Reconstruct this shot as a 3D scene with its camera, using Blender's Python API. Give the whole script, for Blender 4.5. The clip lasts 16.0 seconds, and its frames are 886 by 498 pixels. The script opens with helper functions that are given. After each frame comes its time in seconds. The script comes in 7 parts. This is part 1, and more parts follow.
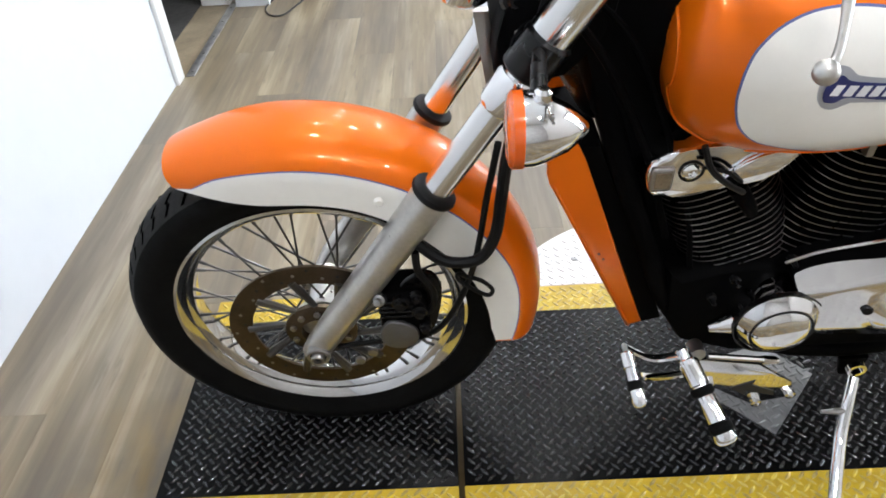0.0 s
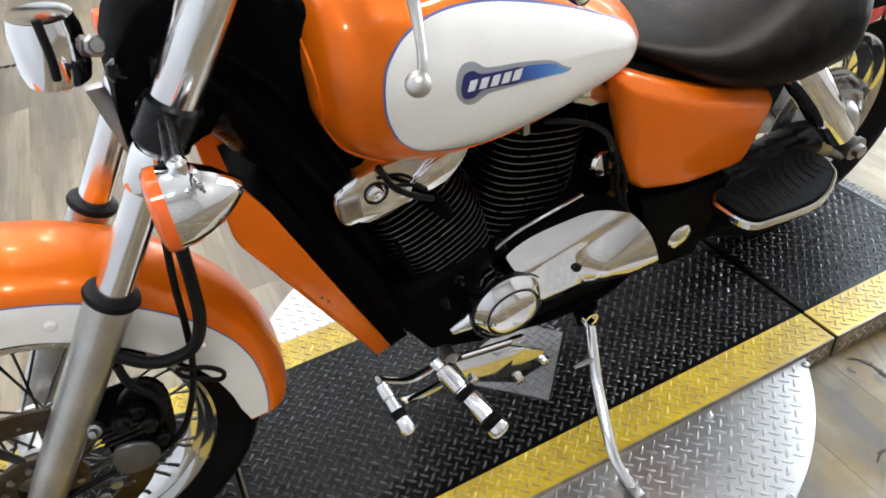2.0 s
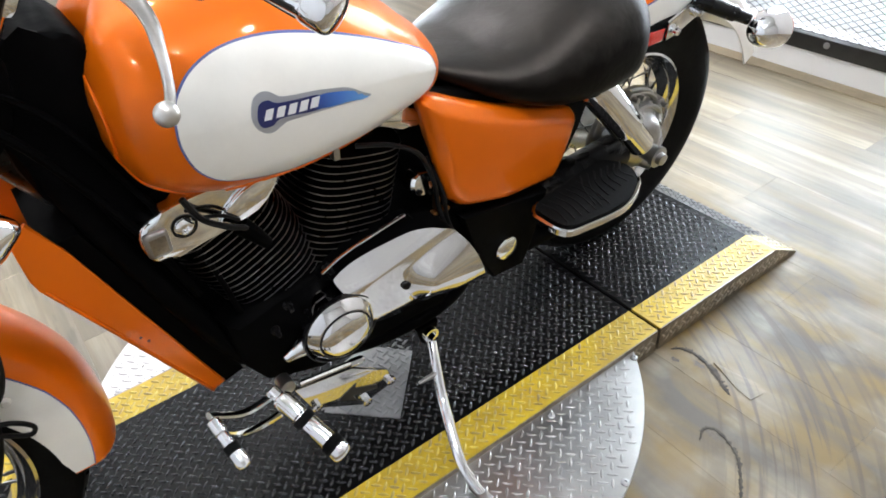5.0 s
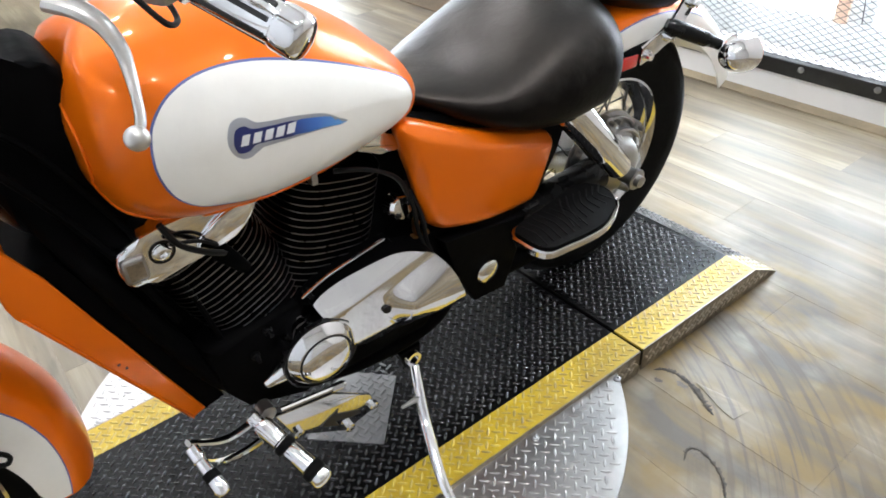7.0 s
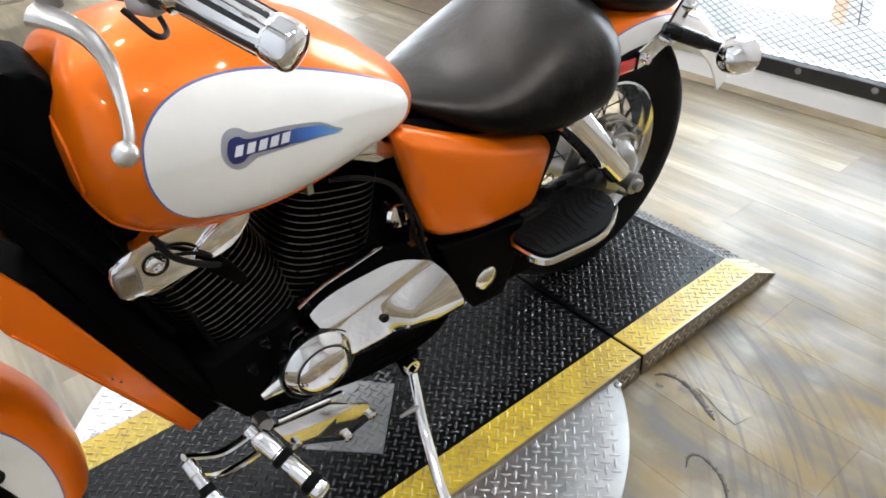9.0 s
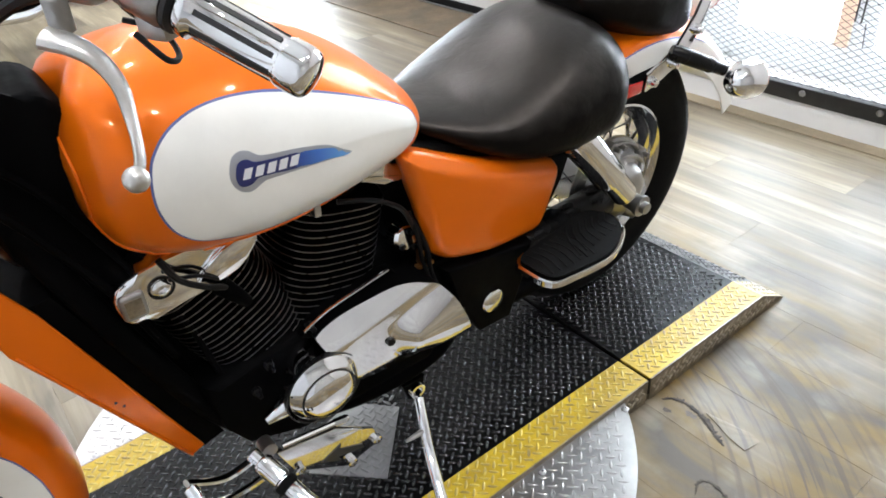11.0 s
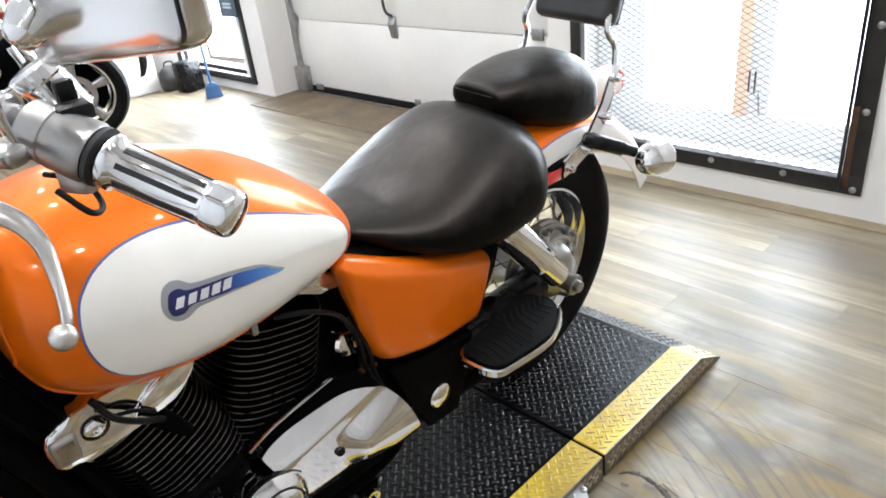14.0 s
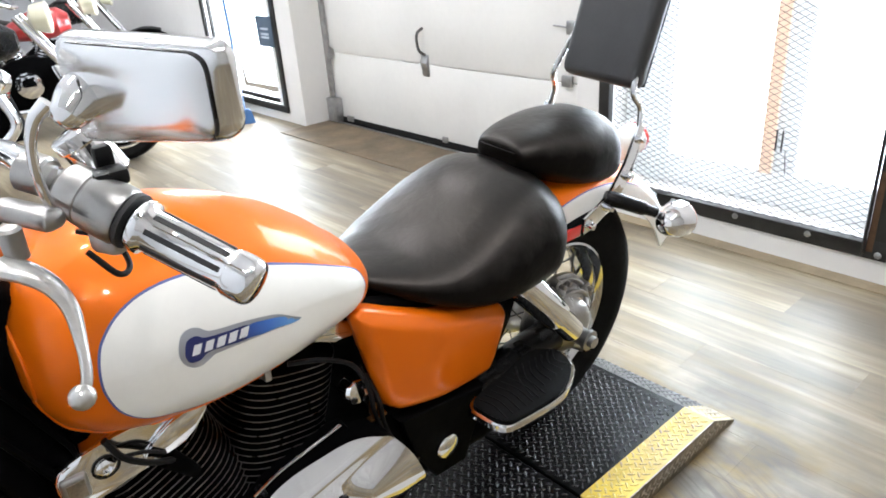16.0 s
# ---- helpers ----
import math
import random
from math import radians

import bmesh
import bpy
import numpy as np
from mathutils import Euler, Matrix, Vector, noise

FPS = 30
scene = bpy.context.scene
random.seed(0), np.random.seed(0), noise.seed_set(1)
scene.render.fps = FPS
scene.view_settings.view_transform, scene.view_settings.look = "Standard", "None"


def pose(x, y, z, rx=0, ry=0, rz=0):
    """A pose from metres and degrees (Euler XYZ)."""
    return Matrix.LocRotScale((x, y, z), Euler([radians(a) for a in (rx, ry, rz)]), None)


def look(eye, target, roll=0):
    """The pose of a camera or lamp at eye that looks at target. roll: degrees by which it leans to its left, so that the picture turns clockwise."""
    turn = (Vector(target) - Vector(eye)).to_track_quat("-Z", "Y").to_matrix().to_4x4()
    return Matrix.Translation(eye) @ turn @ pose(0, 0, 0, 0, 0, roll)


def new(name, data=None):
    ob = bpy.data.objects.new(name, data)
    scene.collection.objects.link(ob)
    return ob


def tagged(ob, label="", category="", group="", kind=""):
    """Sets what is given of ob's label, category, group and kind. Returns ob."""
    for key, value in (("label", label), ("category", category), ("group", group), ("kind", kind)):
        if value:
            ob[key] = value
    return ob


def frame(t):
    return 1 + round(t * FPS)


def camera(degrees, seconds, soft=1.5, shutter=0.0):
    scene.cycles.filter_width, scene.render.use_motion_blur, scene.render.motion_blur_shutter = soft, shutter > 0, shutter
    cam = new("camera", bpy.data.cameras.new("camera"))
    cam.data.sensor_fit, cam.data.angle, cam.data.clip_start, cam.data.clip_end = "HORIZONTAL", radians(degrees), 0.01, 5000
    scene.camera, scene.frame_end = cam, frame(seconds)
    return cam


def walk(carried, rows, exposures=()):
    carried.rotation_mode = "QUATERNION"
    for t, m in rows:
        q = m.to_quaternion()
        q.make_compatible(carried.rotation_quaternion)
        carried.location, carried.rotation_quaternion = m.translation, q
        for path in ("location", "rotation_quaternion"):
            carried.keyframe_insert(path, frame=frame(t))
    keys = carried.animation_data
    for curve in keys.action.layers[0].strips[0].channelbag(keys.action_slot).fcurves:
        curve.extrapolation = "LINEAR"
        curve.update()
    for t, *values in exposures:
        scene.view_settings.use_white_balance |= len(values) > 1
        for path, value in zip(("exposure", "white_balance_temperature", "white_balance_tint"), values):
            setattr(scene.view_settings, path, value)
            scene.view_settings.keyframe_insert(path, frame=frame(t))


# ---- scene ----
cam = camera(65.00, 16.0, soft=1.75)
PATH = [
    (0, 0.2413, -0.9529, 1.2552, 50.76, 2.97, -0.95),
    (0.5, 0.2455, -0.9526, 1.2566, 50.32, 3.42, -4.48),
    (1, 0.2667, -0.9331, 1.2464, 50.08, 3.52, -9.08),
    (1.5, 0.2998, -0.9099, 1.2415, 50.74, 5.27, -17.20),
    (2, 0.3453, -0.9172, 1.2389, 51.16, 5.68, -26.36),
    (2.5, 0.3767, -0.9428, 1.2497, 53.30, 6.05, -32.73),
    (3, 0.3816, -0.9744, 1.2496, 51.49, 4.21, -32.84),
    (3.5, 0.3975, -0.9729, 1.2312, 48.52, 3.12, -33.50),
    (4, 0.4065, -0.9812, 1.2401, 52.55, 3.03, -34.64),
    (4.5, 0.4081, -0.9844, 1.2401, 52.51, 3.21, -36.22),
    (7, 0.4147, -1.0064, 1.2387, 54.84, 3.43, -38.00),
    (7.5, 0.4225, -1.0038, 1.2428, 54.87, 3.80, -38.45),
    (8, 0.4242, -1.0004, 1.2418, 54.53, 3.85, -38.55),
    (8.5, 0.4247, -0.9970, 1.2382, 54.23, 3.98, -38.51),
    (9, 0.4250, -0.9938, 1.2393, 54.99, 3.76, -38.44),
    (11.5, 0.4248, -0.9771, 1.2407, 56.75, 3.46, -38.35),
    (12, 0.4330, -0.9794, 1.2455, 57.24, 3.82, -39.82),
    (12.5, 0.4389, -0.9898, 1.2501, 58.96, 4.27, -41.50),
    (13, 0.4502, -0.9964, 1.2566, 59.70, 5.22, -45.03),
    (13.5, 0.4520, -0.9923, 1.2694, 62.00, 5.44, -44.30),
    (14, 0.4349, -0.9848, 1.2741, 62.65, 5.94, -45.05),
    (14.5, 0.4349, -0.9824, 1.2983, 64.04, 6.12, -45.56),
    (15, 0.4528, -0.9889, 1.3062, 63.95, 4.72, -41.10),
    (15.5, 0.4584, -0.9876, 1.3014, 62.78, 2.89, -40.20),
    (16, 0.4450, -0.9893, 1.3160, 65.42, 3.69, -42.02),
]
walk(cam, [(t, pose(x, y, z, rx, ry, rz)) for t, x, y, z, rx, ry, rz in PATH])

# ---------------------------------------------------------------- light
world = bpy.data.worlds.new("sky")
scene.world = world
world.use_nodes = True
_n = world.node_tree.nodes
_sky = _n.new("ShaderNodeTexSky")
_sky.sky_type, _sky.sun_disc = "NISHITA", False
_sky.sun_elevation, _sky.sun_rotation = radians(48), radians(120)
world.node_tree.links.new(_sky.outputs[0], _n["Background"].inputs[0])
_n["Background"].inputs[1].default_value = 0.12


def area_lamp(name, m, sx, sy, watts, colour):
    la = bpy.data.lights.new(name, "AREA")
    la.shape, la.size, la.size_y, la.energy, la.color = "RECTANGLE", sx, sy, watts, colour
    ob = new(name, la)
    ob.matrix_world = m
    return ob


# daylight in the three openings of the street wall
area_lamp("window_daylight", look((3.34, 0.31, 1.3), (0.0, 0.31, 0.9)), 1.15, 2.2, 180, (0.77, 0.89, 1.0))
area_lamp("door_daylight", look((3.34, 4.65, 1.2), (0.0, 4.4, 0.8)), 1.0, 2.1, 190, (0.80, 0.90, 1.0))

# ---------------------------------------------------------------- materials
def rgb(c):
    return (*c, 1.0)


def mat(name, base, rough=0.5, metal=0.0, var=0.0, scale=8.0, bump=0.0, bscale=120.0, rvar=0.0, coat=0.0, dark=None, stretch=(1, 1, 1), rand=0.0, spec=None):
    """A surface: base colour broken up by large stains and fine grain, with uneven gloss and fine relief."""
    m = bpy.data.materials.new(name)
    m.use_nodes = True
    nt = m.node_tree
    N, L = nt.nodes, nt.links
    b = N["Principled BSDF"]
    b.inputs["Metallic"].default_value = metal
    b.inputs["Roughness"].default_value = rough
    b.inputs["Coat Weight"].default_value = coat
    b.inputs["Coat Roughness"].default_value = 0.04
    if spec is not None:
        b.inputs["Specular IOR Level"].default_value = spec
    b.inputs["Base Color"].default_value = rgb(base)
    tc = N.new("ShaderNodeTexCoord")
    mp = N.new("ShaderNodeMapping")
    mp.inputs["Scale"].default_value = stretch
    L.new(tc.outputs["Object"], mp.inputs[0])
    src = mp.outputs[0]
    if rand:
        oi = N.new("ShaderNodeObjectInfo")
        ad = N.new("ShaderNodeVectorMath")
        ad.operation = "ADD"
        sc = N.new("ShaderNodeMath")
        sc.operation = "MULTIPLY"
        sc.inputs[1].default_value = 37.0
        L.new(oi.outputs["Random"], sc.inputs[0])
        L.new(src, ad.inputs[0])
        L.new(sc.outputs[0], ad.inputs[1])
        src = ad.outputs[0]
    if var:
        n1 = N.new("ShaderNodeTexNoise")
        n1.inputs["Scale"].default_value = scale
        n1.inputs["Detail"].default_value = 6
        n2 = N.new("ShaderNodeTexNoise")
        n2.inputs["Scale"].default_value = scale * 11
        n2.inputs["Detail"].default_value = 4
        mx = N.new("ShaderNodeMix")
        mx.data_type = "RGBA"
        lo = dark or tuple(c * (1 - var) for c in base)
        mx.inputs[6].default_value = rgb(lo)
        mx.inputs[7].default_value = rgb(base)
        add = N.new("ShaderNodeMath")
        add.operation = "MULTIPLY_ADD"
        add.inputs[1].default_value = 0.35
        cr = N.new("ShaderNodeMapRange")
        cr.inputs[1].default_value, cr.inputs[2].default_value = 0.5, 0.85
        L.new(src, n1.inputs[0])
        L.new(src, n2.inputs[0])
        L.new(n2.outputs[0], add.inputs[0])
        L.new(n1.outputs[0], add.inputs[2])
        L.new(add.outputs[0], cr.inputs[0])
        L.new(cr.outputs[0], mx.inputs[0])
        out = mx.outputs[2]
        if rand:
            hs = N.new("ShaderNodeHueSaturation")
            mr = N.new("ShaderNodeMapRange")
            mr.inputs[3].default_value, mr.inputs[4].default_value = 1 - rand, 1 + rand
            L.new(oi.outputs["Random"], mr.inputs[0])
            L.new(mr.outputs[0], hs.inputs["Value"])
            L.new(out, hs.inputs["Color"])
            out = hs.outputs[0]
        L.new(out, b.inputs["Base Color"])
    if rvar:
        n3 = N.new("ShaderNodeTexNoise")
        n3.inputs["Scale"].default_value = scale * 2.3
        n3.inputs["Detail"].default_value = 5
        r = N.new("ShaderNodeMapRange")
        r.inputs[3].default_value, r.inputs[4].default_value = max(rough - rvar, 0.02), min(rough + rvar, 1)
        L.new(src, n3.inputs[0])
        L.new(n3.outputs[0], r.inputs[0])
        L.new(r.outputs[0], b.inputs["Roughness"])
    if bump:
        n4 = N.new("ShaderNodeTexNoise")
        n4.inputs["Scale"].default_value = bscale
        n4.inputs["Detail"].default_value = 3
        bp = N.new("ShaderNodeBump")
        bp.inputs["Strength"].default_value = bump
        bp.inputs["Distance"].default_value = 0.002
        L.new(src, n4.inputs[0])
        L.new(n4.outputs[0], bp.inputs["Height"])
        L.new(bp.outputs[0], b.inputs["Normal"])
    return m


def vinyl(name, colour):
    """Window sash vinyl; daylight let through it is added so the sash looks overexposed."""
    m = mat(name, colour, 0.45)
    N, L = m.node_tree.nodes, m.node_tree.links
    tl, mx = N.new("ShaderNodeBsdfTranslucent"), N.new("ShaderNodeMixShader")
    tl.inputs[0].default_value = rgb(colour)
    mx.inputs[0].default_value = 0.36
    L.new(N["Principled BSDF"].outputs[0], mx.inputs[1])
    L.new(tl.outputs[0], mx.inputs[2])
    L.new(mx.outputs[0], N["Material Output"].inputs[0])
    return m


ORANGE = mat("orange_pearl_paint", (0.81, 0.157, 0.003), 0.34, 0.18, 0.06, 2.0, 0.0, rvar=0.04, coat=0.36, spec=0.15)
CREAM = mat("cream_paint", (0.87, 0.855, 0.80), 0.30, 0.0, 0.05, 9, coat=0.8)
PIN = mat("blue_pinstripe", (0.09, 0.12, 0.32), 0.35, coat=0.5)
NAVY = mat("emblem_navy", (0.012, 0.02, 0.12), 0.3, coat=0.5)
SILVERP = mat("emblem_silver", (0.42, 0.44, 0.48), 0.35, 0.5, coat=0.3)
LETTER = mat("emblem_letters", (0.75, 0.76, 0.78), 0.35)
CHROME = mat("chrome", (0.86, 0.86, 0.87), 0.07, 1.0, 0.06, 6, rvar=0.05)
RIMC = mat("rim_chrome", (0.66, 0.65, 0.64), 0.07, 1.0, 0.15, 10, rvar=0.05)
STEEL = mat("brushed_steel", (0.40, 0.39, 0.375), 0.34, 1.0, 0.2, 14, 0.1, 200, rvar=0.12)
ALU = mat("fork_aluminium", (0.66, 0.645, 0.62), 0.33, 0.92, 0.22, 16, 0.10, 240, rvar=0.12)
SPOKE = mat("spoke_steel", (0.15, 0.145, 0.14), 0.30, 1.0, 0.2, 20)
PATCHM = mat("dull_steel_plate", (0.20, 0.20, 0.20), 0.5, 0.9, 0.25, 8, 0.1, 160, rvar=0.1)
DISC = mat("brake_disc_steel", (0.13, 0.10, 0.07), 0.38, 1.0, 0.35, 18, 0.1, 250, rvar=0.12)
BLACK = mat("black_enamel", (0.005, 0.005, 0.0055), 0.28, 0.0, 0.3, 12, rvar=0.12, spec=0.25)
BLACKM = mat("matt_black_metal", (0.0018, 0.0018, 0.0020), 0.6, 0.0, 0.3, 15, 0.1, 160, rvar=0.15, spec=0.03)
FINS = mat("cylinder_fin_edges", (0.30, 0.294, 0.282), 0.30, 1.0, 0.5, 30, rvar=0.1)
RUBBER = mat("tyre_rubber", (0.005, 0.005, 0.005), 0.72, 0.0, 0.35, 16, 0.25, 180, rvar=0.1, spec=0.10)
GRIPR = mat("grip_rubber", (0.022, 0.021, 0.021), 0.55, 0.0, 0.3, 30, 0.15, 220)
HOSE = mat("hose_rubber", (0.004, 0.004, 0.0045), 0.5, 0.0, 0.2, 20, spec=0.2)
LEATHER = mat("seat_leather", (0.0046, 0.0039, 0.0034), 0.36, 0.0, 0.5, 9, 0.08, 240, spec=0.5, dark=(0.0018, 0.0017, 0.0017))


def sheen_leather(m):
    """Sheen painted in by facing: upward faces glossy and slightly brown, sides dulled; with soft creases and grain."""
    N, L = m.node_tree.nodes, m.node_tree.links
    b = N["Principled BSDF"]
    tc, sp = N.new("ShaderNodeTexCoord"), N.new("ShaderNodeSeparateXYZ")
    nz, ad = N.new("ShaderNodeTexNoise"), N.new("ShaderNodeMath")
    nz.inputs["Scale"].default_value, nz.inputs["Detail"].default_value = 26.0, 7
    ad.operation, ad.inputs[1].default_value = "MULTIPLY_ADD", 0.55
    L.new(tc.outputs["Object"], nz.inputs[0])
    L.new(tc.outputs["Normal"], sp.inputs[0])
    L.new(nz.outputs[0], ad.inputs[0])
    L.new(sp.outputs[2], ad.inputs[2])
    # more gloss on upward faces than on sides, standing for the light's fall
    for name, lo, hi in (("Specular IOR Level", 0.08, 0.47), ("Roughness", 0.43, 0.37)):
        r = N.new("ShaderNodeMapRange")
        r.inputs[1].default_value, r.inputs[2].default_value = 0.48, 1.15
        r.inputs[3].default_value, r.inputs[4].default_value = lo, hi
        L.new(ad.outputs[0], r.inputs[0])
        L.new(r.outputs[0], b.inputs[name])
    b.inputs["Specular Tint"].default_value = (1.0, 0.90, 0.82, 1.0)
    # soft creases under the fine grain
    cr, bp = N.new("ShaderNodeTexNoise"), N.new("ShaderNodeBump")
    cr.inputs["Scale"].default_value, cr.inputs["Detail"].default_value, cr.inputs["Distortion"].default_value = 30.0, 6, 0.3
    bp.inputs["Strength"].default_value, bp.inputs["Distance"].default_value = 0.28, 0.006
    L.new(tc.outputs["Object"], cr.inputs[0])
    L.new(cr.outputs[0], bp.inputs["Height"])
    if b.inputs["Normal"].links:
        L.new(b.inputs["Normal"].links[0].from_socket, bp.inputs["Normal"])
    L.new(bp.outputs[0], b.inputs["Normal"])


sheen_leather(LEATHER)
# paler, evenly glossy copy of the seat leather: the upright pad's light painted in
PADLEATHER = mat("backrest_leather", (0.024, 0.024, 0.025), 0.42, 0.0, 0.3, 12, 0.06, 240, spec=0.6)
AMBER = mat("amber_lens", (0.85, 0.13, 0.01), 0.12, 0.0, 0.08, 40, coat=0.6)
REDL = mat("red_lens", (0.55, 0.015, 0.012), 0.15, 0.0, 0.08, 40, coat=0.6)
BRASS = mat("brass", (0.45, 0.22, 0.08), 0.35, 1.0, 0.3, 20)
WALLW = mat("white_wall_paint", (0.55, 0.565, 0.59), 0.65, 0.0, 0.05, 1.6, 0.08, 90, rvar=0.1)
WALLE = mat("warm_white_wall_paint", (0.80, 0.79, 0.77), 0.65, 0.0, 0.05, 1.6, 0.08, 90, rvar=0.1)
TRIMW = mat("white_trim_paint", (0.78, 0.78, 0.77), 0.4, 0.0, 0.06, 3, rvar=0.1)
CEILM = mat("ceiling_paint", (0.80, 0.795, 0.79), 0.8, 0.0, 0.06, 2, 0.05, 60)
WALLD = mat("unseen_wall_paint", (0.50, 0.492, 0.478), 0.6, 0.0, 0.2, 3, 0.1, 60)
SILLM = mat("worn_brown_sill", (0.19, 0.14, 0.085), 0.55, 0.0, 0.45, 5, 0.2, 90, rvar=0.1)
# lighter copy of the edge metal: highlights of the side lugs painted in
SIDEL = mat("lit_edge_lugs", (0.62, 0.55, 0.45), 0.30, 0.9, 0.4, 60, rvar=0.1)
# worn edge metal, browned to stand for a dark reflection too
SIDEP = mat("worn_plate_edge", (0.34, 0.29, 0.22), 0.42, 0.85, 0.5, 30, 0.5, 70, rvar=0.15)
# orange paled in its colour to stand for the daylight washing it out
ORPOST = vinyl("pale_orange_vinyl", (0.95, 0.75, 0.62))
VINW = vinyl("white_vinyl", (0.9, 0.9, 0.9))
SATIN = mat("satin_silver", (0.82, 0.82, 0.82), 0.17, 1.0, 0.05, 8, rvar=0.05)
PALETREAD = mat("pale_tread_rubber", (0.030, 0.030, 0.030), 0.8, 0.0, 0.4, 20, 0.3, 160, spec=0.1)
GROOVE = mat("tread_groove", (0.0015, 0.0015, 0.0015), 0.9, spec=0.0)
BASEB = mat("tan_base_strip", (0.36, 0.29, 0.19), 0.6, 0.0, 0.3, 5)
GDOOR = mat("garage_door_enamel", (0.80, 0.79, 0.76), 0.45, 0.0, 0.06, 2.5, 0.08, 70, rvar=0.1)
GALV = mat("galvanised_steel", (0.45, 0.45, 0.45), 0.42, 0.9, 0.3, 20, rvar=0.12)
FRAMEB = mat("black_painted_steel", (0.030, 0.029, 0.028), 0.5, 0.2, 0.4, 14, 0.15, 120, rvar=0.12)
RUST = mat("rust_stain", (0.12, 0.06, 0.03), 0.75, 0.1, 0.5, 25, 0.2, 90)
PLATE = mat("silver_tread_plate", (0.50, 0.49, 0.475), 0.33, 1.0, 0.2, 6, 0.08, 160, rvar=0.12)
PLATEB = mat("black_painted_tread_plate", (0.0024, 0.0024, 0.0026), 0.30, 0.0, 0.3, 7, 0.10, 200, rvar=0.04, spec=0.10)
# ramp slope's black, scuffed and also paled to stand for the window's reflection
SLOPEB = mat("scuffed_lit_black_tread_plate", (0.085, 0.084, 0.082), 0.36, 0.35, 0.5, 22, 0.12, 200, rvar=0.08, dark=(0.03, 0.03, 0.03))
SLOPEY = mat("scuffed_yellow_tread_plate", (0.56, 0.47, 0.26), 0.42, 0.1, 0.6, 26, 0.12, 200, rvar=0.1, dark=(0.40, 0.36, 0.28))
PLATEY = mat("yellow_painted_tread_plate", (0.61, 0.42, 0.016), 0.40, 0.0, 0.5, 9, 0.12, 200, rvar=0.14, dark=(0.38, 0.25, 0.02))
LUGB = mat("worn_black_lugs", (0.014, 0.014, 0.0145), 0.25, 0.0, 0.2, 140, rvar=0.03, spec=0.56)
LUGY = mat("worn_yellow_lugs", (0.66, 0.50, 0.07), 0.38, 0.1, 0.5, 30, rvar=0.12, dark=(0.30, 0.22, 0.08))
CRACKM = mat("worn_floor_edge", (0.075, 0.060, 0.044), 0.8, 0.0, 0.6, 40)
SCUFF = mat("scuffed_adhesive", (0.150, 0.118, 0.078), 0.55, 0.0, 0.6, 24, 0.2, 120)
MATM = mat("worn_concrete_sill", (0.30, 0.24, 0.16), 0.6, 0.0, 0.4, 6, 0.2, 90)
BLUEP = mat("blue_plastic", (0.06, 0.17, 0.40), 0.4, 0.0, 0.15, 10)
CORD = mat("black_cord", (0.02, 0.02, 0.02), 0.55)
DARKG = mat("dark_grey_carpet", (0.06, 0.058, 0.055), 0.9, 0.0, 0.4, 30, 0.3, 200)
SIGNB = mat("slate_sign", (0.08, 0.12, 0.17), 0.5, 0.0, 0.15, 10)
SIGNW = mat("sign_print", (0.55, 0.6, 0.66), 0.5)
REDP = mat("red_paint", (0.35, 0.02, 0.02), 0.3, coat=0.8)
CREAMF = mat("cream_headlight_paint", (0.6, 0.57, 0.42), 0.3, coat=0.8)


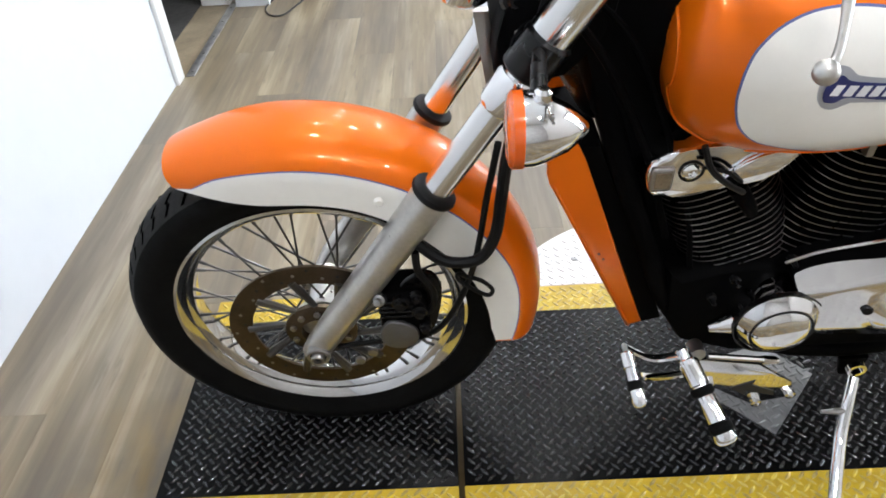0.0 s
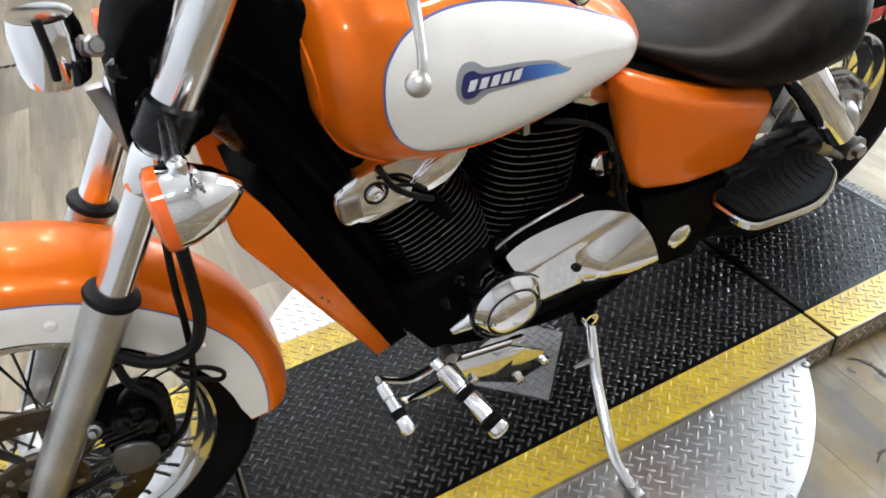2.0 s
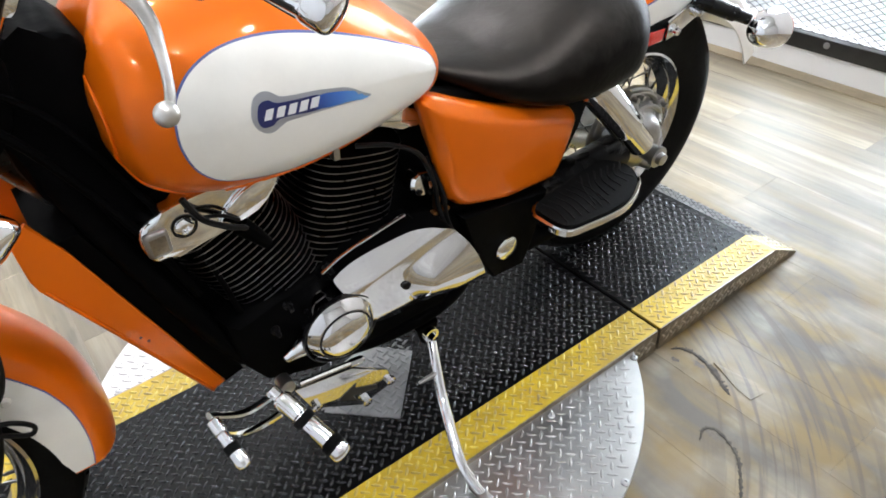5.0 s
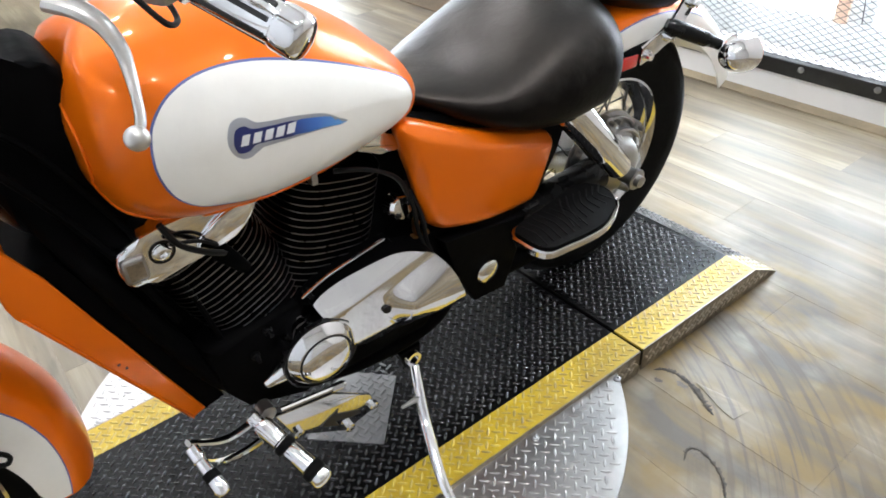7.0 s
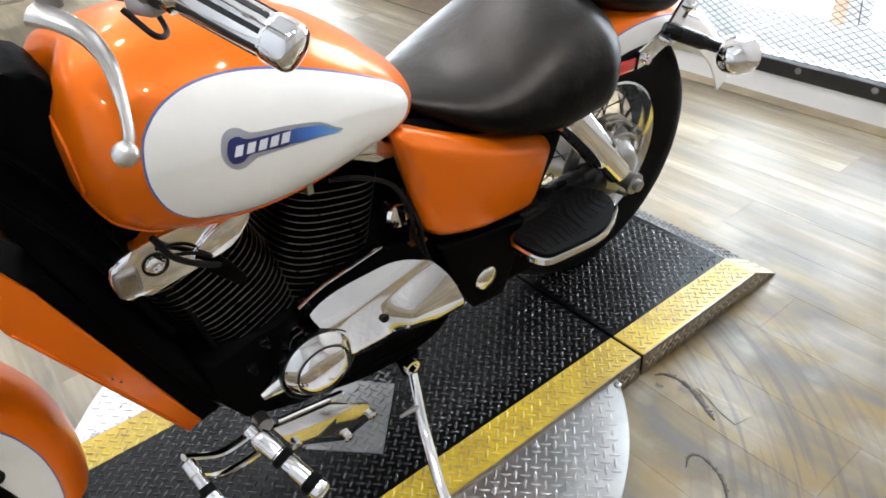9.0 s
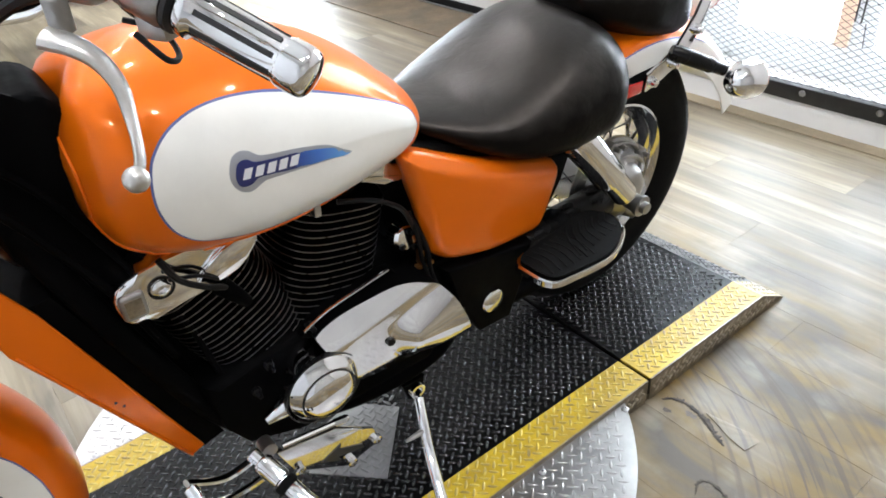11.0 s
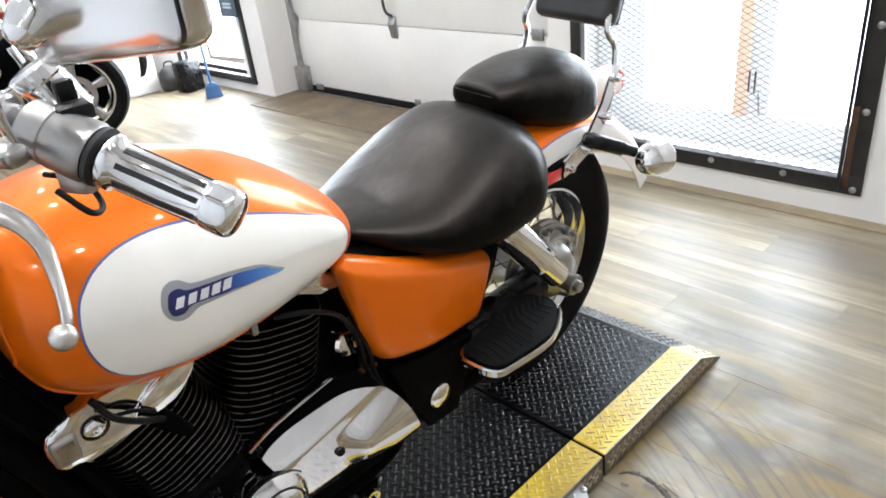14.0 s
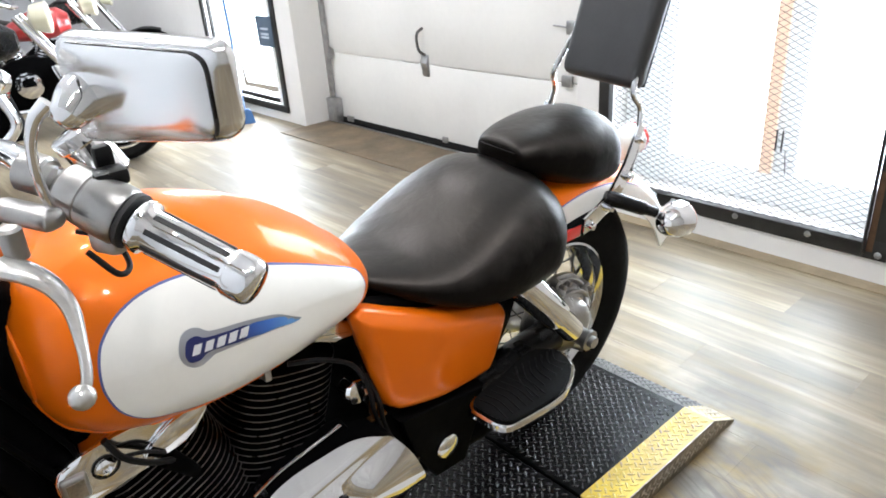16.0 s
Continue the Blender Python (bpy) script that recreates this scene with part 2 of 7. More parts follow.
def floor_material():
    """Grey-brown oak-look vinyl: long streaks along the plank, scuffs, uneven gloss, each plank its own tone."""
    m = bpy.data.materials.new("oak_look_vinyl")
    m.use_nodes = True
    N, L = m.node_tree.nodes, m.node_tree.links
    b = N["Principled BSDF"]
    tc = N.new("ShaderNodeTexCoord")
    oi = N.new("ShaderNodeObjectInfo")
    mul = N.new("ShaderNodeMath")
    mul.operation, mul.inputs[1].default_value = "MULTIPLY", 41.0
    L.new(oi.outputs["Random"], mul.inputs[0])

    def streak(sx, sy, detail):
        mp = N.new("ShaderNodeMapping")
        mp.inputs["Scale"].default_value = (sx, sy, 1)
        L.new(tc.outputs["Object"], mp.inputs[0])
        L.new(mul.outputs[0], mp.inputs["Location"])
        n = N.new("ShaderNodeTexNoise")
        n.inputs["Scale"].default_value, n.inputs["Detail"].default_value = 1.0, detail
        L.new(mp.outputs[0], n.inputs[0])
        return n.outputs[0]

    ramp = N.new("ShaderNodeValToRGB")
    e = ramp.color_ramp.elements
    e[0].position, e[0].color = 0.28, (0.120, 0.094, 0.064, 1)
    e[1].position, e[1].color = 0.72, (0.315, 0.270, 0.202, 1)
    e2 = ramp.color_ramp.elements.new(0.52)
    e2.color = (0.190, 0.153, 0.103, 1)
    s1, s2 = streak(11, 1.1, 5), streak(70, 3.0, 4)
    mixs = N.new("ShaderNodeMath")
    mixs.operation, mixs.inputs[1].default_value = "MULTIPLY_ADD", 0.30
    sub = N.new("ShaderNodeMath")
    sub.operation, sub.inputs[1].default_value = "SUBTRACT", 0.15
    L.new(s2, mixs.inputs[0])
    L.new(s1, mixs.inputs[2])
    L.new(mixs.outputs[0], sub.inputs[0])
    L.new(sub.outputs[0], ramp.inputs[0])
    # grey and yellow patches, and rubber smears swept round the turntable
    geo = N.new("ShaderNodeNewGeometry")

    def math_node(op, a, b=None, c=None):
        n = N.new("ShaderNodeMath")
        n.operation = op
        for i, v in enumerate((a, b, c)):
            if v is not None:
                if isinstance(v, (int, float)):
                    n.inputs[i].default_value = v
                else:
                    L.new(v, n.inputs[i])
        return n.outputs[0]

    sp = N.new("ShaderNodeSeparateXYZ")
    L.new(geo.outputs["Position"], sp.inputs[0])
    dx, dy = math_node("SUBTRACT", sp.outputs[0], 0.87), math_node("SUBTRACT", sp.outputs[1], 0.04)
    rad = math_node("SQRT", math_node("ADD", math_node("MULTIPLY", dx, dx), math_node("MULTIPLY", dy, dy)))
    ang = math_node("ARCTAN2", dy, dx)
    cv = N.new("ShaderNodeCombineXYZ")
    L.new(math_node("MULTIPLY", rad, 62.0), cv.inputs[0])
    L.new(math_node("MULTIPLY", ang, 2.4), cv.inputs[1])
    sw = N.new("ShaderNodeTexNoise")
    sw.inputs["Scale"].default_value, sw.inputs["Detail"].default_value = 1.0, 4
    L.new(cv.outputs[0], sw.inputs[0])
    band = math_node("MULTIPLY", math_node("SMOOTH_MIN", math_node("MULTIPLY", math_node("SUBTRACT", rad, 0.70), 6.0), 1.0, 0.2), math_node("SMOOTH_MIN", math_node("MULTIPLY", math_node("SUBTRACT", 1.22, rad), 5.0), 1.0, 0.2))
    band = math_node("MAXIMUM", band, 0.0)
    front = math_node("MAXIMUM", math_node("MINIMUM", math_node("MULTIPLY", math_node("SUBTRACT", 0.35, dy), 2.0), 1.0), 0.0)
    smear = N.new("ShaderNodeMapRange")
    smear.inputs[1].default_value, smear.inputs[2].default_value, smear.inputs[4].default_value = 0.50, 0.60, 0.80
    L.new(sw.outputs[0], smear.inputs[0])
    smf = math_node("MULTIPLY", math_node("MULTIPLY", smear.outputs[0], band), front)
    hs = N.new("ShaderNodeHueSaturation")
    mr = N.new("ShaderNodeMapRange")
    mr.inputs[3].default_value, mr.inputs[4].default_value = 0.94, 1.07
    L.new(oi.outputs["Random"], mr.inputs[0])
    L.new(mr.outputs[0], hs.inputs["Value"])
    L.new(ramp.outputs[0], hs.inputs["Color"])
    tone = N.new("ShaderNodeMix")
    tone.data_type = "RGBA"
    tone.blend_type = "MULTIPLY"
    tr = N.new("ShaderNodeValToRGB")
    tr.color_ramp.elements[0].position, tr.color_ramp.elements[0].color = 0.36, (0.79, 0.81, 0.86, 1)
    tr.color_ramp.elements[1].position, tr.color_ramp.elements[1].color = 0.62, (1.12, 1.07, 0.89, 1)
    L.new(streak(6.5, 0.8, 4), tr.inputs[0])
    tone.inputs[0].default_value = 0.60
    L.new(hs.outputs[0], tone.inputs[6])
    L.new(tr.outputs[0], tone.inputs[7])
    # ground-in brown dirt round the stand, laid on thicker to darken the over-lit near floor
    dirt = N.new("ShaderNodeTexNoise")
    dirt.inputs["Scale"].default_value, dirt.inputs["Detail"].default_value = 5.5, 6
    L.new(geo.outputs["Position"], dirt.inputs[0])
    dm = N.new("ShaderNodeMapRange")
    dm.inputs[1].default_value, dm.inputs[2].default_value, dm.inputs[4].default_value = 0.27, 0.56, 0.92
    L.new(dirt.outputs[0], dm.inputs[0])
    near = math_node("MAXIMUM", math_node("MINIMUM", math_node("MULTIPLY", math_node("SUBTRACT", 1.65, rad), 2.2), 1.0), 0.0)
    dmix = N.new("ShaderNodeMix")
    dmix.data_type = "RGBA"
    och = N.new("ShaderNodeMix")
    och.data_type = "RGBA"
    och.inputs[6].default_value, och.inputs[7].default_value = (0.095, 0.082, 0.064, 1), (0.185, 0.122, 0.038, 1)
    om, opm, on = N.new("ShaderNodeMapping"), N.new("ShaderNodeMapRange"), N.new("ShaderNodeTexNoise")
    om.inputs["Scale"].default_value = (8.0, 2.6, 1)
    on.inputs["Scale"].default_value, on.inputs["Detail"].default_value, on.inputs["Distortion"].default_value = 1.0, 6, 0.8
    opm.inputs[1].default_value, opm.inputs[2].default_value = 0.40, 0.60
    L.new(geo.outputs["Position"], om.inputs[0])
    L.new(om.outputs[0], on.inputs[0])
    L.new(on.outputs[0], opm.inputs[0])
    L.new(opm.outputs[0], och.inputs[0])
    L.new(och.outputs[2], dmix.inputs[7])
    dirty = math_node("MULTIPLY", math_node("MULTIPLY", dm.outputs[0], near), front)
    L.new(dirty, dmix.inputs[0])
    fl = N.new("ShaderNodeMapRange")
    fl.inputs[1].default_value, fl.inputs[2].default_value, fl.inputs[4].default_value = 0.60, 0.72, 0.55
    L.new(streak(48, 7, 3), fl.inputs[0])
    fmix = N.new("ShaderNodeMix")
    fmix.data_type = "RGBA"
    fmix.inputs[7].default_value = (0.105, 0.085, 0.058, 1)
    L.new(fl.outputs[0], fmix.inputs[0])
    L.new(tone.outputs[2], fmix.inputs[6])
    L.new(fmix.outputs[2], dmix.inputs[6])
    smix = N.new("ShaderNodeMix")
    smix.data_type = "RGBA"
    smix.inputs[7].default_value = (0.085, 0.066, 0.046, 1)
    L.new(smf, smix.inputs[0])
    L.new(dmix.outputs[2], smix.inputs[6])
    L.new(smix.outputs[2], b.inputs["Base Color"])
    r = N.new("ShaderNodeMapRange")
    r.inputs[3].default_value, r.inputs[4].default_value = 0.36, 0.56
    L.new(streak(5, 2.5, 6), r.inputs[0])
    # the dirty area also loses gloss, to hold down the window's glare
    L.new(math_node("MULTIPLY_ADD", dirty, -0.42, 0.72), b.inputs["Specular IOR Level"])
    L.new(math_node("MULTIPLY_ADD", dirty, 0.10, r.outputs[0]), b.inputs["Roughness"])
    bp = N.new("ShaderNodeBump")
    bp.inputs["Strength"].default_value, bp.inputs["Distance"].default_value = 0.12, 0.002
    L.new(s2, bp.inputs["Height"])
    L.new(bp.outputs[0], b.inputs["Normal"])
    return m


VINYL = floor_material()



def flash_material():
    """Emblem print that runs from navy to light blue along the tank."""
    m = mat("emblem_flash_print", (0.1, 0.3, 0.7), 0.3, coat=0.5)
    N, L = m.node_tree.nodes, m.node_tree.links
    tc, sp, cr = N.new("ShaderNodeTexCoord"), N.new("ShaderNodeSeparateXYZ"), N.new("ShaderNodeValToRGB")
    L.new(tc.outputs["Generated"], sp.inputs[0])
    L.new(sp.outputs[0], cr.inputs[0])
    cr.color_ramp.elements[0].position, cr.color_ramp.elements[0].color = 0.0, (0.012, 0.035, 0.20, 1)
    cr.color_ramp.elements[1].position, cr.color_ramp.elements[1].color = 1.0, (0.16, 0.42, 0.80, 1)
    cr.color_ramp.elements.new(0.45).color = (0.05, 0.17, 0.55, 1)
    L.new(cr.outputs[0], N["Principled BSDF"].inputs["Base Color"])
    return m


FLASH = flash_material()


def glass_material():
    m = bpy.data.materials.new("clear_glass")
    m.use_nodes = True
    b = m.node_tree.nodes["Principled BSDF"]
    b.inputs["Transmission Weight"].default_value = 1.0
    b.inputs["Roughness"].default_value = 0.01
    b.inputs["IOR"].default_value = 1.45
    return m


GLASS = glass_material()


def glow(name, colour, strength):
    m = bpy.data.materials.new(name)
    m.use_nodes = True
    N, L = m.node_tree.nodes, m.node_tree.links
    N.remove(N["Principled BSDF"])
    e = N.new("ShaderNodeEmission")
    e.inputs[0].default_value, e.inputs[1].default_value = rgb(colour), strength
    L.new(e.outputs[0], N["Material Output"].inputs[0])
    return m


BULB = glow("lamp_diffuser", (1.0, 0.93, 0.82), 40.0)
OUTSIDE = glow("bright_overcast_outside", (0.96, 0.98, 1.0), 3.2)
MIRROR = mat("mirror_glass", (0.9, 0.9, 0.9), 0.01, 1.0)

# ---------------------------------------------------------------- mesh tools
def thing(name, label, category, at=(0, 0, 0), group="", kind=""):
    ob = new(name)
    ob.location = at
    ob.empty_display_size = 0.1
    return tagged(ob, label, category, group, kind)


def finish(bm, smooth, angle=35):
    bmesh.ops.recalc_face_normals(bm, faces=bm.faces)
    if smooth:
        lim = radians(angle)
        for f in bm.faces:
            f.smooth = True
        for e in bm.edges:
            if len(e.link_faces) == 2 and e.calc_face_angle(0) > lim:
                e.smooth = False


PUSHED = {"on": False}


def push_back(p):
    """Scales frame points out from the camera's place, more to the rear, to fit its view; the frame comes out turned a
    little, longer and broader.
    """
    k = 0.07 * max(0.0, p.x - 0.45)
    return p + k * (p - Vector((0.42, -0.861, 1.262)))


def part(name, bm, material, parent=None, label="", smooth=True, angle=35):
    me = bpy.data.meshes.new(name)
    if PUSHED["on"]:
        for v in bm.verts:
            v.co = push_back(v.co)
    finish(bm, smooth, angle)
    bm.to_mesh(me)
    bm.free()
    me.materials.append(material)
    ob = new(name, me)
    ob.parent = parent
    if label:
        ob["label"] = label
    return ob


def piece(name, me, parent, m):
    ob = new(name, me)
    ob.parent = parent
    ob.matrix_local = m
    return ob


def mesh_of(name, bm, material, smooth=False, angle=35):
    me = bpy.data.meshes.new(name)
    finish(bm, smooth, angle)
    bm.to_mesh(me)
    bm.free()
    me.materials.append(material)
    return me


def BM():
    return bmesh.new()


def box(bm, a, b, bevel=0.0, seg=2, m=None):
    """A box from corner a to corner b, its edges rounded, put through the matrix m."""
    t = bmesh.new()
    bmesh.ops.create_cube(t, size=1.0)
    c = [(p + q) / 2 for p, q in zip(a, b)]
    d = [abs(q - p) for p, q in zip(a, b)]
    for v in t.verts:
        v.co = Vector((c[i] + v.co[i] * d[i] for i in range(3)))
    if bevel:
        bmesh.ops.bevel(t, geom=t.edges[:], offset=min(bevel, min(d) * 0.49), segments=seg, affect="EDGES", profile=0.5)
    join(bm, t, m)
    return bm


def join(bm, t, m=None):
    if m is not None:
        bmesh.ops.transform(t, matrix=m, verts=t.verts)
    idx = {v: bm.verts.new(v.co) for v in t.verts}
    for f in t.faces:
        try:
            bm.faces.new([idx[v] for v in f.verts])
        except ValueError:
            pass
    t.free()


def rings(bm, rs, cap=True, close=True):
    """Skin a row of rings of points."""
    vs = [[bm.verts.new(p) for p in r] for r in rs]
    n = len(vs[0])
    for a, b in zip(vs, vs[1:]):
        for i in range(n if close else n - 1):
            j = (i + 1) % n
            bm.faces.new((a[i], a[j], b[j], b[i]))
    if cap and close:
        bm.faces.new(vs[0][::-1])
        bm.faces.new(vs[-1])
    return bm


def basis(d):
    d = Vector(d).normalized()
    u = d.orthogonal().normalized()
    if abs(d.z) < 0.9:
        u = Vector((0, 0, 1)).cross(d).normalized()
    return d, u, d.cross(u)


def rod(bm, p, q, r0, r1=None, n=14):
    d, u, w = basis(Vector(q) - Vector(p))
    r1 = r0 if r1 is None else r1
    return rings(bm, [[Vector(o) + r * (math.cos(2 * math.pi * i / n) * u + math.sin(2 * math.pi * i / n) * w) for i in range(n)] for o, r in ((p, r0), (q, r1))])


def turned(bm, p, axis, prof, n=24, cap=True):
    """A turned piece: profile of (distance along the axis, radius)."""
    d, u, w = basis(axis)
    return rings(bm, [[Vector(p) + h * d + max(r, 1e-4) * (math.cos(2 * math.pi * i / n) * u + math.sin(2 * math.pi * i / n) * w) for i in range(n)] for h, r in prof], cap)


def lathe_y(bm, c, prof, n=64, loop=True):
    """Turn a closed profile of (radius, y) about the axle through c."""
    cx, cy, cz = c
    vs = [[bm.verts.new((cx + r * math.cos(2 * math.pi * i / n), cy + y, cz + r * math.sin(2 * math.pi * i / n))) for r, y in prof] for i in range(n)]
    k = len(prof)
    for i in range(n):
        a, b = vs[i], vs[(i + 1) % n]
        for j in range(k if loop else k - 1):
            bm.faces.new((a[j], a[(j + 1) % k], b[(j + 1) % k], b[j]))
    return bm


def smooth_line(pts, sub=6, closed=False):
    P = [Vector(p) for p in pts]
    n = len(P)
    out = []
    for i in range(n if closed else n - 1):
        a, b = P[i], P[(i + 1) % n]
        p0 = P[(i - 1) % n] if closed or i else a * 2 - b
        p3 = P[(i + 2) % n] if closed or i + 2 < n else b * 2 - a
        for k in range(sub):
            t = k / sub
            out.append(0.5 * (2 * a + (b - p0) * t + (2 * p0 - 5 * a + 4 * b - p3) * t * t + (3 * a - p0 - 3 * b + p3) * t ** 3))
    if not closed:
        out.append(P[-1])
    return out


def hose(bm, pts, r, n=10, sub=6, flat=1.0):
    """A bent tube along a smooth line; r may be a function of the way along."""
    L = smooth_line(pts, sub)
    rs, up = [], None
    for i, p in enumerate(L):
        d = (L[min(i + 1, len(L) - 1)] - L[max(i - 1, 0)]).normalized()
        if up is None:
            up = basis(d)[1]
        up = (up - d * up.dot(d)).normalized()
        w = d.cross(up)
        q = r(i / (len(L) - 1)) if callable(r) else r
        rs.append([p + q * (math.cos(2 * math.pi * k / n) * up + flat * math.sin(2 * math.pi * k / n) * w) for k in range(n)])
    return rings(bm, rs)


def slab(bm, outline, y0, y1, bevel=0.004, seg=2):
    """A plate: an outline of (x, z) between two y, its rims rounded."""
    t = bmesh.new()
    a = [t.verts.new((x, y0, z)) for x, z in outline]
    b = [t.verts.new((x, y1, z)) for x, z in outline]
    n = len(a)
    for i in range(n):
        t.faces.new((a[i], a[(i + 1) % n], b[(i + 1) % n], b[i]))
    t.faces.new(a[::-1])
    t.faces.new(b)
    if bevel:
        rim = [e for e in t.edges if abs(e.verts[0].co.y - e.verts[1].co.y) < 1e-6]
        bmesh.ops.bevel(t, geom=rim, offset=bevel, segments=seg, affect="EDGES", profile=0.5)
    join(bm, t)
    return bm


def patch(bm, outline, surf, lift=0.0, steps=6, thick=0.0):
    """A skin over a curved side: rings of an (x, z) outline shrunk to its middle, each point on surf(x, z)."""
    P = [Vector((x, z)) for x, z in outline]
    c = sum(P, Vector((0, 0))) / len(P)
    n = len(P)
    rr = []
    for k in range(steps):
        s = 1 - k / steps
        rr.append([bm.verts.new((q.x, surf(q.x, q.y) - lift, q.y)) for q in (c + (p - c) * s for p in P)])
    mid = bm.verts.new((c.x, surf(c.x, c.y) - lift, c.y))
    for a, b in zip(rr, rr[1:]):
        for i in range(n):
            bm.faces.new((a[i], a[(i + 1) % n], b[(i + 1) % n], b[i]))
    for i in range(n):
        bm.faces.new((rr[-1][i], rr[-1][(i + 1) % n], mid))
    return bm


def outline2(pts, sub=5):
    return [(v.x, v.y) for v in smooth_line([(x, z, 0) for x, z in pts], sub, True)]

# ---------------------------------------------------------------- the room
WX0, WX1 = -0.90, 3.16          # the office wall and the street wall
Y0, Y1, CEIL = -3.6, 9.0, 3.7


def wall_boxes(name, boxes, label, material=WALLW):
    bm = BM()
    for a, b in boxes:
        box(bm, a, b)
    ob = part(name, bm, material, smooth=False)
    return tagged(ob, label, "wall", kind="structure")


floor = thing("floor", "grey-brown oak-look vinyl plank floor with glossy scuffs", "floor", kind="structure")
bm = BM()
box(bm, (-4.0, Y0, -0.12), (WX1 + 0.3, Y1, -0.004))
part("screed", bm, MATM, floor, smooth=False)

wall_boxes("wall_west", [((WX0 - 0.14, Y0, 0), (WX0, 1.77, CEIL)), ((WX0 - 0.14, 1.77, 2.1), (WX0, 2.75, CEIL)), ((WX0 - 0.14, 2.75, 0), (WX0, Y1, CEIL))], "plain white painted office wall with a doorway")
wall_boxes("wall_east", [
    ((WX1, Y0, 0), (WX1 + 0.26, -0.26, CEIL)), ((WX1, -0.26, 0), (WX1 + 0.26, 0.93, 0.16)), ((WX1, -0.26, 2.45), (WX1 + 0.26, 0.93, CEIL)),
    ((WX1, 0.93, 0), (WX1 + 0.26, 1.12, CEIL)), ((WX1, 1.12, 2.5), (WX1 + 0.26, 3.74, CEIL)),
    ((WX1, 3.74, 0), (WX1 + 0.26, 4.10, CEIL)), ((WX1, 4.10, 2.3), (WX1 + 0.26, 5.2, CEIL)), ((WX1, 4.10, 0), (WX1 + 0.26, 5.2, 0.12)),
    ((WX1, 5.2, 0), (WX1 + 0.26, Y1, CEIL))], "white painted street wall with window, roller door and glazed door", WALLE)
wall_boxes("wall_north", [((-4.0, Y1, 0), (WX1 + 0.3, Y1 + 0.2, CEIL))], "plain white painted far wall")
# unseen wall, its tone set to steer reflections and fill on the bike
wall_boxes("wall_south", [((-4.0, Y0 - 0.2, 0), (WX1 + 0.3, Y0, CEIL))], "unseen painted wall closing the room, toned to steer reflected light", WALLD)
wall_boxes("wall_office", [((-4.0, Y0, 0), (-3.8, Y1, CEIL))], "plain white office back wall")
bm = BM()
box(bm, (-4.0, Y0 - 0.2, CEIL), (WX1 + 0.3, Y1 + 0.2, CEIL + 0.2))
tagged(part("ceiling", bm, CEILM, smooth=False), "pale painted ceiling over the workshop", "ceiling", kind="structure")

# outside
bm = BM()
box(bm, (WX1 + 0.3, -12, -0.12), (14, 20, -0.02))
tagged(part("ground_outside", bm, MATM, smooth=False), "pale concrete yard outside the street wall", "ground", kind="structure")
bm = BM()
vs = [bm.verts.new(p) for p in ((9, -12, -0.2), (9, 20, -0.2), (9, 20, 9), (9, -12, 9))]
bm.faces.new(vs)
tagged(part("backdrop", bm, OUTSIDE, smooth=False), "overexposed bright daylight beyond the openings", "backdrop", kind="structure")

# unseen ceiling lamps: some known by their reflections, the rest added as fill
def ceiling_lamp(x, y, watts):
    t = thing("ceiling_lamp", "round white ceiling lamp with a glowing diffuser", "lamp", (x, y, CEIL), "ceiling lamps")
    bm = BM()
    turned(bm, (0, 0, 0), (0, 0, -1), ((0, 0.13), (0.06, 0.13), (0.10, 0.10)), 24)
    part("housing", bm, TRIMW, t)
    bm = BM()
    turned(bm, (0, 0, -0.10), (0, 0, -1), ((0.001, 0.095), (0.02, 0.085), (0.03, 0.02)), 24)
    part("diffuser", bm, BULB, t)
    la = bpy.data.lights.new("lamp_light", "AREA")
    la.shape, la.size, la.energy, la.color = "DISK", 0.18, watts, (0.93, 0.94, 1.0)
    ob = new("lamp_light", la)
    ob.parent = t
    ob.location = (0, 0, -0.14)
    return t


# lamps at negative y are added behind the camera to brighten the bike's near side
for lx, ly, lw in ((0.1, 0.6, 11), (0.9, 0.6, 11), (0.1, 2.0, 8), (0.9, 2.0, 12), (0.4, 3.6, 19), (1.6, 3.6, 24), (0.4, 6.0, 23), (1.8, 6.0, 26), (2.2, 2.0, 19), (0.3, -1.8, 16), (0.9, -1.9, 22), (2.1, -1.7, 19)):
    ceiling_lamp(lx, ly, lw)

# ---------------------------------------------------------------- turntable and platform
PT, DISCZ = 0.068, 0.056
DC, DR = (0.87, 0.04), 0.62
YN, YF = -0.300, 0.335            # platform sides
SN, SF = -0.213, 0.250            # inner edges of the yellow strips


def lug(bm, x, y, z, ang, ln=0.0122, wd=0.0033, h=0.0019):
    """One raised lozenge of tread plate."""
    c, s = math.cos(ang), math.sin(ang)

    def P(u, v, w):
        return bm.verts.new((x + c * u - s * v, y + s * u + c * v, z + w))
    b = [P(-ln, 0, 0), P(-ln * 0.45, -wd, 0), P(ln * 0.45, -wd, 0), P(ln, 0, 0), P(ln * 0.45, wd, 0), P(-ln * 0.45, wd, 0)]
    t = [P(-ln * 0.62, 0, h), P(0, -wd * 0.4, h * 1.1), P(ln * 0.62, 0, h), P(0, wd * 0.4, h * 1.1)]
    for f in ((0, 1, 6), (1, 2, 7), (2, 3, 8), (3, 4, 8), (4, 5, 9), (5, 0, 6)):
        v = b + t
        bm.faces.new((v[f[0]], v[f[1]], v[f[2]]))
    bm.faces.new((b[1], t[1], t[0]))
    bm.faces.new((b[2], t[2], t[1]))
    bm.faces.new((b[4], t[3], t[2]))
    bm.faces.new((b[5], t[0], t[3]))
    bm.faces.new(t)


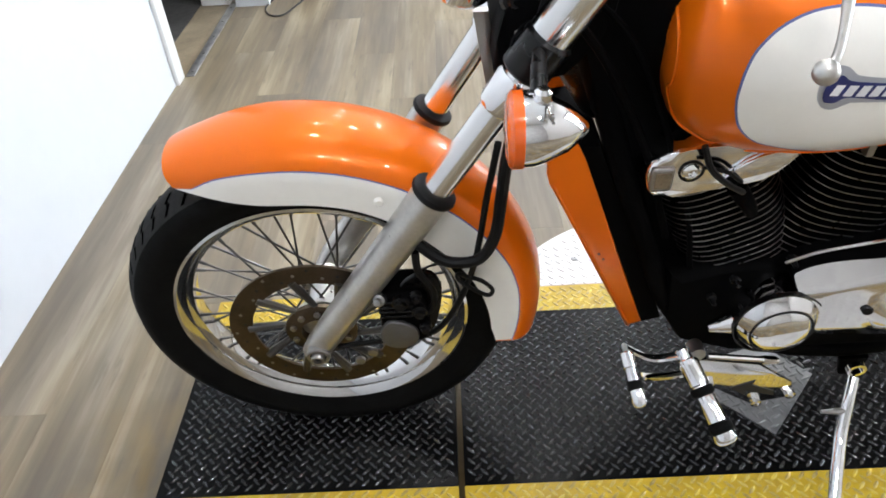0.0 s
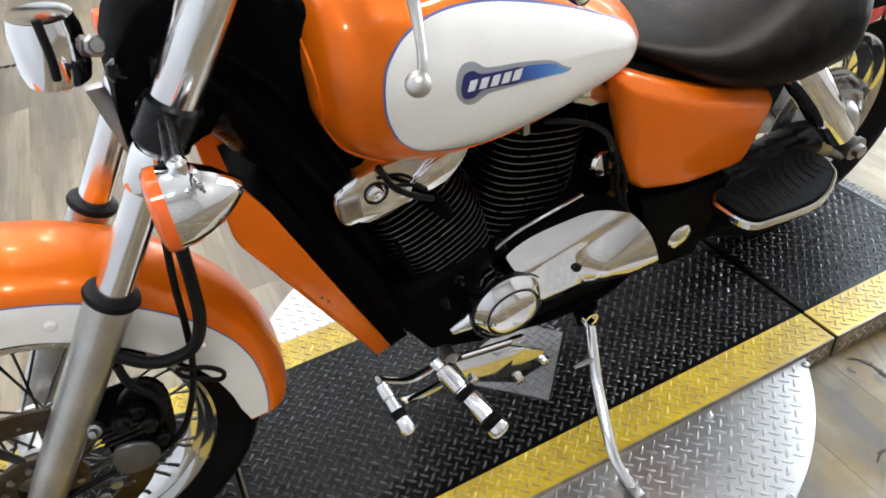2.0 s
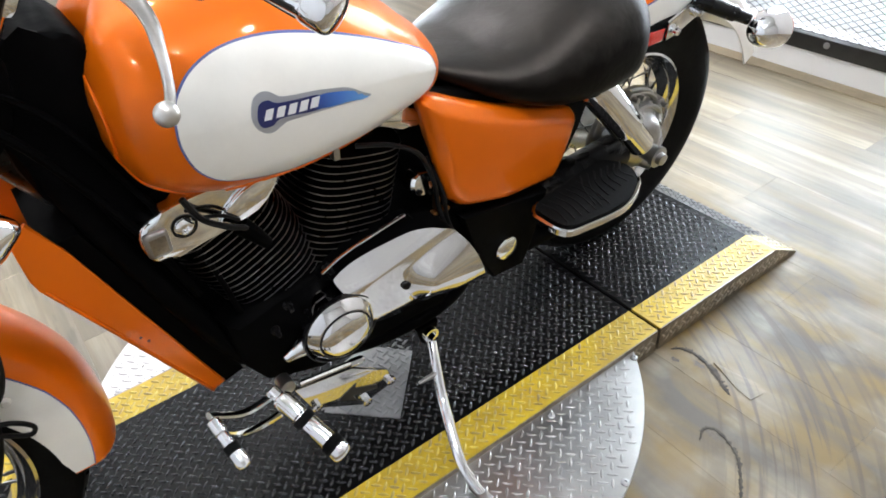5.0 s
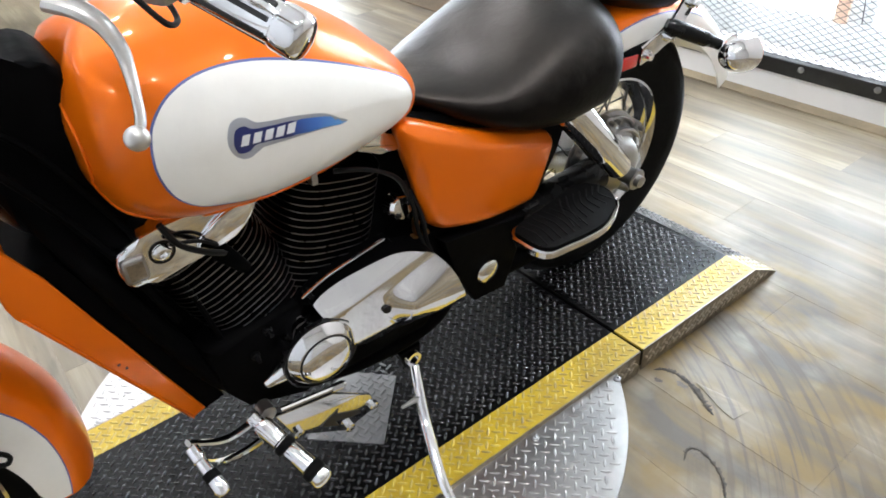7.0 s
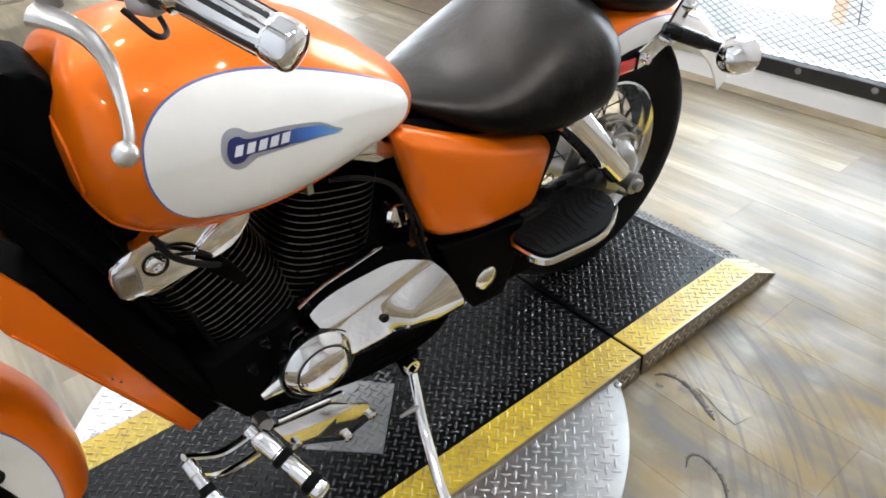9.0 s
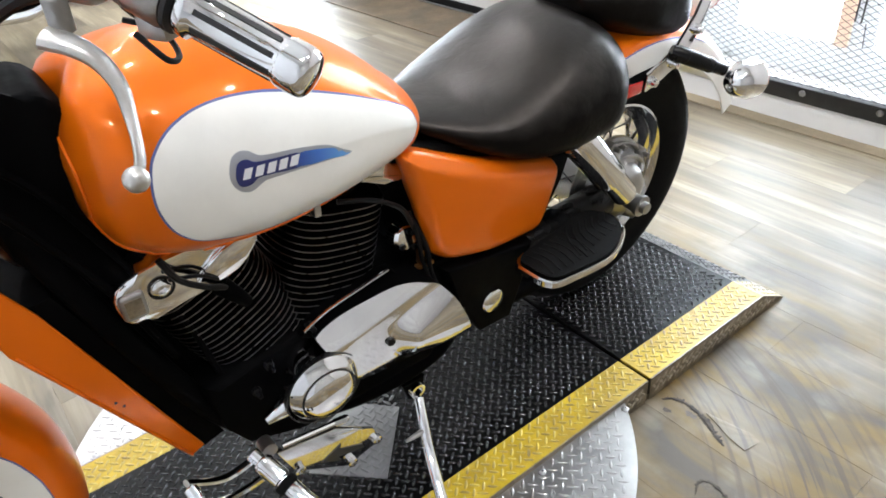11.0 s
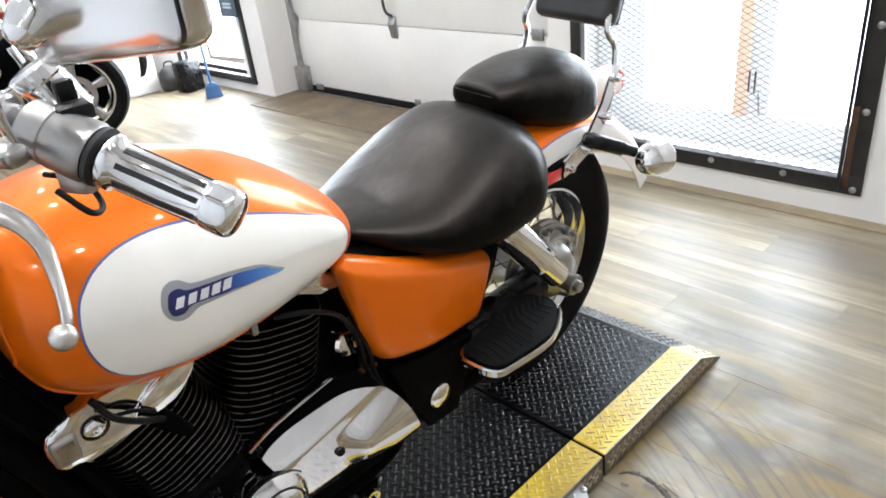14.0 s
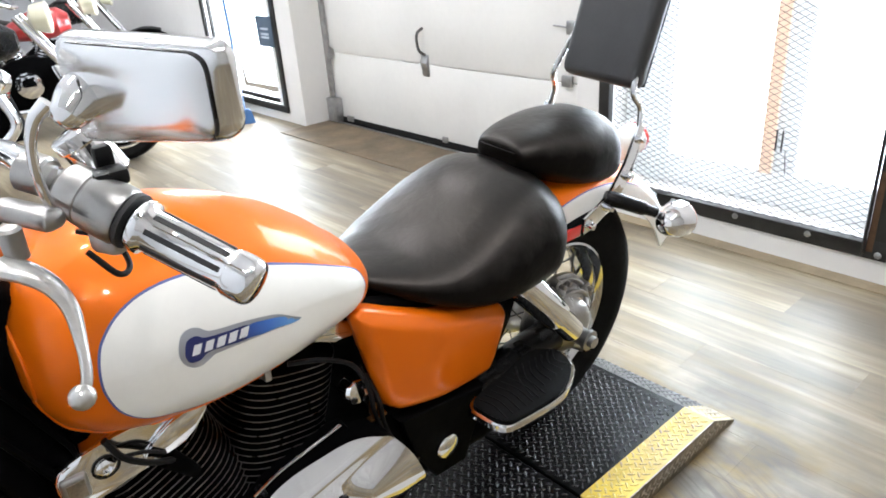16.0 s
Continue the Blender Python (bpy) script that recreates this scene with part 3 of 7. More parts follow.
def lugs(inside, x0, x1, y0, y1, z, turn=0.0, pitch=0.0178):
    """Tread lugs in a woven pattern over a field, z a number or a function of x."""
    bm = BM()
    c, s = math.cos(turn), math.sin(turn)
    R = max(x1 - x0, y1 - y0)
    cx, cy = (x0 + x1) / 2, (y0 + y1) / 2
    n = int(R / pitch)
    for i in range(-n, n + 1):
        for j in range(-n, n + 1):
            x, y = cx + c * i * pitch - s * j * pitch, cy + s * i * pitch + c * j * pitch
            if x0 < x < x1 and y0 < y < y1 and inside(x, y):
                lug(bm, x, y, (z(x) if callable(z) else z), turn + (0 if (i + j) % 2 else math.pi / 2))
    return bm


turntable = thing("turntable", "round silver diamond-plate turntable disc lying on the floor", "turntable", (0, 0, 0))
bm = BM()
turned(bm, (DC[0], DC[1], 0), (0, 0, 1), ((0.0, DR - 0.012), (0.03, DR - 0.012), (0.046, DR), (DISCZ - 0.001, DR), (DISCZ, DR - 0.001)), 128)
part("disc", bm, PLATE, turntable, angle=20)
bm = lugs(lambda x, y: (x - DC[0]) ** 2 + (y - DC[1]) ** 2 < (DR - 0.02) ** 2 and not YN - 0.005 < y < YF + 0.005, 0.2, 1.55, -0.62, 0.7, DISCZ, radians(45), 0.0200)
tagged(part("tread_pattern", bm, PLATE, turntable, smooth=False), kind="stuff")
for bx, by in ((1.109, -0.318), (1.107, -0.525), (1.37, -0.318), (0.62, -0.318), (0.62, -0.5), (0.40, 0.36), (0.55, 0.45), (0.9, 0.55)):
    bm = BM()
    turned(bm, (bx, by, DISCZ), (0, 0, 1), ((0, 0.009), (0.002, 0.009), (0.004, 0.006), (0.0041, 0.003), (0.002, 0.002)), 14)
    part("bolt", bm, GALV, turntable)


def deck(name, x0, x1, zf, label, ramp=None):
    """A length of platform: black tread with a yellow strip on each side and bare steel side faces."""
    t = thing(name, label, "platform")
    xs = [x0, x1] if ramp is None else [x0, ramp, x1]
    spans = [(x0, x1, False)] if ramp is None else [(x0, ramp, False), (ramp, x1, True)]
    for nm, ya, yb, ma, lm, worn in (("black_tread", SN, SF, PLATEB, LUGB, SLOPEB), ("yellow_strip", YN, SN, PLATEY, LUGY, SLOPEY), ("yellow_strip", SF, YF, PLATEY, LUGY, SLOPEY)):
        for a, b, slope in spans:
            bm = BM()
            rings(bm, [[(x, ya, zf(x) - 0.005), (x, yb, zf(x) - 0.005), (x, yb, zf(x)), (x, ya, zf(x))] for x in (a, b)])
            p = part(nm, bm, worn if slope else ma, t, smooth=False)
            bm = lugs(lambda x, y: ya + 0.006 < y < yb - 0.006 and a + 0.010 < x < b - 0.012, x0, x1, YN, YF, zf, radians(45))
            q = part("tread_pattern", bm, worn if slope else lm, p, smooth=False)
            q["kind"] = "stuff"
    for ya, yb, out in ((YN - 0.003, YN, -1), (YF, YF + 0.003, 1)):
        bm = BM()
        rings(bm, [[(x, ya, 0.0), (x, yb, 0.0), (x, yb, zf(x)), (x, ya, zf(x))] for x in xs])
        p = part("side_face", bm, SIDEP, t, smooth=False)
        bm = lugs(lambda x, y: 0.010 < y < zf(x) - 0.010 and x0 + 0.010 < x < x1 - 0.012, x0, x1, 0.0, 0.12, 0.0, radians(45))
        bm.transform(Matrix(((1, 0, 0, 0), (0, 0, out, ya if out < 0 else yb), (0, 1, 0, 0), (0, 0, 0, 1))))
        bmesh.ops.recalc_face_normals(bm, faces=bm.faces[:])
        q = part("tread_pattern", bm, SIDEL, p, smooth=False)
        q["kind"] = "stuff"
    bm = BM()
    rings(bm, [[(x, YN + 0.01, 0.0), (x, YF - 0.01, 0.0), (x, YF - 0.01, zf(x) - 0.006), (x, YN + 0.01, zf(x) - 0.006)] for x in xs])
    part("core", bm, BLACKM, t, smooth=False)
    return t


deck("front_platform", -0.362, 0.222, lambda x: PT, "black diamond-plate platform end under the front wheel, yellow edged")
deck("centre_platform", 0.234, 1.470, lambda x: PT, "black diamond-plate turntable deck with worn yellow edge strips")
deck("rear_ramp", 1.480, 2.065, lambda x: PT if x < 1.945 else PT - (PT - 0.004) * (x - 1.945) / 0.12, "black diamond-plate ramp with yellow edges sloping to the floor", ramp=1.945)

# ---------------------------------------------------------------- the motorcycle
bike = thing("motorcycle", "orange and cream cruiser motorcycle leaning on its chrome side stand", "motorcycle", (0, 0, PT))
bike.rotation_euler = (radians(5.59), 0, 0)
FR, RR_ = 0.334, 0.336          # tyre radii
FW, RW = (0.0, 0.0, 0.334), (1.628, 0.083, 0.338)


def wheel(name, c, R, half, rim, spokes, hub):
    """A spoked wheel: tyre, chrome rim, hub and laced spokes."""
    cx, cy, cz = c
    side = R - rim
    bm = BM()
    prof = [(rim - 0.004, -half * 0.55), (rim + side * 0.10, -half * 0.70), (rim + side * 0.42, -half * 0.97), (rim + side * 0.62, -half), (rim + side * 0.80, -half * 0.86),
            (R - side * 0.07, -half * 0.55), (R, -half * 0.18), (R, half * 0.18), (R - side * 0.07, half * 0.55), (rim + side * 0.80, half * 0.86),
            (rim + side * 0.62, half), (rim + side * 0.42, half * 0.97), (rim + side * 0.10, half * 0.70), (rim - 0.004, half * 0.55)]
    lathe_y(bm, c, prof, 96)
    tyre = part(name, bm, RUBBER, bike, "black road tyre with a grooved tread", angle=60)
    bm = BM()
    lathe_y(bm, c, [(r + 0.0004, y) for r, y in prof[4:10]] + [(R - 0.004, half * 0.5), (R - 0.004, -half * 0.5)], 96)
    part("tread_band", bm, PALETREAD, tyre, "lighter grey tread band", angle=60)
    return tyre


def tread(tyre, c, R, half, side, n):
    """Slanted zigzag grooves of the tread, cut marks along both shoulders."""
    bm = BM()
    for i in range(n):
        a = 2 * math.pi * i / n
        for sg in (-1, 1):
            pts = []
            for k, (u, da) in enumerate(((0.20, 0.0), (0.42, 0.035), (0.55, 0.02), (0.78, 0.055))):
                r = R + 0.0012 - side * (0.0 if u < 0.25 else 0.045 if u < 0.45 else 0.075 if u < 0.6 else 0.165)
                pts.append((r, sg * u * half, a + da))
            for (r0, y0, a0), (r1, y1, a1) in zip(pts, pts[1:]):
                w = 0.012
                v = [bm.verts.new((c[0] + r * math.cos(t), c[1] + y, c[2] + r * math.sin(t))) for r, y, t in ((r0, y0, a0 - w), (r0, y0, a0 + w), (r1, y1, a1 + w), (r1, y1, a1 - w))]
                bm.faces.new(v)
    q = part("tread_groove", bm, GROOVE, tyre, smooth=False)
    q["kind"] = "stuff"


def rim_and_spokes(c, rim, half, n, hubr, hubh, deep):
    cx, cy, cz = c
    bm = BM()
    lathe_y(bm, c, [(rim, -half), (rim + 0.005, -half * 0.97), (rim + 0.004, -half * 0.86), (rim - 0.010, -half * 0.74), (rim - 0.014, -half * 0.45), (rim - deep, -half * 0.25), (rim - deep, half * 0.25),
                    (rim - 0.014, half * 0.45), (rim - 0.010, half * 0.74), (rim + 0.004, half * 0.86), (rim + 0.005, half * 0.97), (rim, half),
                    (rim - 0.008, half * 0.88), (rim - 0.014, half * 0.72), (rim - 0.010, half * 0.62), (rim - 0.018, half * 0.50), (rim - 0.022, half * 0.40), (rim - deep - 0.006, half * 0.22),
                    (rim - deep - 0.006, -half * 0.22), (rim - 0.022, -half * 0.40), (rim - 0.018, -half * 0.50), (rim - 0.010, -half * 0.62), (rim - 0.014, -half * 0.72), (rim - 0.008, -half * 0.88)], 96)
    r = part("rim", bm, RIMC, bike, "polished chrome rim")
    for i in range(n):
        sg = 1 if i % 2 else -1
        a = 2 * math.pi * (i + 0.5) / n
        lead = (0.62 if (i // 2) % 2 else -0.62)
        p = Vector((cx + hubr * math.cos(a + lead), cy + sg * hubh, cz + hubr * math.sin(a + lead)))
        q = Vector((cx + (rim - deep) * math.cos(a), cy + sg * half * 0.12, cz + (rim - deep) * math.sin(a)))
        bm = BM()
        rod(bm, p, q, 0.0021, n=6)
        rod(bm, q, q + (p - q).normalized() * 0.022, 0.0036, 0.003, n=6)
        part("spoke", bm, SPOKE, r)
    return r


# front wheel
tyre = wheel("front_tyre", FW, FR, 0.054, 0.247, 40, 0.05)
tread(tyre, FW, FR, 0.054, 0.087, 52)
rim_and_spokes(FW, 0.250, 0.0415, 40, 0.040, 0.035, 0.015)
bm = BM()
turned(bm, (0, -0.060, FW[2]), (0, 1, 0), ((0, 0.03), (0.012, 0.036), (0.014, 0.048), (0.022, 0.048), (0.026, 0.030), (0.094, 0.030), (0.098, 0.048), (0.106, 0.048), (0.12, 0.028)), 32)
part("front_hub", bm, ALU, bike, "cast aluminium front hub")
# brake disc with drilled ring and spider
bm = BM()
lathe_y(bm, FW, [(0.157, -0.068), (0.157, -0.063), (0.118, -0.063), (0.118, -0.068)], 72)
disc = part("brake_disc", bm, DISC, bike, "drilled bronze-toned brake disc")
# holes are flat discs, bright or dark for the light seen through them
for i in range(36):
    a = 2 * math.pi * i / 36
    r = (0.1485, 0.139, 0.1305)[i % 3]
    bm = BM()
    turned(bm, (r * math.cos(a), -0.0684, FW[2] + r * math.sin(a)), (0, 1, 0), ((0, 0.0030), (0.0006, 0.0030)), 8)
    part("hole_disc", bm, CORD if i % 2 else STEEL, disc, smooth=False)
bm = BM()
lathe_y(bm, FW, [(0.062, -0.070), (0.062, -0.062), (0.034, -0.060), (0.034, -0.076), (0.050, -0.074)], 48)
carrier = part("disc_carrier", bm, DISC, disc)
for i in range(10):
    a = 2 * math.pi * i / 10 + 0.3
    bm = BM()
    rod(bm, (0.055 * math.cos(a), -0.0655, FW[2] + 0.055 * math.sin(a)), (0.125 * math.cos(a + 0.25), -0.0655, FW[2] + 0.125 * math.sin(a + 0.25)), 0.0050, 0.0085, 8)
    part("carrier_arm", bm, SPOKE, disc, "dull cast carrier arm")
    bm = BM()
    turned(bm, (0.048 * math.cos(a), -0.074, FW[2] + 0.048 * math.sin(a)), (0, -1, 0), ((0, 0.006), (0.005, 0.006), (0.006, 0.003)), 6)
    part("disc_bolt", bm, STEEL, disc)

# fork
RAKE = Vector((0.62, 0, 0.94)).normalized()


def on_fork(s, y):
    """A point s metres up a fork leg from the axle."""
    return Vector((0, y, FW[2])) + RAKE * s


for y in (-0.100, 0.100):
    bm = BM()
    turned(bm, on_fork(-0.03, y), RAKE, ((0, 0.016), (0.006, 0.021), (0.03, 0.024), (0.09, 0.026), (0.30, 0.0280), (0.395, 0.0290), (0.412, 0.0290), (0.414, 0.0275)), 28)
    leg = part("fork_lower", bm, ALU, bike, "brushed aluminium fork slider")
    bm = BM()
    turned(bm, on_fork(0.368, y), RAKE, ((0.014, 0.0290), (0.016, 0.0325), (0.020, 0.0340), (0.025, 0.0325), (0.027, 0.0285), (0.028, 0.022)), 28)
    part("dust_seal", bm, HOSE, leg, "black rubber dust seal")
    bm = BM()
    turned(bm, on_fork(0.38, y), RAKE, ((0, 0.0215), (0.44, 0.0215)), 28)
    part("fork_tube", bm, SATIN, leg, "polished fork tube")
    bm = BM()
    turned(bm, on_fork(0.545, y), RAKE, ((0, 0.025), (0.006, 0.028), (0.045, 0.028), (0.05, 0.026)), 28)
    part("clamp_ring", bm, CHROME, leg)
    bm = BM()
    turned(bm, on_fork(0.60, y), RAKE, ((0, 0.027), (0.004, 0.031), (0.052, 0.031), (0.056, 0.027)), 28)
    part("lower_yoke_sleeve", bm, BLACK, leg)
    bm = BM()
    turned(bm, on_fork(0.655, y), RAKE, ((0, 0.026), (0.003, 0.0275), (0.17, 0.0275), (0.175, 0.025)), 28)
    part("fork_cover", bm, SATIN, leg, "chrome upper fork cover")
    bm = BM()
    turned(bm, (0, y - (0.026 if y < 0 else -0.026), FW[2]), (0, -1 if y < 0 else 1, 0), ((-0.012, 0.020), (0.001, 0.020), (0.003, 0.0185), (0.0035, 0.0150), (-0.002, 0.0140), (-0.002, 0.0118), (0.008, 0.0115), (0.010, 0.0100), (0.0102, 0.0070), (0.004, 0.0065)), 28)
    cap = part("axle_cap", bm, STEEL, leg)
    # matt black ring and hex stand for the shade in the cap's recess
    bm = BM()
    turned(bm, (0, y - (0.026 if y < 0 else -0.026), FW[2]), (0, -1 if y < 0 else 1, 0), ((-0.004, 0.0148), (-0.0012, 0.0148), (-0.001, 0.0112)), 28)
    turned(bm, (0, y - (0.026 if y < 0 else -0.026), FW[2]), (0, -1 if y < 0 else 1, 0), ((0.002, 0.0064), (0.0055, 0.0064)), 6)
    part("axle_dark_ring", bm, BLACKM, cap)
bm = BM()
box(bm, (-0.028, -0.094, -0.022), (0.028, 0.094, 0.022), 0.012, 2, Matrix.Translation(on_fork(0.63, 0)) @ RAKE.to_track_quat("Z", "Y").to_matrix().to_4x4() @ Matrix.Rotation(radians(90), 4, "Z"))
part("lower_yoke", bm, BLACK, bike)


# front fender
def fender_point(th, u, lift=0.0):
    """th: angle about the axle; u: -1 (near skirt edge) to 1, along the arched section."""
    end = max(0.0, (0.30 - th) / 0.5)
    top = 0.390 + 0.006 * math.sin(th) - 0.012 * end
    front = min(1.0, max(0.0, (th - 1.55) / 0.48))
    rear = min(1.0, max(0.0, (0.02 - th) / 0.25))
    rise = min(1.0, max(0.0, (th - 0.7) / 0.6))
    low = 0.293 + 0.011 * rise * rise * (3 - 2 * rise)
    low += (top - 0.034 - low) * front ** 2.2 + 0.02 * rear
    a = abs(u)
    sg = -1 if u < 0 else 1
    w = 0.086 * (1 - 0.34 * front ** 2.6)
    drop = min(0.052, (top - low) * 0.82)
    if a < 0.62:
        k = a / 0.62 * math.pi / 2
        y, r = w * math.sin(k) ** 0.95, top - drop * (1 - math.cos(k))
    else:
        k = (a - 0.62) / 0.38
        y, r = w + 0.002 * k, (top - drop) + (low - (top - drop)) * k
    n = math.cos(min(a / 0.62, 1) * math.pi / 2)
    r += lift * n
    y += lift * (1 - n)
    return Vector((FW[0] + r * math.cos(th), sg * y, FW[2] + r * math.sin(th)))


TH0, TH1 = -0.10, 2.03
bm = BM()
NS, NU = 56, 34
outer = [[fender_point(TH0 + (TH1 - TH0) * i / NS, -1 + 2 * j / NU) for j in range(NU + 1)] for i in range(NS + 1)]
inner = [[fender_point(TH0 + (TH1 - TH0) * i / NS, -1 + 2 * j / NU, -0.004) for j in range(NU, -1, -1)] for i in range(NS + 1)]
rings(bm, [o + n for o, n in zip(outer, inner)])
fender = part("front_fender", bm, ORANGE, bike, "deep orange pearl front fender with cream side skirts", angle=50)


def skirt_edge(th):
    """Where the cream skirt begins on the fender's section."""
    k = (th - TH0) / (TH1 - TH0)
    front = max(0.0, (th - 1.50) / 0.53)
    return 0.51 + 0.48 * min(1.0, front) ** 9 + 0.10 * max(0, (0.25 - k) / 0.25)


for sg in (-1, 1):
    bm = BM()
    rr = [[fender_point(TH0 + 0.012 + (TH1 - TH0 - 0.02) * i / NS, sg * (skirt_edge(TH0 + (TH1 - TH0) * i / NS) * (1 - j / 8) + 0.998 * j / 8), 0.0012) for j in range(9)] for i in range(NS + 1)]
    rings(bm, rr, cap=False, close=False)
    part("side_skirt", bm, CREAM, fender, "cream painted skirt panel")
    bm = BM()
    rr = [[fender_point(TH0 + 0.012 + (TH1 - TH0 - 0.02) * i / NS, sg * (skirt_edge(TH0 + (TH1 - TH0) * i / NS) - 0.014 * (1 - j)), 0.0016) for j in range(2)] for i in range(NS + 1)]
    rings(bm, rr, cap=False, close=False)
    part("pinstripe", bm, PIN, fender)
for th, u in ((1.15, 0.74), (0.55, 0.74)):
    for sg in (-1, 1):
        p = fender_point(th, sg * u)
        bm = BM()
        turned(bm, p, (0, sg, 0), ((-0.004, 0.008), (0.003, 0.008), (0.006, 0.005)), 12)
        part("fender_bolt", bm, CREAM, fender)


# frame, tank and all behind the steering head
PUSHED["on"] = True


def lerp_table(tab, x):
    for (x0, *a), (x1, *b) in zip(tab, tab[1:]):
        if x <= x1:
            i = next(k for k, r in enumerate(tab) if r[0] == x0)
            lo, hi = tab[max(i - 1, 0)], tab[min(i + 2, len(tab) - 1)]
            t, d = max(0.0, (x - x0) / (x1 - x0)), x1 - x0
            out = []
            for k, (p, q) in enumerate(zip(a, b), 1):
                s = (q - p) / d
                s0 = (p - lo[k]) / (x0 - lo[0]) if x0 > lo[0] else s
                s1 = (hi[k] - q) / (hi[0] - x1) if hi[0] > x1 else s
                m0 = 2 * s0 * s / (s0 + s) if s0 * s > 0 else 0.0
                m1 = 2 * s1 * s / (s1 + s) if s1 * s > 0 else 0.0
                out.append(p * (1 + 2 * t) * (1 - t) ** 2 + m0 * d * t * (1 - t) ** 2 + q * t * t * (3 - 2 * t) + m1 * d * t * t * (t - 1))
            return out
    return list(tab[-1][1:])


# x, middle height, half height, half width
TANK = ((0.5050, 0.8392, 0.0187, 0.0462), (0.5075, 0.8395, 0.0477, 0.0836), (0.5169, 0.8391, 0.0782, 0.1099), (0.5362, 0.8394, 0.1095, 0.1354), (0.57, 0.8328, 0.1248, 0.1514), (0.625, 0.8303, 0.1343, 0.161), (0.70, 0.8298, 0.1359, 0.1621),
        (0.80, 0.8195, 0.1195, 0.1554), (0.88, 0.8065, 0.0912, 0.1439), (0.94, 0.7912, 0.062, 0.1308), (0.970, 0.7835, 0.0407, 0.1112), (0.985, 0.7842, 0.0286, 0.0839), (0.992, 0.7832, 0.0100, 0.0421))


def low_bend(x):
    """How round the tank's lower edge is: softer towards the front."""
    return 0.58 + 0.14 * min(1.0, max(0.0, (0.70 - x) / 0.14))


def tank_ring(x, n=48):
    zc, h, w = lerp_table(TANK, x)
    out = []
    for i in range(n):
        a = 2 * math.pi * i / n
        s, c = math.sin(a), math.cos(a)
        e = 0.98 if s >= 0 else low_bend(x)
        z = zc + h * math.copysign(abs(s) ** e, s)
        y = w * math.copysign(abs(c) ** e, c) * (1.0 if s < 0 else 1 - 0.10 * s)
        # the front is cut back round the steering head
        back = 0.030 * max(0, 1 - abs(y) / 0.06) * max(0, 1 - (x - 0.50) / 0.16)
        out.append((x + back, y, z))
    return out


def tank_side(x, z):
    """The near side's y on the tank at (x, z)."""
    zc, h, w = lerp_table(TANK, x)
    s = max(-1, min(1, (z - zc) / h))
    e = 0.98 if s >= 0 else low_bend(x)
    sa = math.copysign(abs(s) ** (1 / e), s)
    c = math.sqrt(max(0, 1 - sa * sa))
    return -w * c ** e * (1.0 if sa < 0 else 1 - 0.10 * sa)


bm = BM()
xs = [0.5050, 0.5056, 0.5065, 0.5075, 0.509, 0.511, 0.514, 0.518, 0.5225] + [0.528 + 0.0075 * i for i in range(56)] + [0.9445, 0.950, 0.955, 0.960, 0.965, 0.970, 0.975, 0.980, 0.985, 0.988, 0.990, 0.992]
rings(bm, [tank_ring(x) for x in sorted(xs)])
tank = part("fuel_tank", bm, ORANGE, bike, "orange pearl teardrop fuel tank with a cream side panel", angle=60)
DECAL = ((0.5778, 0.8646), (0.5713, 0.8403), (0.5713, 0.8139), (0.5792, 0.7859), (0.5921, 0.7667), (0.6105, 0.752), (0.6388, 0.7408), (0.6776, 0.7300), (0.7366, 0.7258), (0.7906, 0.7302), (0.8514, 0.7359), (0.9023, 0.7468), (0.9388, 0.7624),
         (0.9548, 0.778), (0.9579, 0.7912), (0.9519, 0.8079), (0.9279, 0.8259), (0.8704, 0.8556), (0.8196, 0.878), (0.7737, 0.8945), (0.7304, 0.9067), (0.6958, 0.9115), (0.6606, 0.911), (0.6309, 0.9057), (0.6063, 0.8954), (0.588, 0.88))
for sg in (-1, 1):
    side = (lambda x, z: tank_side(x, z)) if sg < 0 else (lambda x, z: -tank_side(x, z))
    o = outline2(DECAL, 7)
    bm = BM()
    patch(bm, o, side, 0.0014 if sg < 0 else -0.0014, 16)
    part("tank_panel_border", bm, PIN, tank)
    cx = sum(p[0] for p in o) / len(o)
    cz = sum(p[1] for p in o) / len(o)
    inner_o = [(cx + (x - cx) * (1 - 0.0026 / max(0.02, math.hypot(x - cx, z - cz))), cz + (z - cz) * (1 - 0.0026 / max(0.02, math.hypot(x - cx, z - cz)))) for x, z in o]
    bm = BM()
    patch(bm, inner_o, side, 0.0021 if sg < 0 else -0.0021, 16)
    part("tank_panel", bm, CREAM, tank, "cream painted side panel")

# pressed seam round the tank's lower edge
for sg in (-1, 1):
    ring = [tank_ring(0.5125, 72)[k] for k in range(25, 46, 3)]
    low = [(x, tank_side(x, z), z) for x, z in [(x, lerp_table(TANK, x)[0] - 0.86 * lerp_table(TANK, x)[1]) for x in (0.53, 0.553, 0.58, 0.62, 0.67, 0.73, 0.80, 0.87, 0.93, 0.962)]]
    bm = BM()
    hose(bm, [(x, -sg * (y - 0.0004), z) for x, y, z in ring + low], 0.0026, 8, 4)
    part("tank_seam", bm, ORANGE, tank)

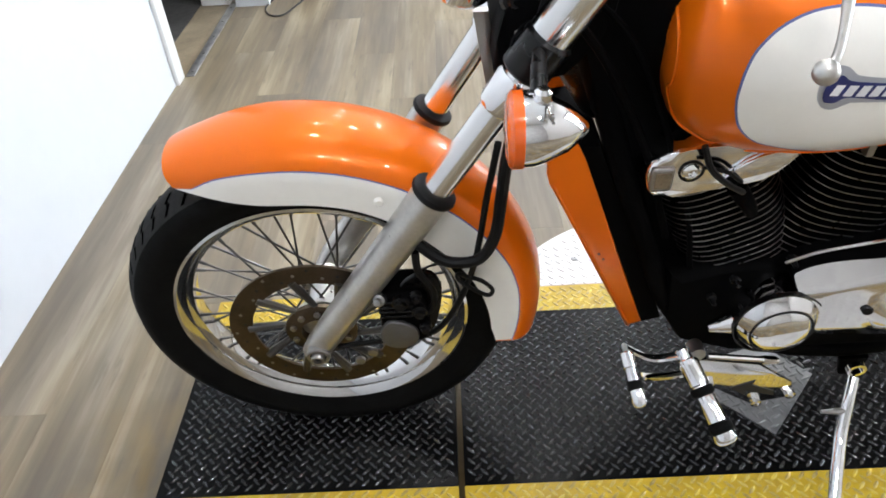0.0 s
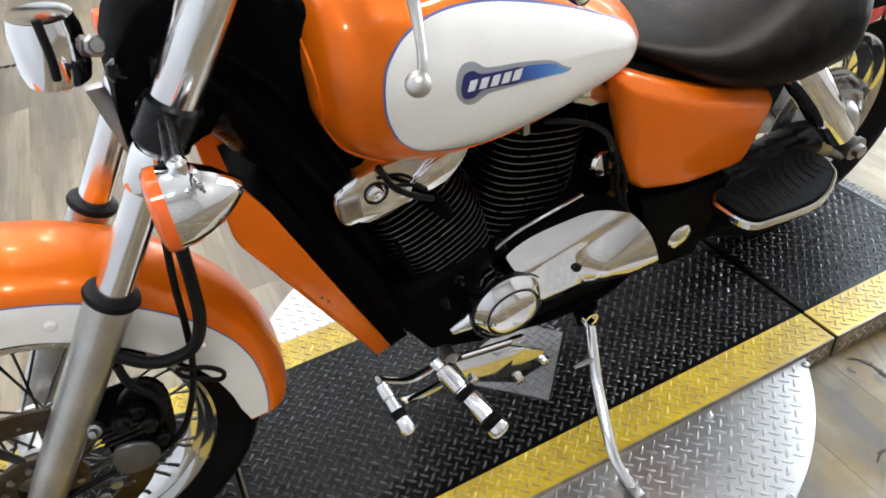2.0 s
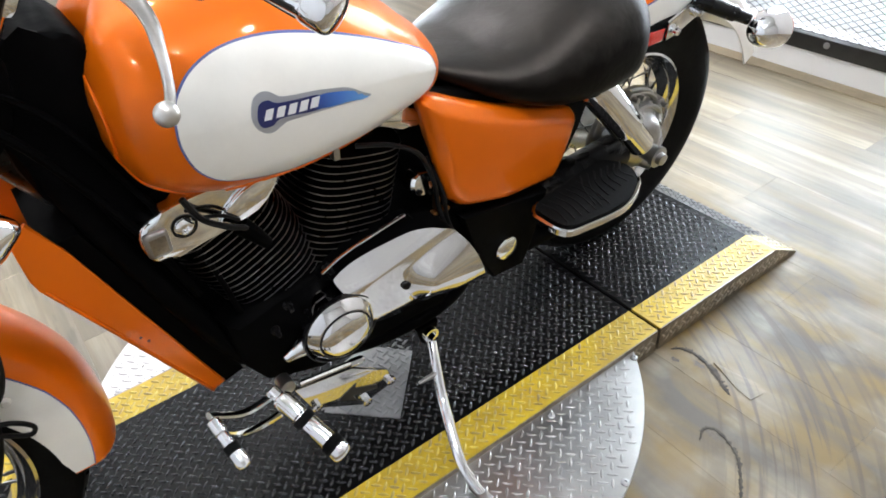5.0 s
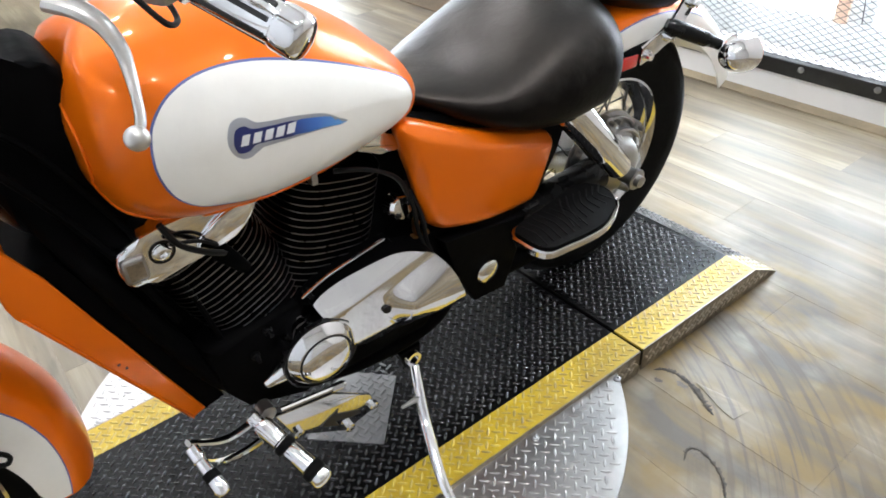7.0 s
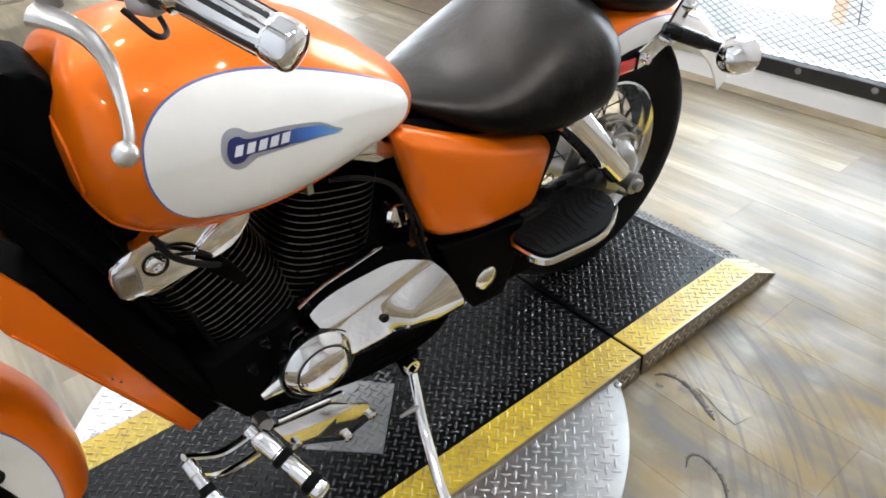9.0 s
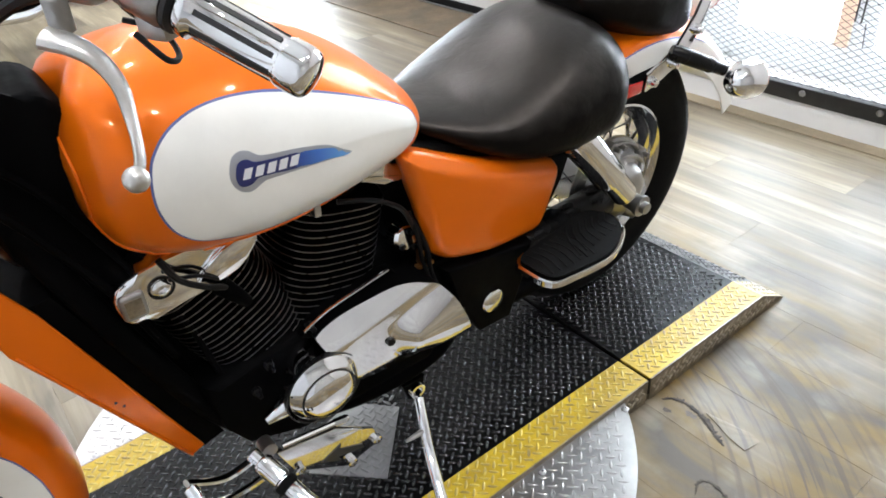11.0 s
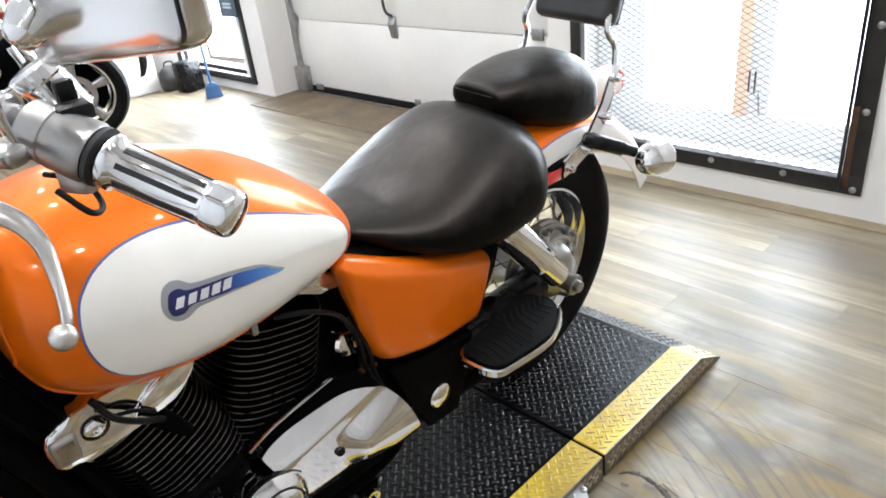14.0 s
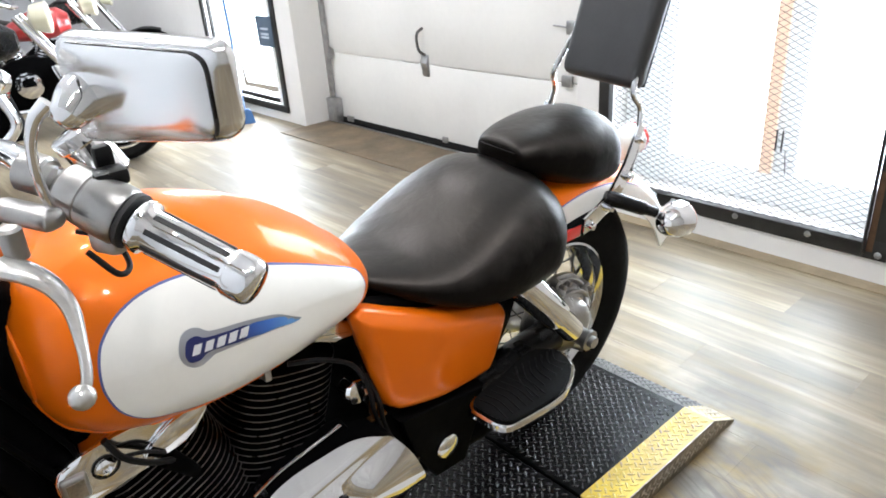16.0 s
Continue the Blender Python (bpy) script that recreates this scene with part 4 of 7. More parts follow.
# seats
# x, half width, bottom, edge height, top
SEAT = ((0.955, 0.004, 0.752, 0.757, 0.762), (0.962, 0.030, 0.745, 0.754, 0.768), (0.985, 0.052, 0.7336, 0.744, 0.7645), (1.03, 0.0892, 0.706, 0.7264, 0.757), (1.08, 0.131, 0.6812, 0.7125, 0.7565), (1.14, 0.1653, 0.6519, 0.7045, 0.7696),
        (1.20, 0.1822, 0.6341, 0.7002, 0.798), (1.27, 0.1895, 0.6276, 0.7017, 0.8292), (1.34, 0.1888, 0.6334, 0.7082, 0.8445), (1.39, 0.1653, 0.6506, 0.714, 0.8311), (1.425, 0.1253, 0.6758, 0.731, 0.8002), (1.443, 0.0843, 0.6996, 0.7366, 0.7793), (1.449, 0.004, 0.732, 0.7391, 0.7468))


def cushion(tab, n=48, ys=1.0, soft=0.82):
    rs = []
    xs = []
    for (a, *_), (b, *_) in zip(tab, tab[1:]):
        xs += [a + (b - a) * k / 6 for k in range(6)]
    xs.append(tab[-1][0])
    for x in xs:
        w, b, e, t = lerp_table(tab, x)
        ring = []
        for i in range(n):
            a = 2 * math.pi * i / n
            c, s = math.cos(a), math.sin(a)
            y = w * ys * math.copysign(abs(c) ** soft, c)
            z = e + (t - e) * abs(s) ** 0.9 if s >= 0 else e - (e - b) * abs(s) ** 0.75
            ring.append((x, y, z))
        rs.append(ring)
    return rs


bm = BM()
rings(bm, cushion(SEAT, 72))
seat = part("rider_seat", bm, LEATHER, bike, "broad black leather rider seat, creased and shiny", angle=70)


PILLION = ((1.366, 0.004, 0.850, 0.862, 0.8668), (1.368, 0.0494, 0.8326, 0.8645, 0.8741), (1.374, 0.0616, 0.826, 0.8665, 0.8807), (1.41, 0.0846, 0.8071, 0.8675, 0.8905), (1.46, 0.1045, 0.782, 0.8643, 0.8961), (1.53, 0.1185, 0.7584, 0.8554, 0.8997), (1.60, 0.1146, 0.7469, 0.8407, 0.8961), (1.650, 0.0902, 0.754, 0.8156, 0.8748), (1.674, 0.0559, 0.7707, 0.8151, 0.8534), (1.683, 0.004, 0.800, 0.8151, 0.8334))
bm = BM()
rings(bm, cushion([(x, w, b, e - 0.38 * (e - b), t) for x, w, b, e, t in PILLION], 64, 1.0, 0.70))
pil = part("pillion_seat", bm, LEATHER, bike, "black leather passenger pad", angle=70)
bm = BM()
box(bm, (1.3635, -0.046, 0.8625), (1.3695, 0.046, 0.8655), 0.001)
part("welt", bm, LEATHER, pil)

# side covers
COVER = ((0.929, 0.733), (0.9398, 0.7415), (0.9604, 0.738), (1.0314, 0.7039), (1.1295, 0.6631), (1.2406, 0.6239), (1.262, 0.613), (1.2705, 0.600), (1.2696, 0.577), (1.2508, 0.5131), (1.236, 0.487), (1.2203, 0.478), (1.1686, 0.4822), (1.0983, 0.4887),
         (1.0321, 0.5047), (1.002, 0.516), (0.9824, 0.534), (0.9709, 0.5534), (0.9559, 0.6191), (0.940, 0.6844))
COVER_O = outline2(COVER, 4)


def cover_side(x, z):
    """A pressed panel: a sloping shelf under the seat, a broad face, and edges that roll in."""
    d, top = 1.0, 1.0
    for (x0, z0), (x1, z1) in zip(COVER_O, COVER_O[1:] + COVER_O[:1]):
        ex, ez = x1 - x0, z1 - z0
        q = max(0.0, min(1.0, ((x - x0) * ex + (z - z0) * ez) / max(1e-9, ex * ex + ez * ez)))
        r = math.hypot(x - x0 - q * ex, z - z0 - q * ez)
        d = min(d, r)
        if x0 < 1.255 and 0.945 < x1 and (z0 + z1) / 2 > 0.615:
            top = min(top, r)
    shelf = 0.020 * max(0.0, 1 - top / 0.021)
    roll = 0.024 * math.exp(-d / 0.0075)
    return -0.152 + max(shelf, roll) + 0.012 * ((x - 1.10) / 0.17) ** 2 + 0.10 * max(0.0, 0.60 - z) * 0.5


for sg in (-1, 1):
    bm = BM()
    cx, cz = 1.10, 0.595
    scales = (1.0, 0.994, 0.986, 0.975, 0.96, 0.94, 0.915, 0.89, 0.86, 0.82, 0.76, 0.68, 0.58, 0.46, 0.32, 0.16)
    rs = [[(cx + (x - cx) * k, -sg * cover_side(cx + (x - cx) * k, cz + (z - cz) * k), cz + (z - cz) * k) for x, z in COVER_O] for k in scales]
    back = [[(cx + (x - cx) * k, sg * 0.085, cz + (z - cz) * k) for x, z in COVER_O] for k in (0.93,)]
    rings(bm, back + rs)
    part("side_cover", bm, ORANGE, bike, "orange pearl side cover under the seat", angle=50)

# rear wheel
PUSHED["on"] = False
tyre = wheel("rear_tyre", RW, RR_, 0.072, 0.198, 36, 0.06)
tread(tyre, RW, RR_, 0.072, 0.138, 44)
rim_and_spokes(RW, 0.203, 0.056, 36, 0.07, 0.045, 0.024)

# engine
PUSHED["on"] = True
bm = BM()
slab(bm, ((0.565, 0.48), (0.578, 0.37), (0.61, 0.31), (0.71, 0.270), (0.98, 0.270), (1.04, 0.33), (1.04, 0.50), (0.90, 0.52), (0.66, 0.48)), -0.115, 0.14, 0.02)
crank = part("crankcase", bm, BLACKM, bike, "black crankcase")


def cylinder(name, base, axis, n, w, d, label, step=0.0126):
    """A finned barrel: every fin a rounded plate with a bright machined rim."""
    axis = Vector(axis).normalized()
    m = Matrix.Translation(base) @ axis.to_track_quat("Z", "Y").to_matrix().to_4x4()
    turn = Matrix.Rotation(math.atan2((m.inverted().to_3x3() @ Vector((1, 0, 0))).y, (m.inverted().to_3x3() @ Vector((1, 0, 0))).x), 4, "Z")
    m = m @ turn
    bm = BM()
    turned(bm, base, axis, ((-0.03, 0.066), (n * step, 0.066)), 24)
    body = part(name, bm, BLACKM, bike, label)
    for i in range(n):
        k = 1.0 - 0.10 * max(0, 0.45 - i / n)
        z = 0.006 + i * step
        out = []
        for j in range(40):
            a = 2 * math.pi * j / 40
            c, s_ = math.cos(a), math.sin(a)
            out.append((w * k * math.copysign(abs(c) ** 0.62, c), d * k * math.copysign(abs(s_) ** 0.62, s_)))
        bm = BM()
        rings(bm, [[m @ Vector((x * q, y * q, z + h)) for x, y in out] for h, q in ((0, 0.992), (0.0004, 1), (0.0015, 1), (0.0019, 0.992))])
        ob = part("cooling_fin", bm, BLACKM, body, angle=60)
        ob.data.materials.append(FINS)
        for p in ob.data.polygons:
            if len(p.vertices) == 4:
                p.material_index = 1
    return body


cylinder("front_cylinder", (0.695, 0.0, 0.455), (-0.40, 0, 0.9), 17, 0.090, 0.104, "black finned front cylinder with bright fin rims")
cylinder("rear_cylinder", (0.795, 0.0, 0.470), (0.22, 0, 0.97), 17, 0.092, 0.108, "black finned rear cylinder with bright fin rims")

# front rocker cover
bm = BM()
slab(bm, outline2(((0.499, 0.688), (0.504, 0.650), (0.524, 0.640), (0.580, 0.650), (0.648, 0.662), (0.690, 0.708), (0.64, 0.722), (0.572, 0.723), (0.52, 0.712)), 3), -0.118, -0.045, 0.010, 3)
rocker = part("rocker_cover", bm, CHROME, bike, "polished chrome rocker cover")
bm = BM()
box(bm, (0.502, -0.124, 0.656), (0.534, -0.112, 0.696), 0.006, 3)
part("rocker_end_block", bm, STEEL, rocker)
bm = BM()
turned(bm, (0.556, -0.117, 0.686), (0, -1, 0), ((0, 0.0125), (0.004, 0.0125), (0.007, 0.009), (0.0075, 0.006), (0.003, 0.0055)), 16)
part("dome_nut", bm, CHROME, rocker)
# raised black ring painted in for the shade round the nut
bm = BM()
lathe_y(bm, (0.556, -0.1178, 0.686), [(0.0175, -0.0016), (0.0175, 0.002), (0.0140, 0.002), (0.0140, -0.0016)], 24)
part("nut_dark_ring", bm, BLACK, rocker, "black ring standing for the shaded recess round the nut")
# thin brown sheet on the block: its recess and floor reflection as colour
bm = BM()
box(bm, (0.508, -0.1256, 0.663), (0.529, -0.1236, 0.689), 0.003, 2)
part("block_dark_sheet", bm, SIDEP, rocker, "brown sheet standing for the block's dark recess and reflection")
bm = BM()
slab(bm, outline2(((0.60, 0.664), (0.655, 0.668), (0.69, 0.706), (0.672, 0.716), (0.625, 0.700)), 3), -0.124, -0.116, 0.003)
part("rocker_rib", bm, CHROME, rocker)
bm = BM()
hose(bm, ((0.560, -0.13, 0.735), (0.575, -0.135, 0.700), (0.605, -0.135, 0.672), (0.635, -0.12, 0.645), (0.645, -0.10, 0.62)), 0.0046, 8)
part("plug_lead", bm, HOSE, bike, "black ignition lead")
bm = BM()
hose(bm, ((0.628, -0.112, 0.648), (0.645, -0.116, 0.625), (0.660, -0.112, 0.600)), lambda q: 0.0145 - 0.005 * q, 12)
part("plug_cap", bm, BLACKM, bike, "black rubber spark plug cap")
bm = BM()
hose(bm, ((0.565, -0.128, 0.70), (0.60, -0.13, 0.69), (0.625, -0.125, 0.668)), 0.0028, 8)
part("plug_lead", bm, HOSE, bike)
bm = BM()
slab(bm, outline2(((0.80, 0.735), (0.86, 0.715), (0.93, 0.682), (0.95, 0.70), (0.90, 0.735), (0.84, 0.752)), 3), -0.10, 0.09, 0.008)
part("rocker_cover", bm, CHROME, bike, "chrome rear rocker cover under the tank")
bm = BM()
box(bm, (0.775, -0.128, 0.700), (0.786, -0.112, 0.728), 0.003)
part("tank_tab", bm, STEEL, bike)

# left crankcase covers
CASE = ((0.742, 0.490), (0.748, 0.505), (0.790, 0.520), (0.838, 0.527), (0.889, 0.531), (0.929, 0.524), (0.961, 0.508), (0.993, 0.453), (1.017, 0.353), (0.959, 0.343), (0.878, 0.351), (0.807, 0.375), (0.774, 0.428))


def case_side(x, z):
    """A bevelled upper edge, an upright face and a lower face that turns under."""
    d = z - (0.468 + 0.24 * (x - 0.745))
    e = max(0.0, 0.395 - z)
    return -0.168 + (0.62 * d * min(1.0, d / 0.012) if d > 0 else 0.0) + 0.50 * e + 0.07 * max(0, 0.80 - x)


def cover_skin(x, z):
    """The cover's face with a half bullet swelling out of it, its blunt nose to the front."""
    u = x - 0.850
    v, w = z - (0.440 - 0.12 * u), min(0.092, 0.030 + 0.50 * max(0.0, u))
    k = min(1.0, max(0.0, u / 0.055))
    return case_side(x, z) - 0.030 * k * k * (3 - 2 * k) * max(0.0, 1 - (v / w) ** 2) ** 1.25


o = outline2(CASE, 6)
bm = BM()
patch(bm, o, cover_skin, 0, 54)
cc = part("crankcase_cover", bm, CHROME, bike, "polished chrome crankcase cover with a bullet-shaped swelling", angle=50)
bm = BM()
rings(bm, [[(x, -0.11 + (cover_skin(x, z) + 0.111) * k, z) for x, z in o] for k in (0, 0.6, 1)], cap=False)
part("cover_wall", bm, BLACKM, cc)
bm = BM()
turned(bm, (0.859, -0.166, 0.440), (-0.35, -1, 0.25), ((0, 0.0085), (0.007, 0.0080), (0.009, 0.006)), 14)
part("cover_plug", bm, BLACK, cc, "small black plug")
bm = BM()
turned(bm, (0.732, -0.11, 0.412), (0, -1, 0), ((0, 0.063), (0.046, 0.066), (0.050, 0.0665), (0.053, 0.065), (0.062, 0.057), (0.069, 0.0505), (0.0705, 0.0485), (0.0708, 0.0465), (0.075, 0.044), (0.081, 0.035), (0.0845, 0.018), (0.0852, 0.002)), 56)
alt = part("alternator_cover", bm, CHROME, bike, "round polished chrome alternator cover")
bm = BM()
lathe_y(bm, (0.732, -0.163, 0.412), [(0.0685, -0.004), (0.0685, 0.004), (0.066, 0.004), (0.066, -0.004)], 44)
part("gasket_ring", bm, BLACK, alt)
bm = BM()
lathe_y(bm, (0.732, -0.1818, 0.412), [(0.0485, -0.0012), (0.0485, 0.002), (0.0465, 0.002), (0.0465, -0.0012)], 44)
part("inner_ring", bm, BLACK, alt)
bm = BM()
turned(bm, (0.69, -0.145, 0.402), (-1, 0, -0.30), ((0, 0.022), (0.02, 0.019), (0.045, 0.011), (0.056, 0.008), (0.058, 0.004)), 16)
part("cover_nose", bm, CHROME, alt)
bm = BM()
hose(bm, ((0.731, -0.125, 0.506), (0.774, -0.126, 0.526), (0.827, -0.126, 0.537), (0.892, -0.122, 0.545)), 0.0030, 8)
part("trim_wire", bm, CHROME, bike, "thin chrome trim line")
bm = BM()
slab(bm, outline2(((0.728, 0.490), (0.774, 0.522), (0.83, 0.534), (0.90, 0.542), (0.90, 0.49), (0.80, 0.47)), 3), -0.122, -0.10, 0.004)
part("clutch_side_case", bm, BLACKM, bike)
for px, pz in ((0.668, 0.468), (0.640, 0.428), (0.745, 0.505)):
    bm = BM()
    turned(bm, (px, -0.112, pz), (0, -1, 0), ((0, 0.008), (0.010, 0.008), (0.011, 0.005), (0.022, 0.004), (0.023, 0.002)), 8)
    part("engine_bolt", bm, BLACK, crank)

# ignition lock, connectors and leads below the seat nose
bm = BM()
turned(bm, (0.938, -0.085, 0.575), (0.1, -1, 0.15), ((0, 0.024), (0.02, 0.024), (0.026, 0.020), (0.027, 0.012)), 20)
lock = part("ignition_lock", bm, CHROME, bike, "chrome ignition lock with dark slots")
for dx, dz in ((0.012, 0.012), (-0.010, -0.008), (0.014, -0.018)):
    bm = BM()
    turned(bm, (0.938 + dx, -0.112, 0.577 + dz), (0, -1, 0), ((0, 0.006), (0.004, 0.006), (0.005, 0.003)), 8)
    part("lock_boss", bm, BLACK, lock)
bm = BM()
box(bm, (0.957, -0.122, 0.520), (0.966, -0.108, 0.548), 0.002)
box(bm, (0.950, -0.124, 0.512), (0.985, -0.112, 0.520), 0.002)
part("copper_bracket", bm, BRASS, bike, "copper-toned bracket")
for pts in (((0.945, -0.11, 0.63), (0.952, -0.125, 0.58), (0.960, -0.125, 0.53), (0.975, -0.14, 0.47), (0.998, -0.165, 0.425)), ((0.955, -0.11, 0.61), (0.965, -0.13, 0.56), (0.975, -0.13, 0.50), (0.985, -0.16, 0.45), (1.008, -0.165, 0.43)), ((0.82, -0.11, 0.70), (0.87, -0.125, 0.69), (0.92, -0.125, 0.655), (0.95, -0.115, 0.60))):
    bm = BM()
    hose(bm, pts, 0.0042, 8)
    part("wiring", bm, HOSE, bike, "black wiring")
bm = BM()
box(bm, (0.985, -0.172, 0.418), (1.018, -0.160, 0.428), 0.004)
part("wire_plug", bm, BLACK, bike)

# radiator with its painted side panels
SH = ((0.393, 0.750), (0.421, 0.690), (0.549, 0.338), (0.524, 0.328), (0.374, 0.652), (0.3695, 0.668), (0.3685, 0.720), (0.378, 0.738))
for sg in (-1, 1):
    bm = BM()
    slab(bm, SH if sg < 0 else SH, sg * 0.088, sg * 0.081, 0.003)
    sp = part("radiator_shroud", bm, ORANGE, bike, "orange painted radiator side panel")
    bm = BM()
    box(bm, (0, -0.012, 0), (0.004, 0.012, 0.350), 0.002, 1, Matrix.Translation((0.526, sg * 0.080, 0.330)) @ Matrix.Rotation(math.atan2(-(0.526 - 0.374), 0.655 - 0.330), 4, "Y"))
    part("shroud_lip", bm, ORANGE, sp)
    for k in (0.0, 1.0):
        bm = BM()
        turned(bm, (0.458 + 0.008 * k, sg * 0.0882, 0.508 - 0.012 * k), (0, sg, 0), ((0, 0.0022), (0.0006, 0.0022)), 8)
        part("rivet_hole", bm, CORD, sp, smooth=False)
bm = BM()
rings(bm, [[(x, y, z) for x, z in ((0.395, 0.70), (0.44, 0.705), (0.585, 0.335), (0.548, 0.325))] for y in (-0.078, 0.078)])
part("radiator", bm, BLACKM, bike, "black radiator core", smooth=False)

# frame
def frame_tube(name, pts, r=0.017):
    bm = BM()
    hose(bm, pts, r, 12)
    return part(name, bm, BLACKM, bike)


for sg in (-1, 1):
    frame_tube("downtube", ((0.43, sg * 0.045, 0.80), (0.50, sg * 0.085, 0.60), (0.578, sg * 0.085, 0.40), (0.63, sg * 0.08, 0.33), (0.70, sg * 0.08, 0.285), (0.85, sg * 0.095, 0.255), (1.00, sg * 0.095, 0.26), (1.06, sg * 0.095, 0.33), (1.06, sg * 0.095, 0.40), (1.03, sg * 0.09, 0.52), (1.00, sg * 0.085, 0.68)), 0.018)
    frame_tube("seat_rail", ((0.95, sg * 0.07, 0.72), (1.10, sg * 0.09, 0.68), (1.30, sg * 0.10, 0.64), (1.45, sg * 0.105, 0.69), (1.55, sg * 0.105, 0.70)), 0.016)
    frame_tube("swingarm", ((1.06, sg * 0.10, 0.33), (1.25, sg * 0.115, 0.335), (1.50, sg * 0.105, 0.345)), 0.026)
frame_tube("backbone", ((0.42, 0, 0.83), (0.60, 0, 0.76), (0.80, 0, 0.74), (1.0, 0, 0.70)), 0.03)
bm = BM()
turned(bm, (0.455, 0, 0.74), (-0.55, 0, 0.9), ((-0.02, 0.034), (0.0, 0.04), (0.16, 0.038), (0.18, 0.03)), 24)
part("steering_head", bm, BLACK, bike)
# added black slab: fills the dark neck and hides the tank's far lobe
bm = BM()
slab(bm, outline2(((0.425, 0.935), (0.470, 0.946), (0.516, 0.940), (0.545, 0.88), (0.60, 0.70), (0.585, 0.45), (0.55, 0.40), (0.47, 0.66), (0.41, 0.80)), 3), -0.064, 0.055, 0.012)
part("neck_filler", bm, BLACKM, bike, "added black slab filling the dark space round the steering neck")
# added black slab: hides the tank's lit underside and keeps the gap dark
bm = BM()
slab(bm, outline2(((0.535, 0.730), (0.62, 0.730), (0.665, 0.70), (0.64, 0.655), (0.56, 0.640), (0.522, 0.675)), 3), -0.085, 0.05, 0.010)
part("tank_gap_filler", bm, BLACKM, bike, "added black slab darkening the gap under the tank")
bm = BM()
slab(bm, outline2(((0.96, 0.52), (1.02, 0.47), (1.20, 0.43), (1.30, 0.50), (1.33, 0.62), (1.20, 0.66), (0.98, 0.70)), 3), -0.10, 0.10, 0.012)
part("battery_box", bm, BLACKM, bike, "black battery box")
bm = BM()
slab(bm, ((1.000, 0.495), (1.075, 0.480), (1.21, 0.462), (1.195, 0.400), (1.165, 0.295), (1.085, 0.300), (1.040, 0.385)), -0.138, -0.112, 0.005)
pivot = part("swingarm_pivot_plate", bm, BLACKM, bike, "gloss black pivot plate")
bm = BM()
turned(bm, (1.112, -0.137, 0.366), (0, -1, 0), ((0, 0.026), (0.004, 0.026), (0.007, 0.023), (0.009, 0.012), (0.0092, 0.002)), 26)
part("pivot_cap", bm, CHROME, pivot, "chrome pivot cap")

# forward controls
bm = BM()
slab(bm, ((0.640, 0.295), (0.665, 0.222), (0.765, 0.150), (0.838, 0.168), (0.825, 0.212), (0.750, 0.272)), -0.142, -0.134, 0.003)
ctl = part("control_bracket", bm, CHROME, bike, "polished forward control bracket with an arrow slot")
bm = BM()
slab(bm, ((0.715, 0.206), (0.752, 0.180), (0.746, 0.196), (0.80, 0.178), (0.798, 0.190), (0.752, 0.214), (0.756, 0.226)), -0.1436, -0.1418, 0)
part("arrow_slot", bm, CORD, ctl, smooth=False)
for px, pz in ((0.672, 0.226), (0.772, 0.160), (0.828, 0.182)):
    bm = BM()
    turned(bm, (px, -0.141, pz), (0, -1, 0), ((0, 0.010), (0.008, 0.010), (0.009, 0.006), (0.005, 0.005)), 8)
    part("bracket_bolt", bm, CHROME, ctl)
A, B_ = Vector((0.598, -0.150, 0.345)), Vector((0.652, -0.300, 0.276))
ax = (B_ - A)
bm = BM()
turned(bm, A, ax, ((0.004, 0.010), (0.006, 0.0125), (0.022, 0.0130), (0.024, 0.0170), (0.030, 0.0182), (0.034, 0.0170), (0.066, 0.0165), (0.068, 0.0140), (0.072, 0.0140)), 28)
peg = part("foot_peg", bm, CHROME, bike, "chrome foot peg with black rubber rings")
for a0, ln, r, ma, nm in ((0.070, 0.014, 0.0190, RUBBER, "rubber_ring"), (0.084, 0.046, 0.0160, CHROME, "peg_sleeve"), (0.130, 0.015, 0.0192, RUBBER, "rubber_ring")):
    bm = BM()
    turned(bm, A, ax, ((a0, r * 0.93), (a0 + 0.002, r), (a0 + ln * 0.5, r * 0.97 if nm == "peg_sleeve" else r), (a0 + ln - 0.003, r), (a0 + ln, r * 0.86)), 28)
    part(nm, bm, ma, peg)
bm = BM()
turned(bm, A, ax, [(0.145, 0.0150), (0.146, 0.0182), (0.154, 0.0184)] + [(0.154 + 0.010 * math.sin(k * math.pi / 12), 0.0060 + 0.0124 * math.cos(k * math.pi / 12)) for k in range(1, 7)] + [(0.1600, 0.0055)], 28)
part("peg_cap", bm, CHROME, peg, "domed chrome end cap")
C, D = Vector((0.494, -0.178, 0.392)), Vector((0.505, -0.262, 0.358))
bm = BM()
turned(bm, C, D - C, ((0.010, 0.007), (0.012, 0.0108), (0.034, 0.0108), (0.036, 0.0092), (0.056, 0.010)), 18)
toe = part("shift_peg", bm, CHROME, bike, "chrome shifter toe peg")
bm = BM()
turned(bm, C, D - C, ((0.056, 0.0122), (0.070, 0.0122)), 18)
part("rubber_ring", bm, RUBBER, toe)
bm = BM()
turned(bm, C, D - C, ((0.070, 0.0112), (0.088, 0.0122), (0.094, 0.009), (0.096, 0.003)), 18)
part("peg_cap", bm, CHROME, toe)
for pts in (((0.494, -0.180, 0.392), (0.535, -0.172, 0.352), (0.565, -0.165, 0.338), (0.612, -0.160, 0.340)), ((0.497, -0.205, 0.372), (0.530, -0.19, 0.325), (0.575, -0.175, 0.300), (0.618, -0.165, 0.292))):
    bm = BM()
    hose(bm, pts, 0.0075, 8, flat=0.6)
    part("shift_lever", bm, CHROME, bike, "curved chrome shift lever")
bm = BM()
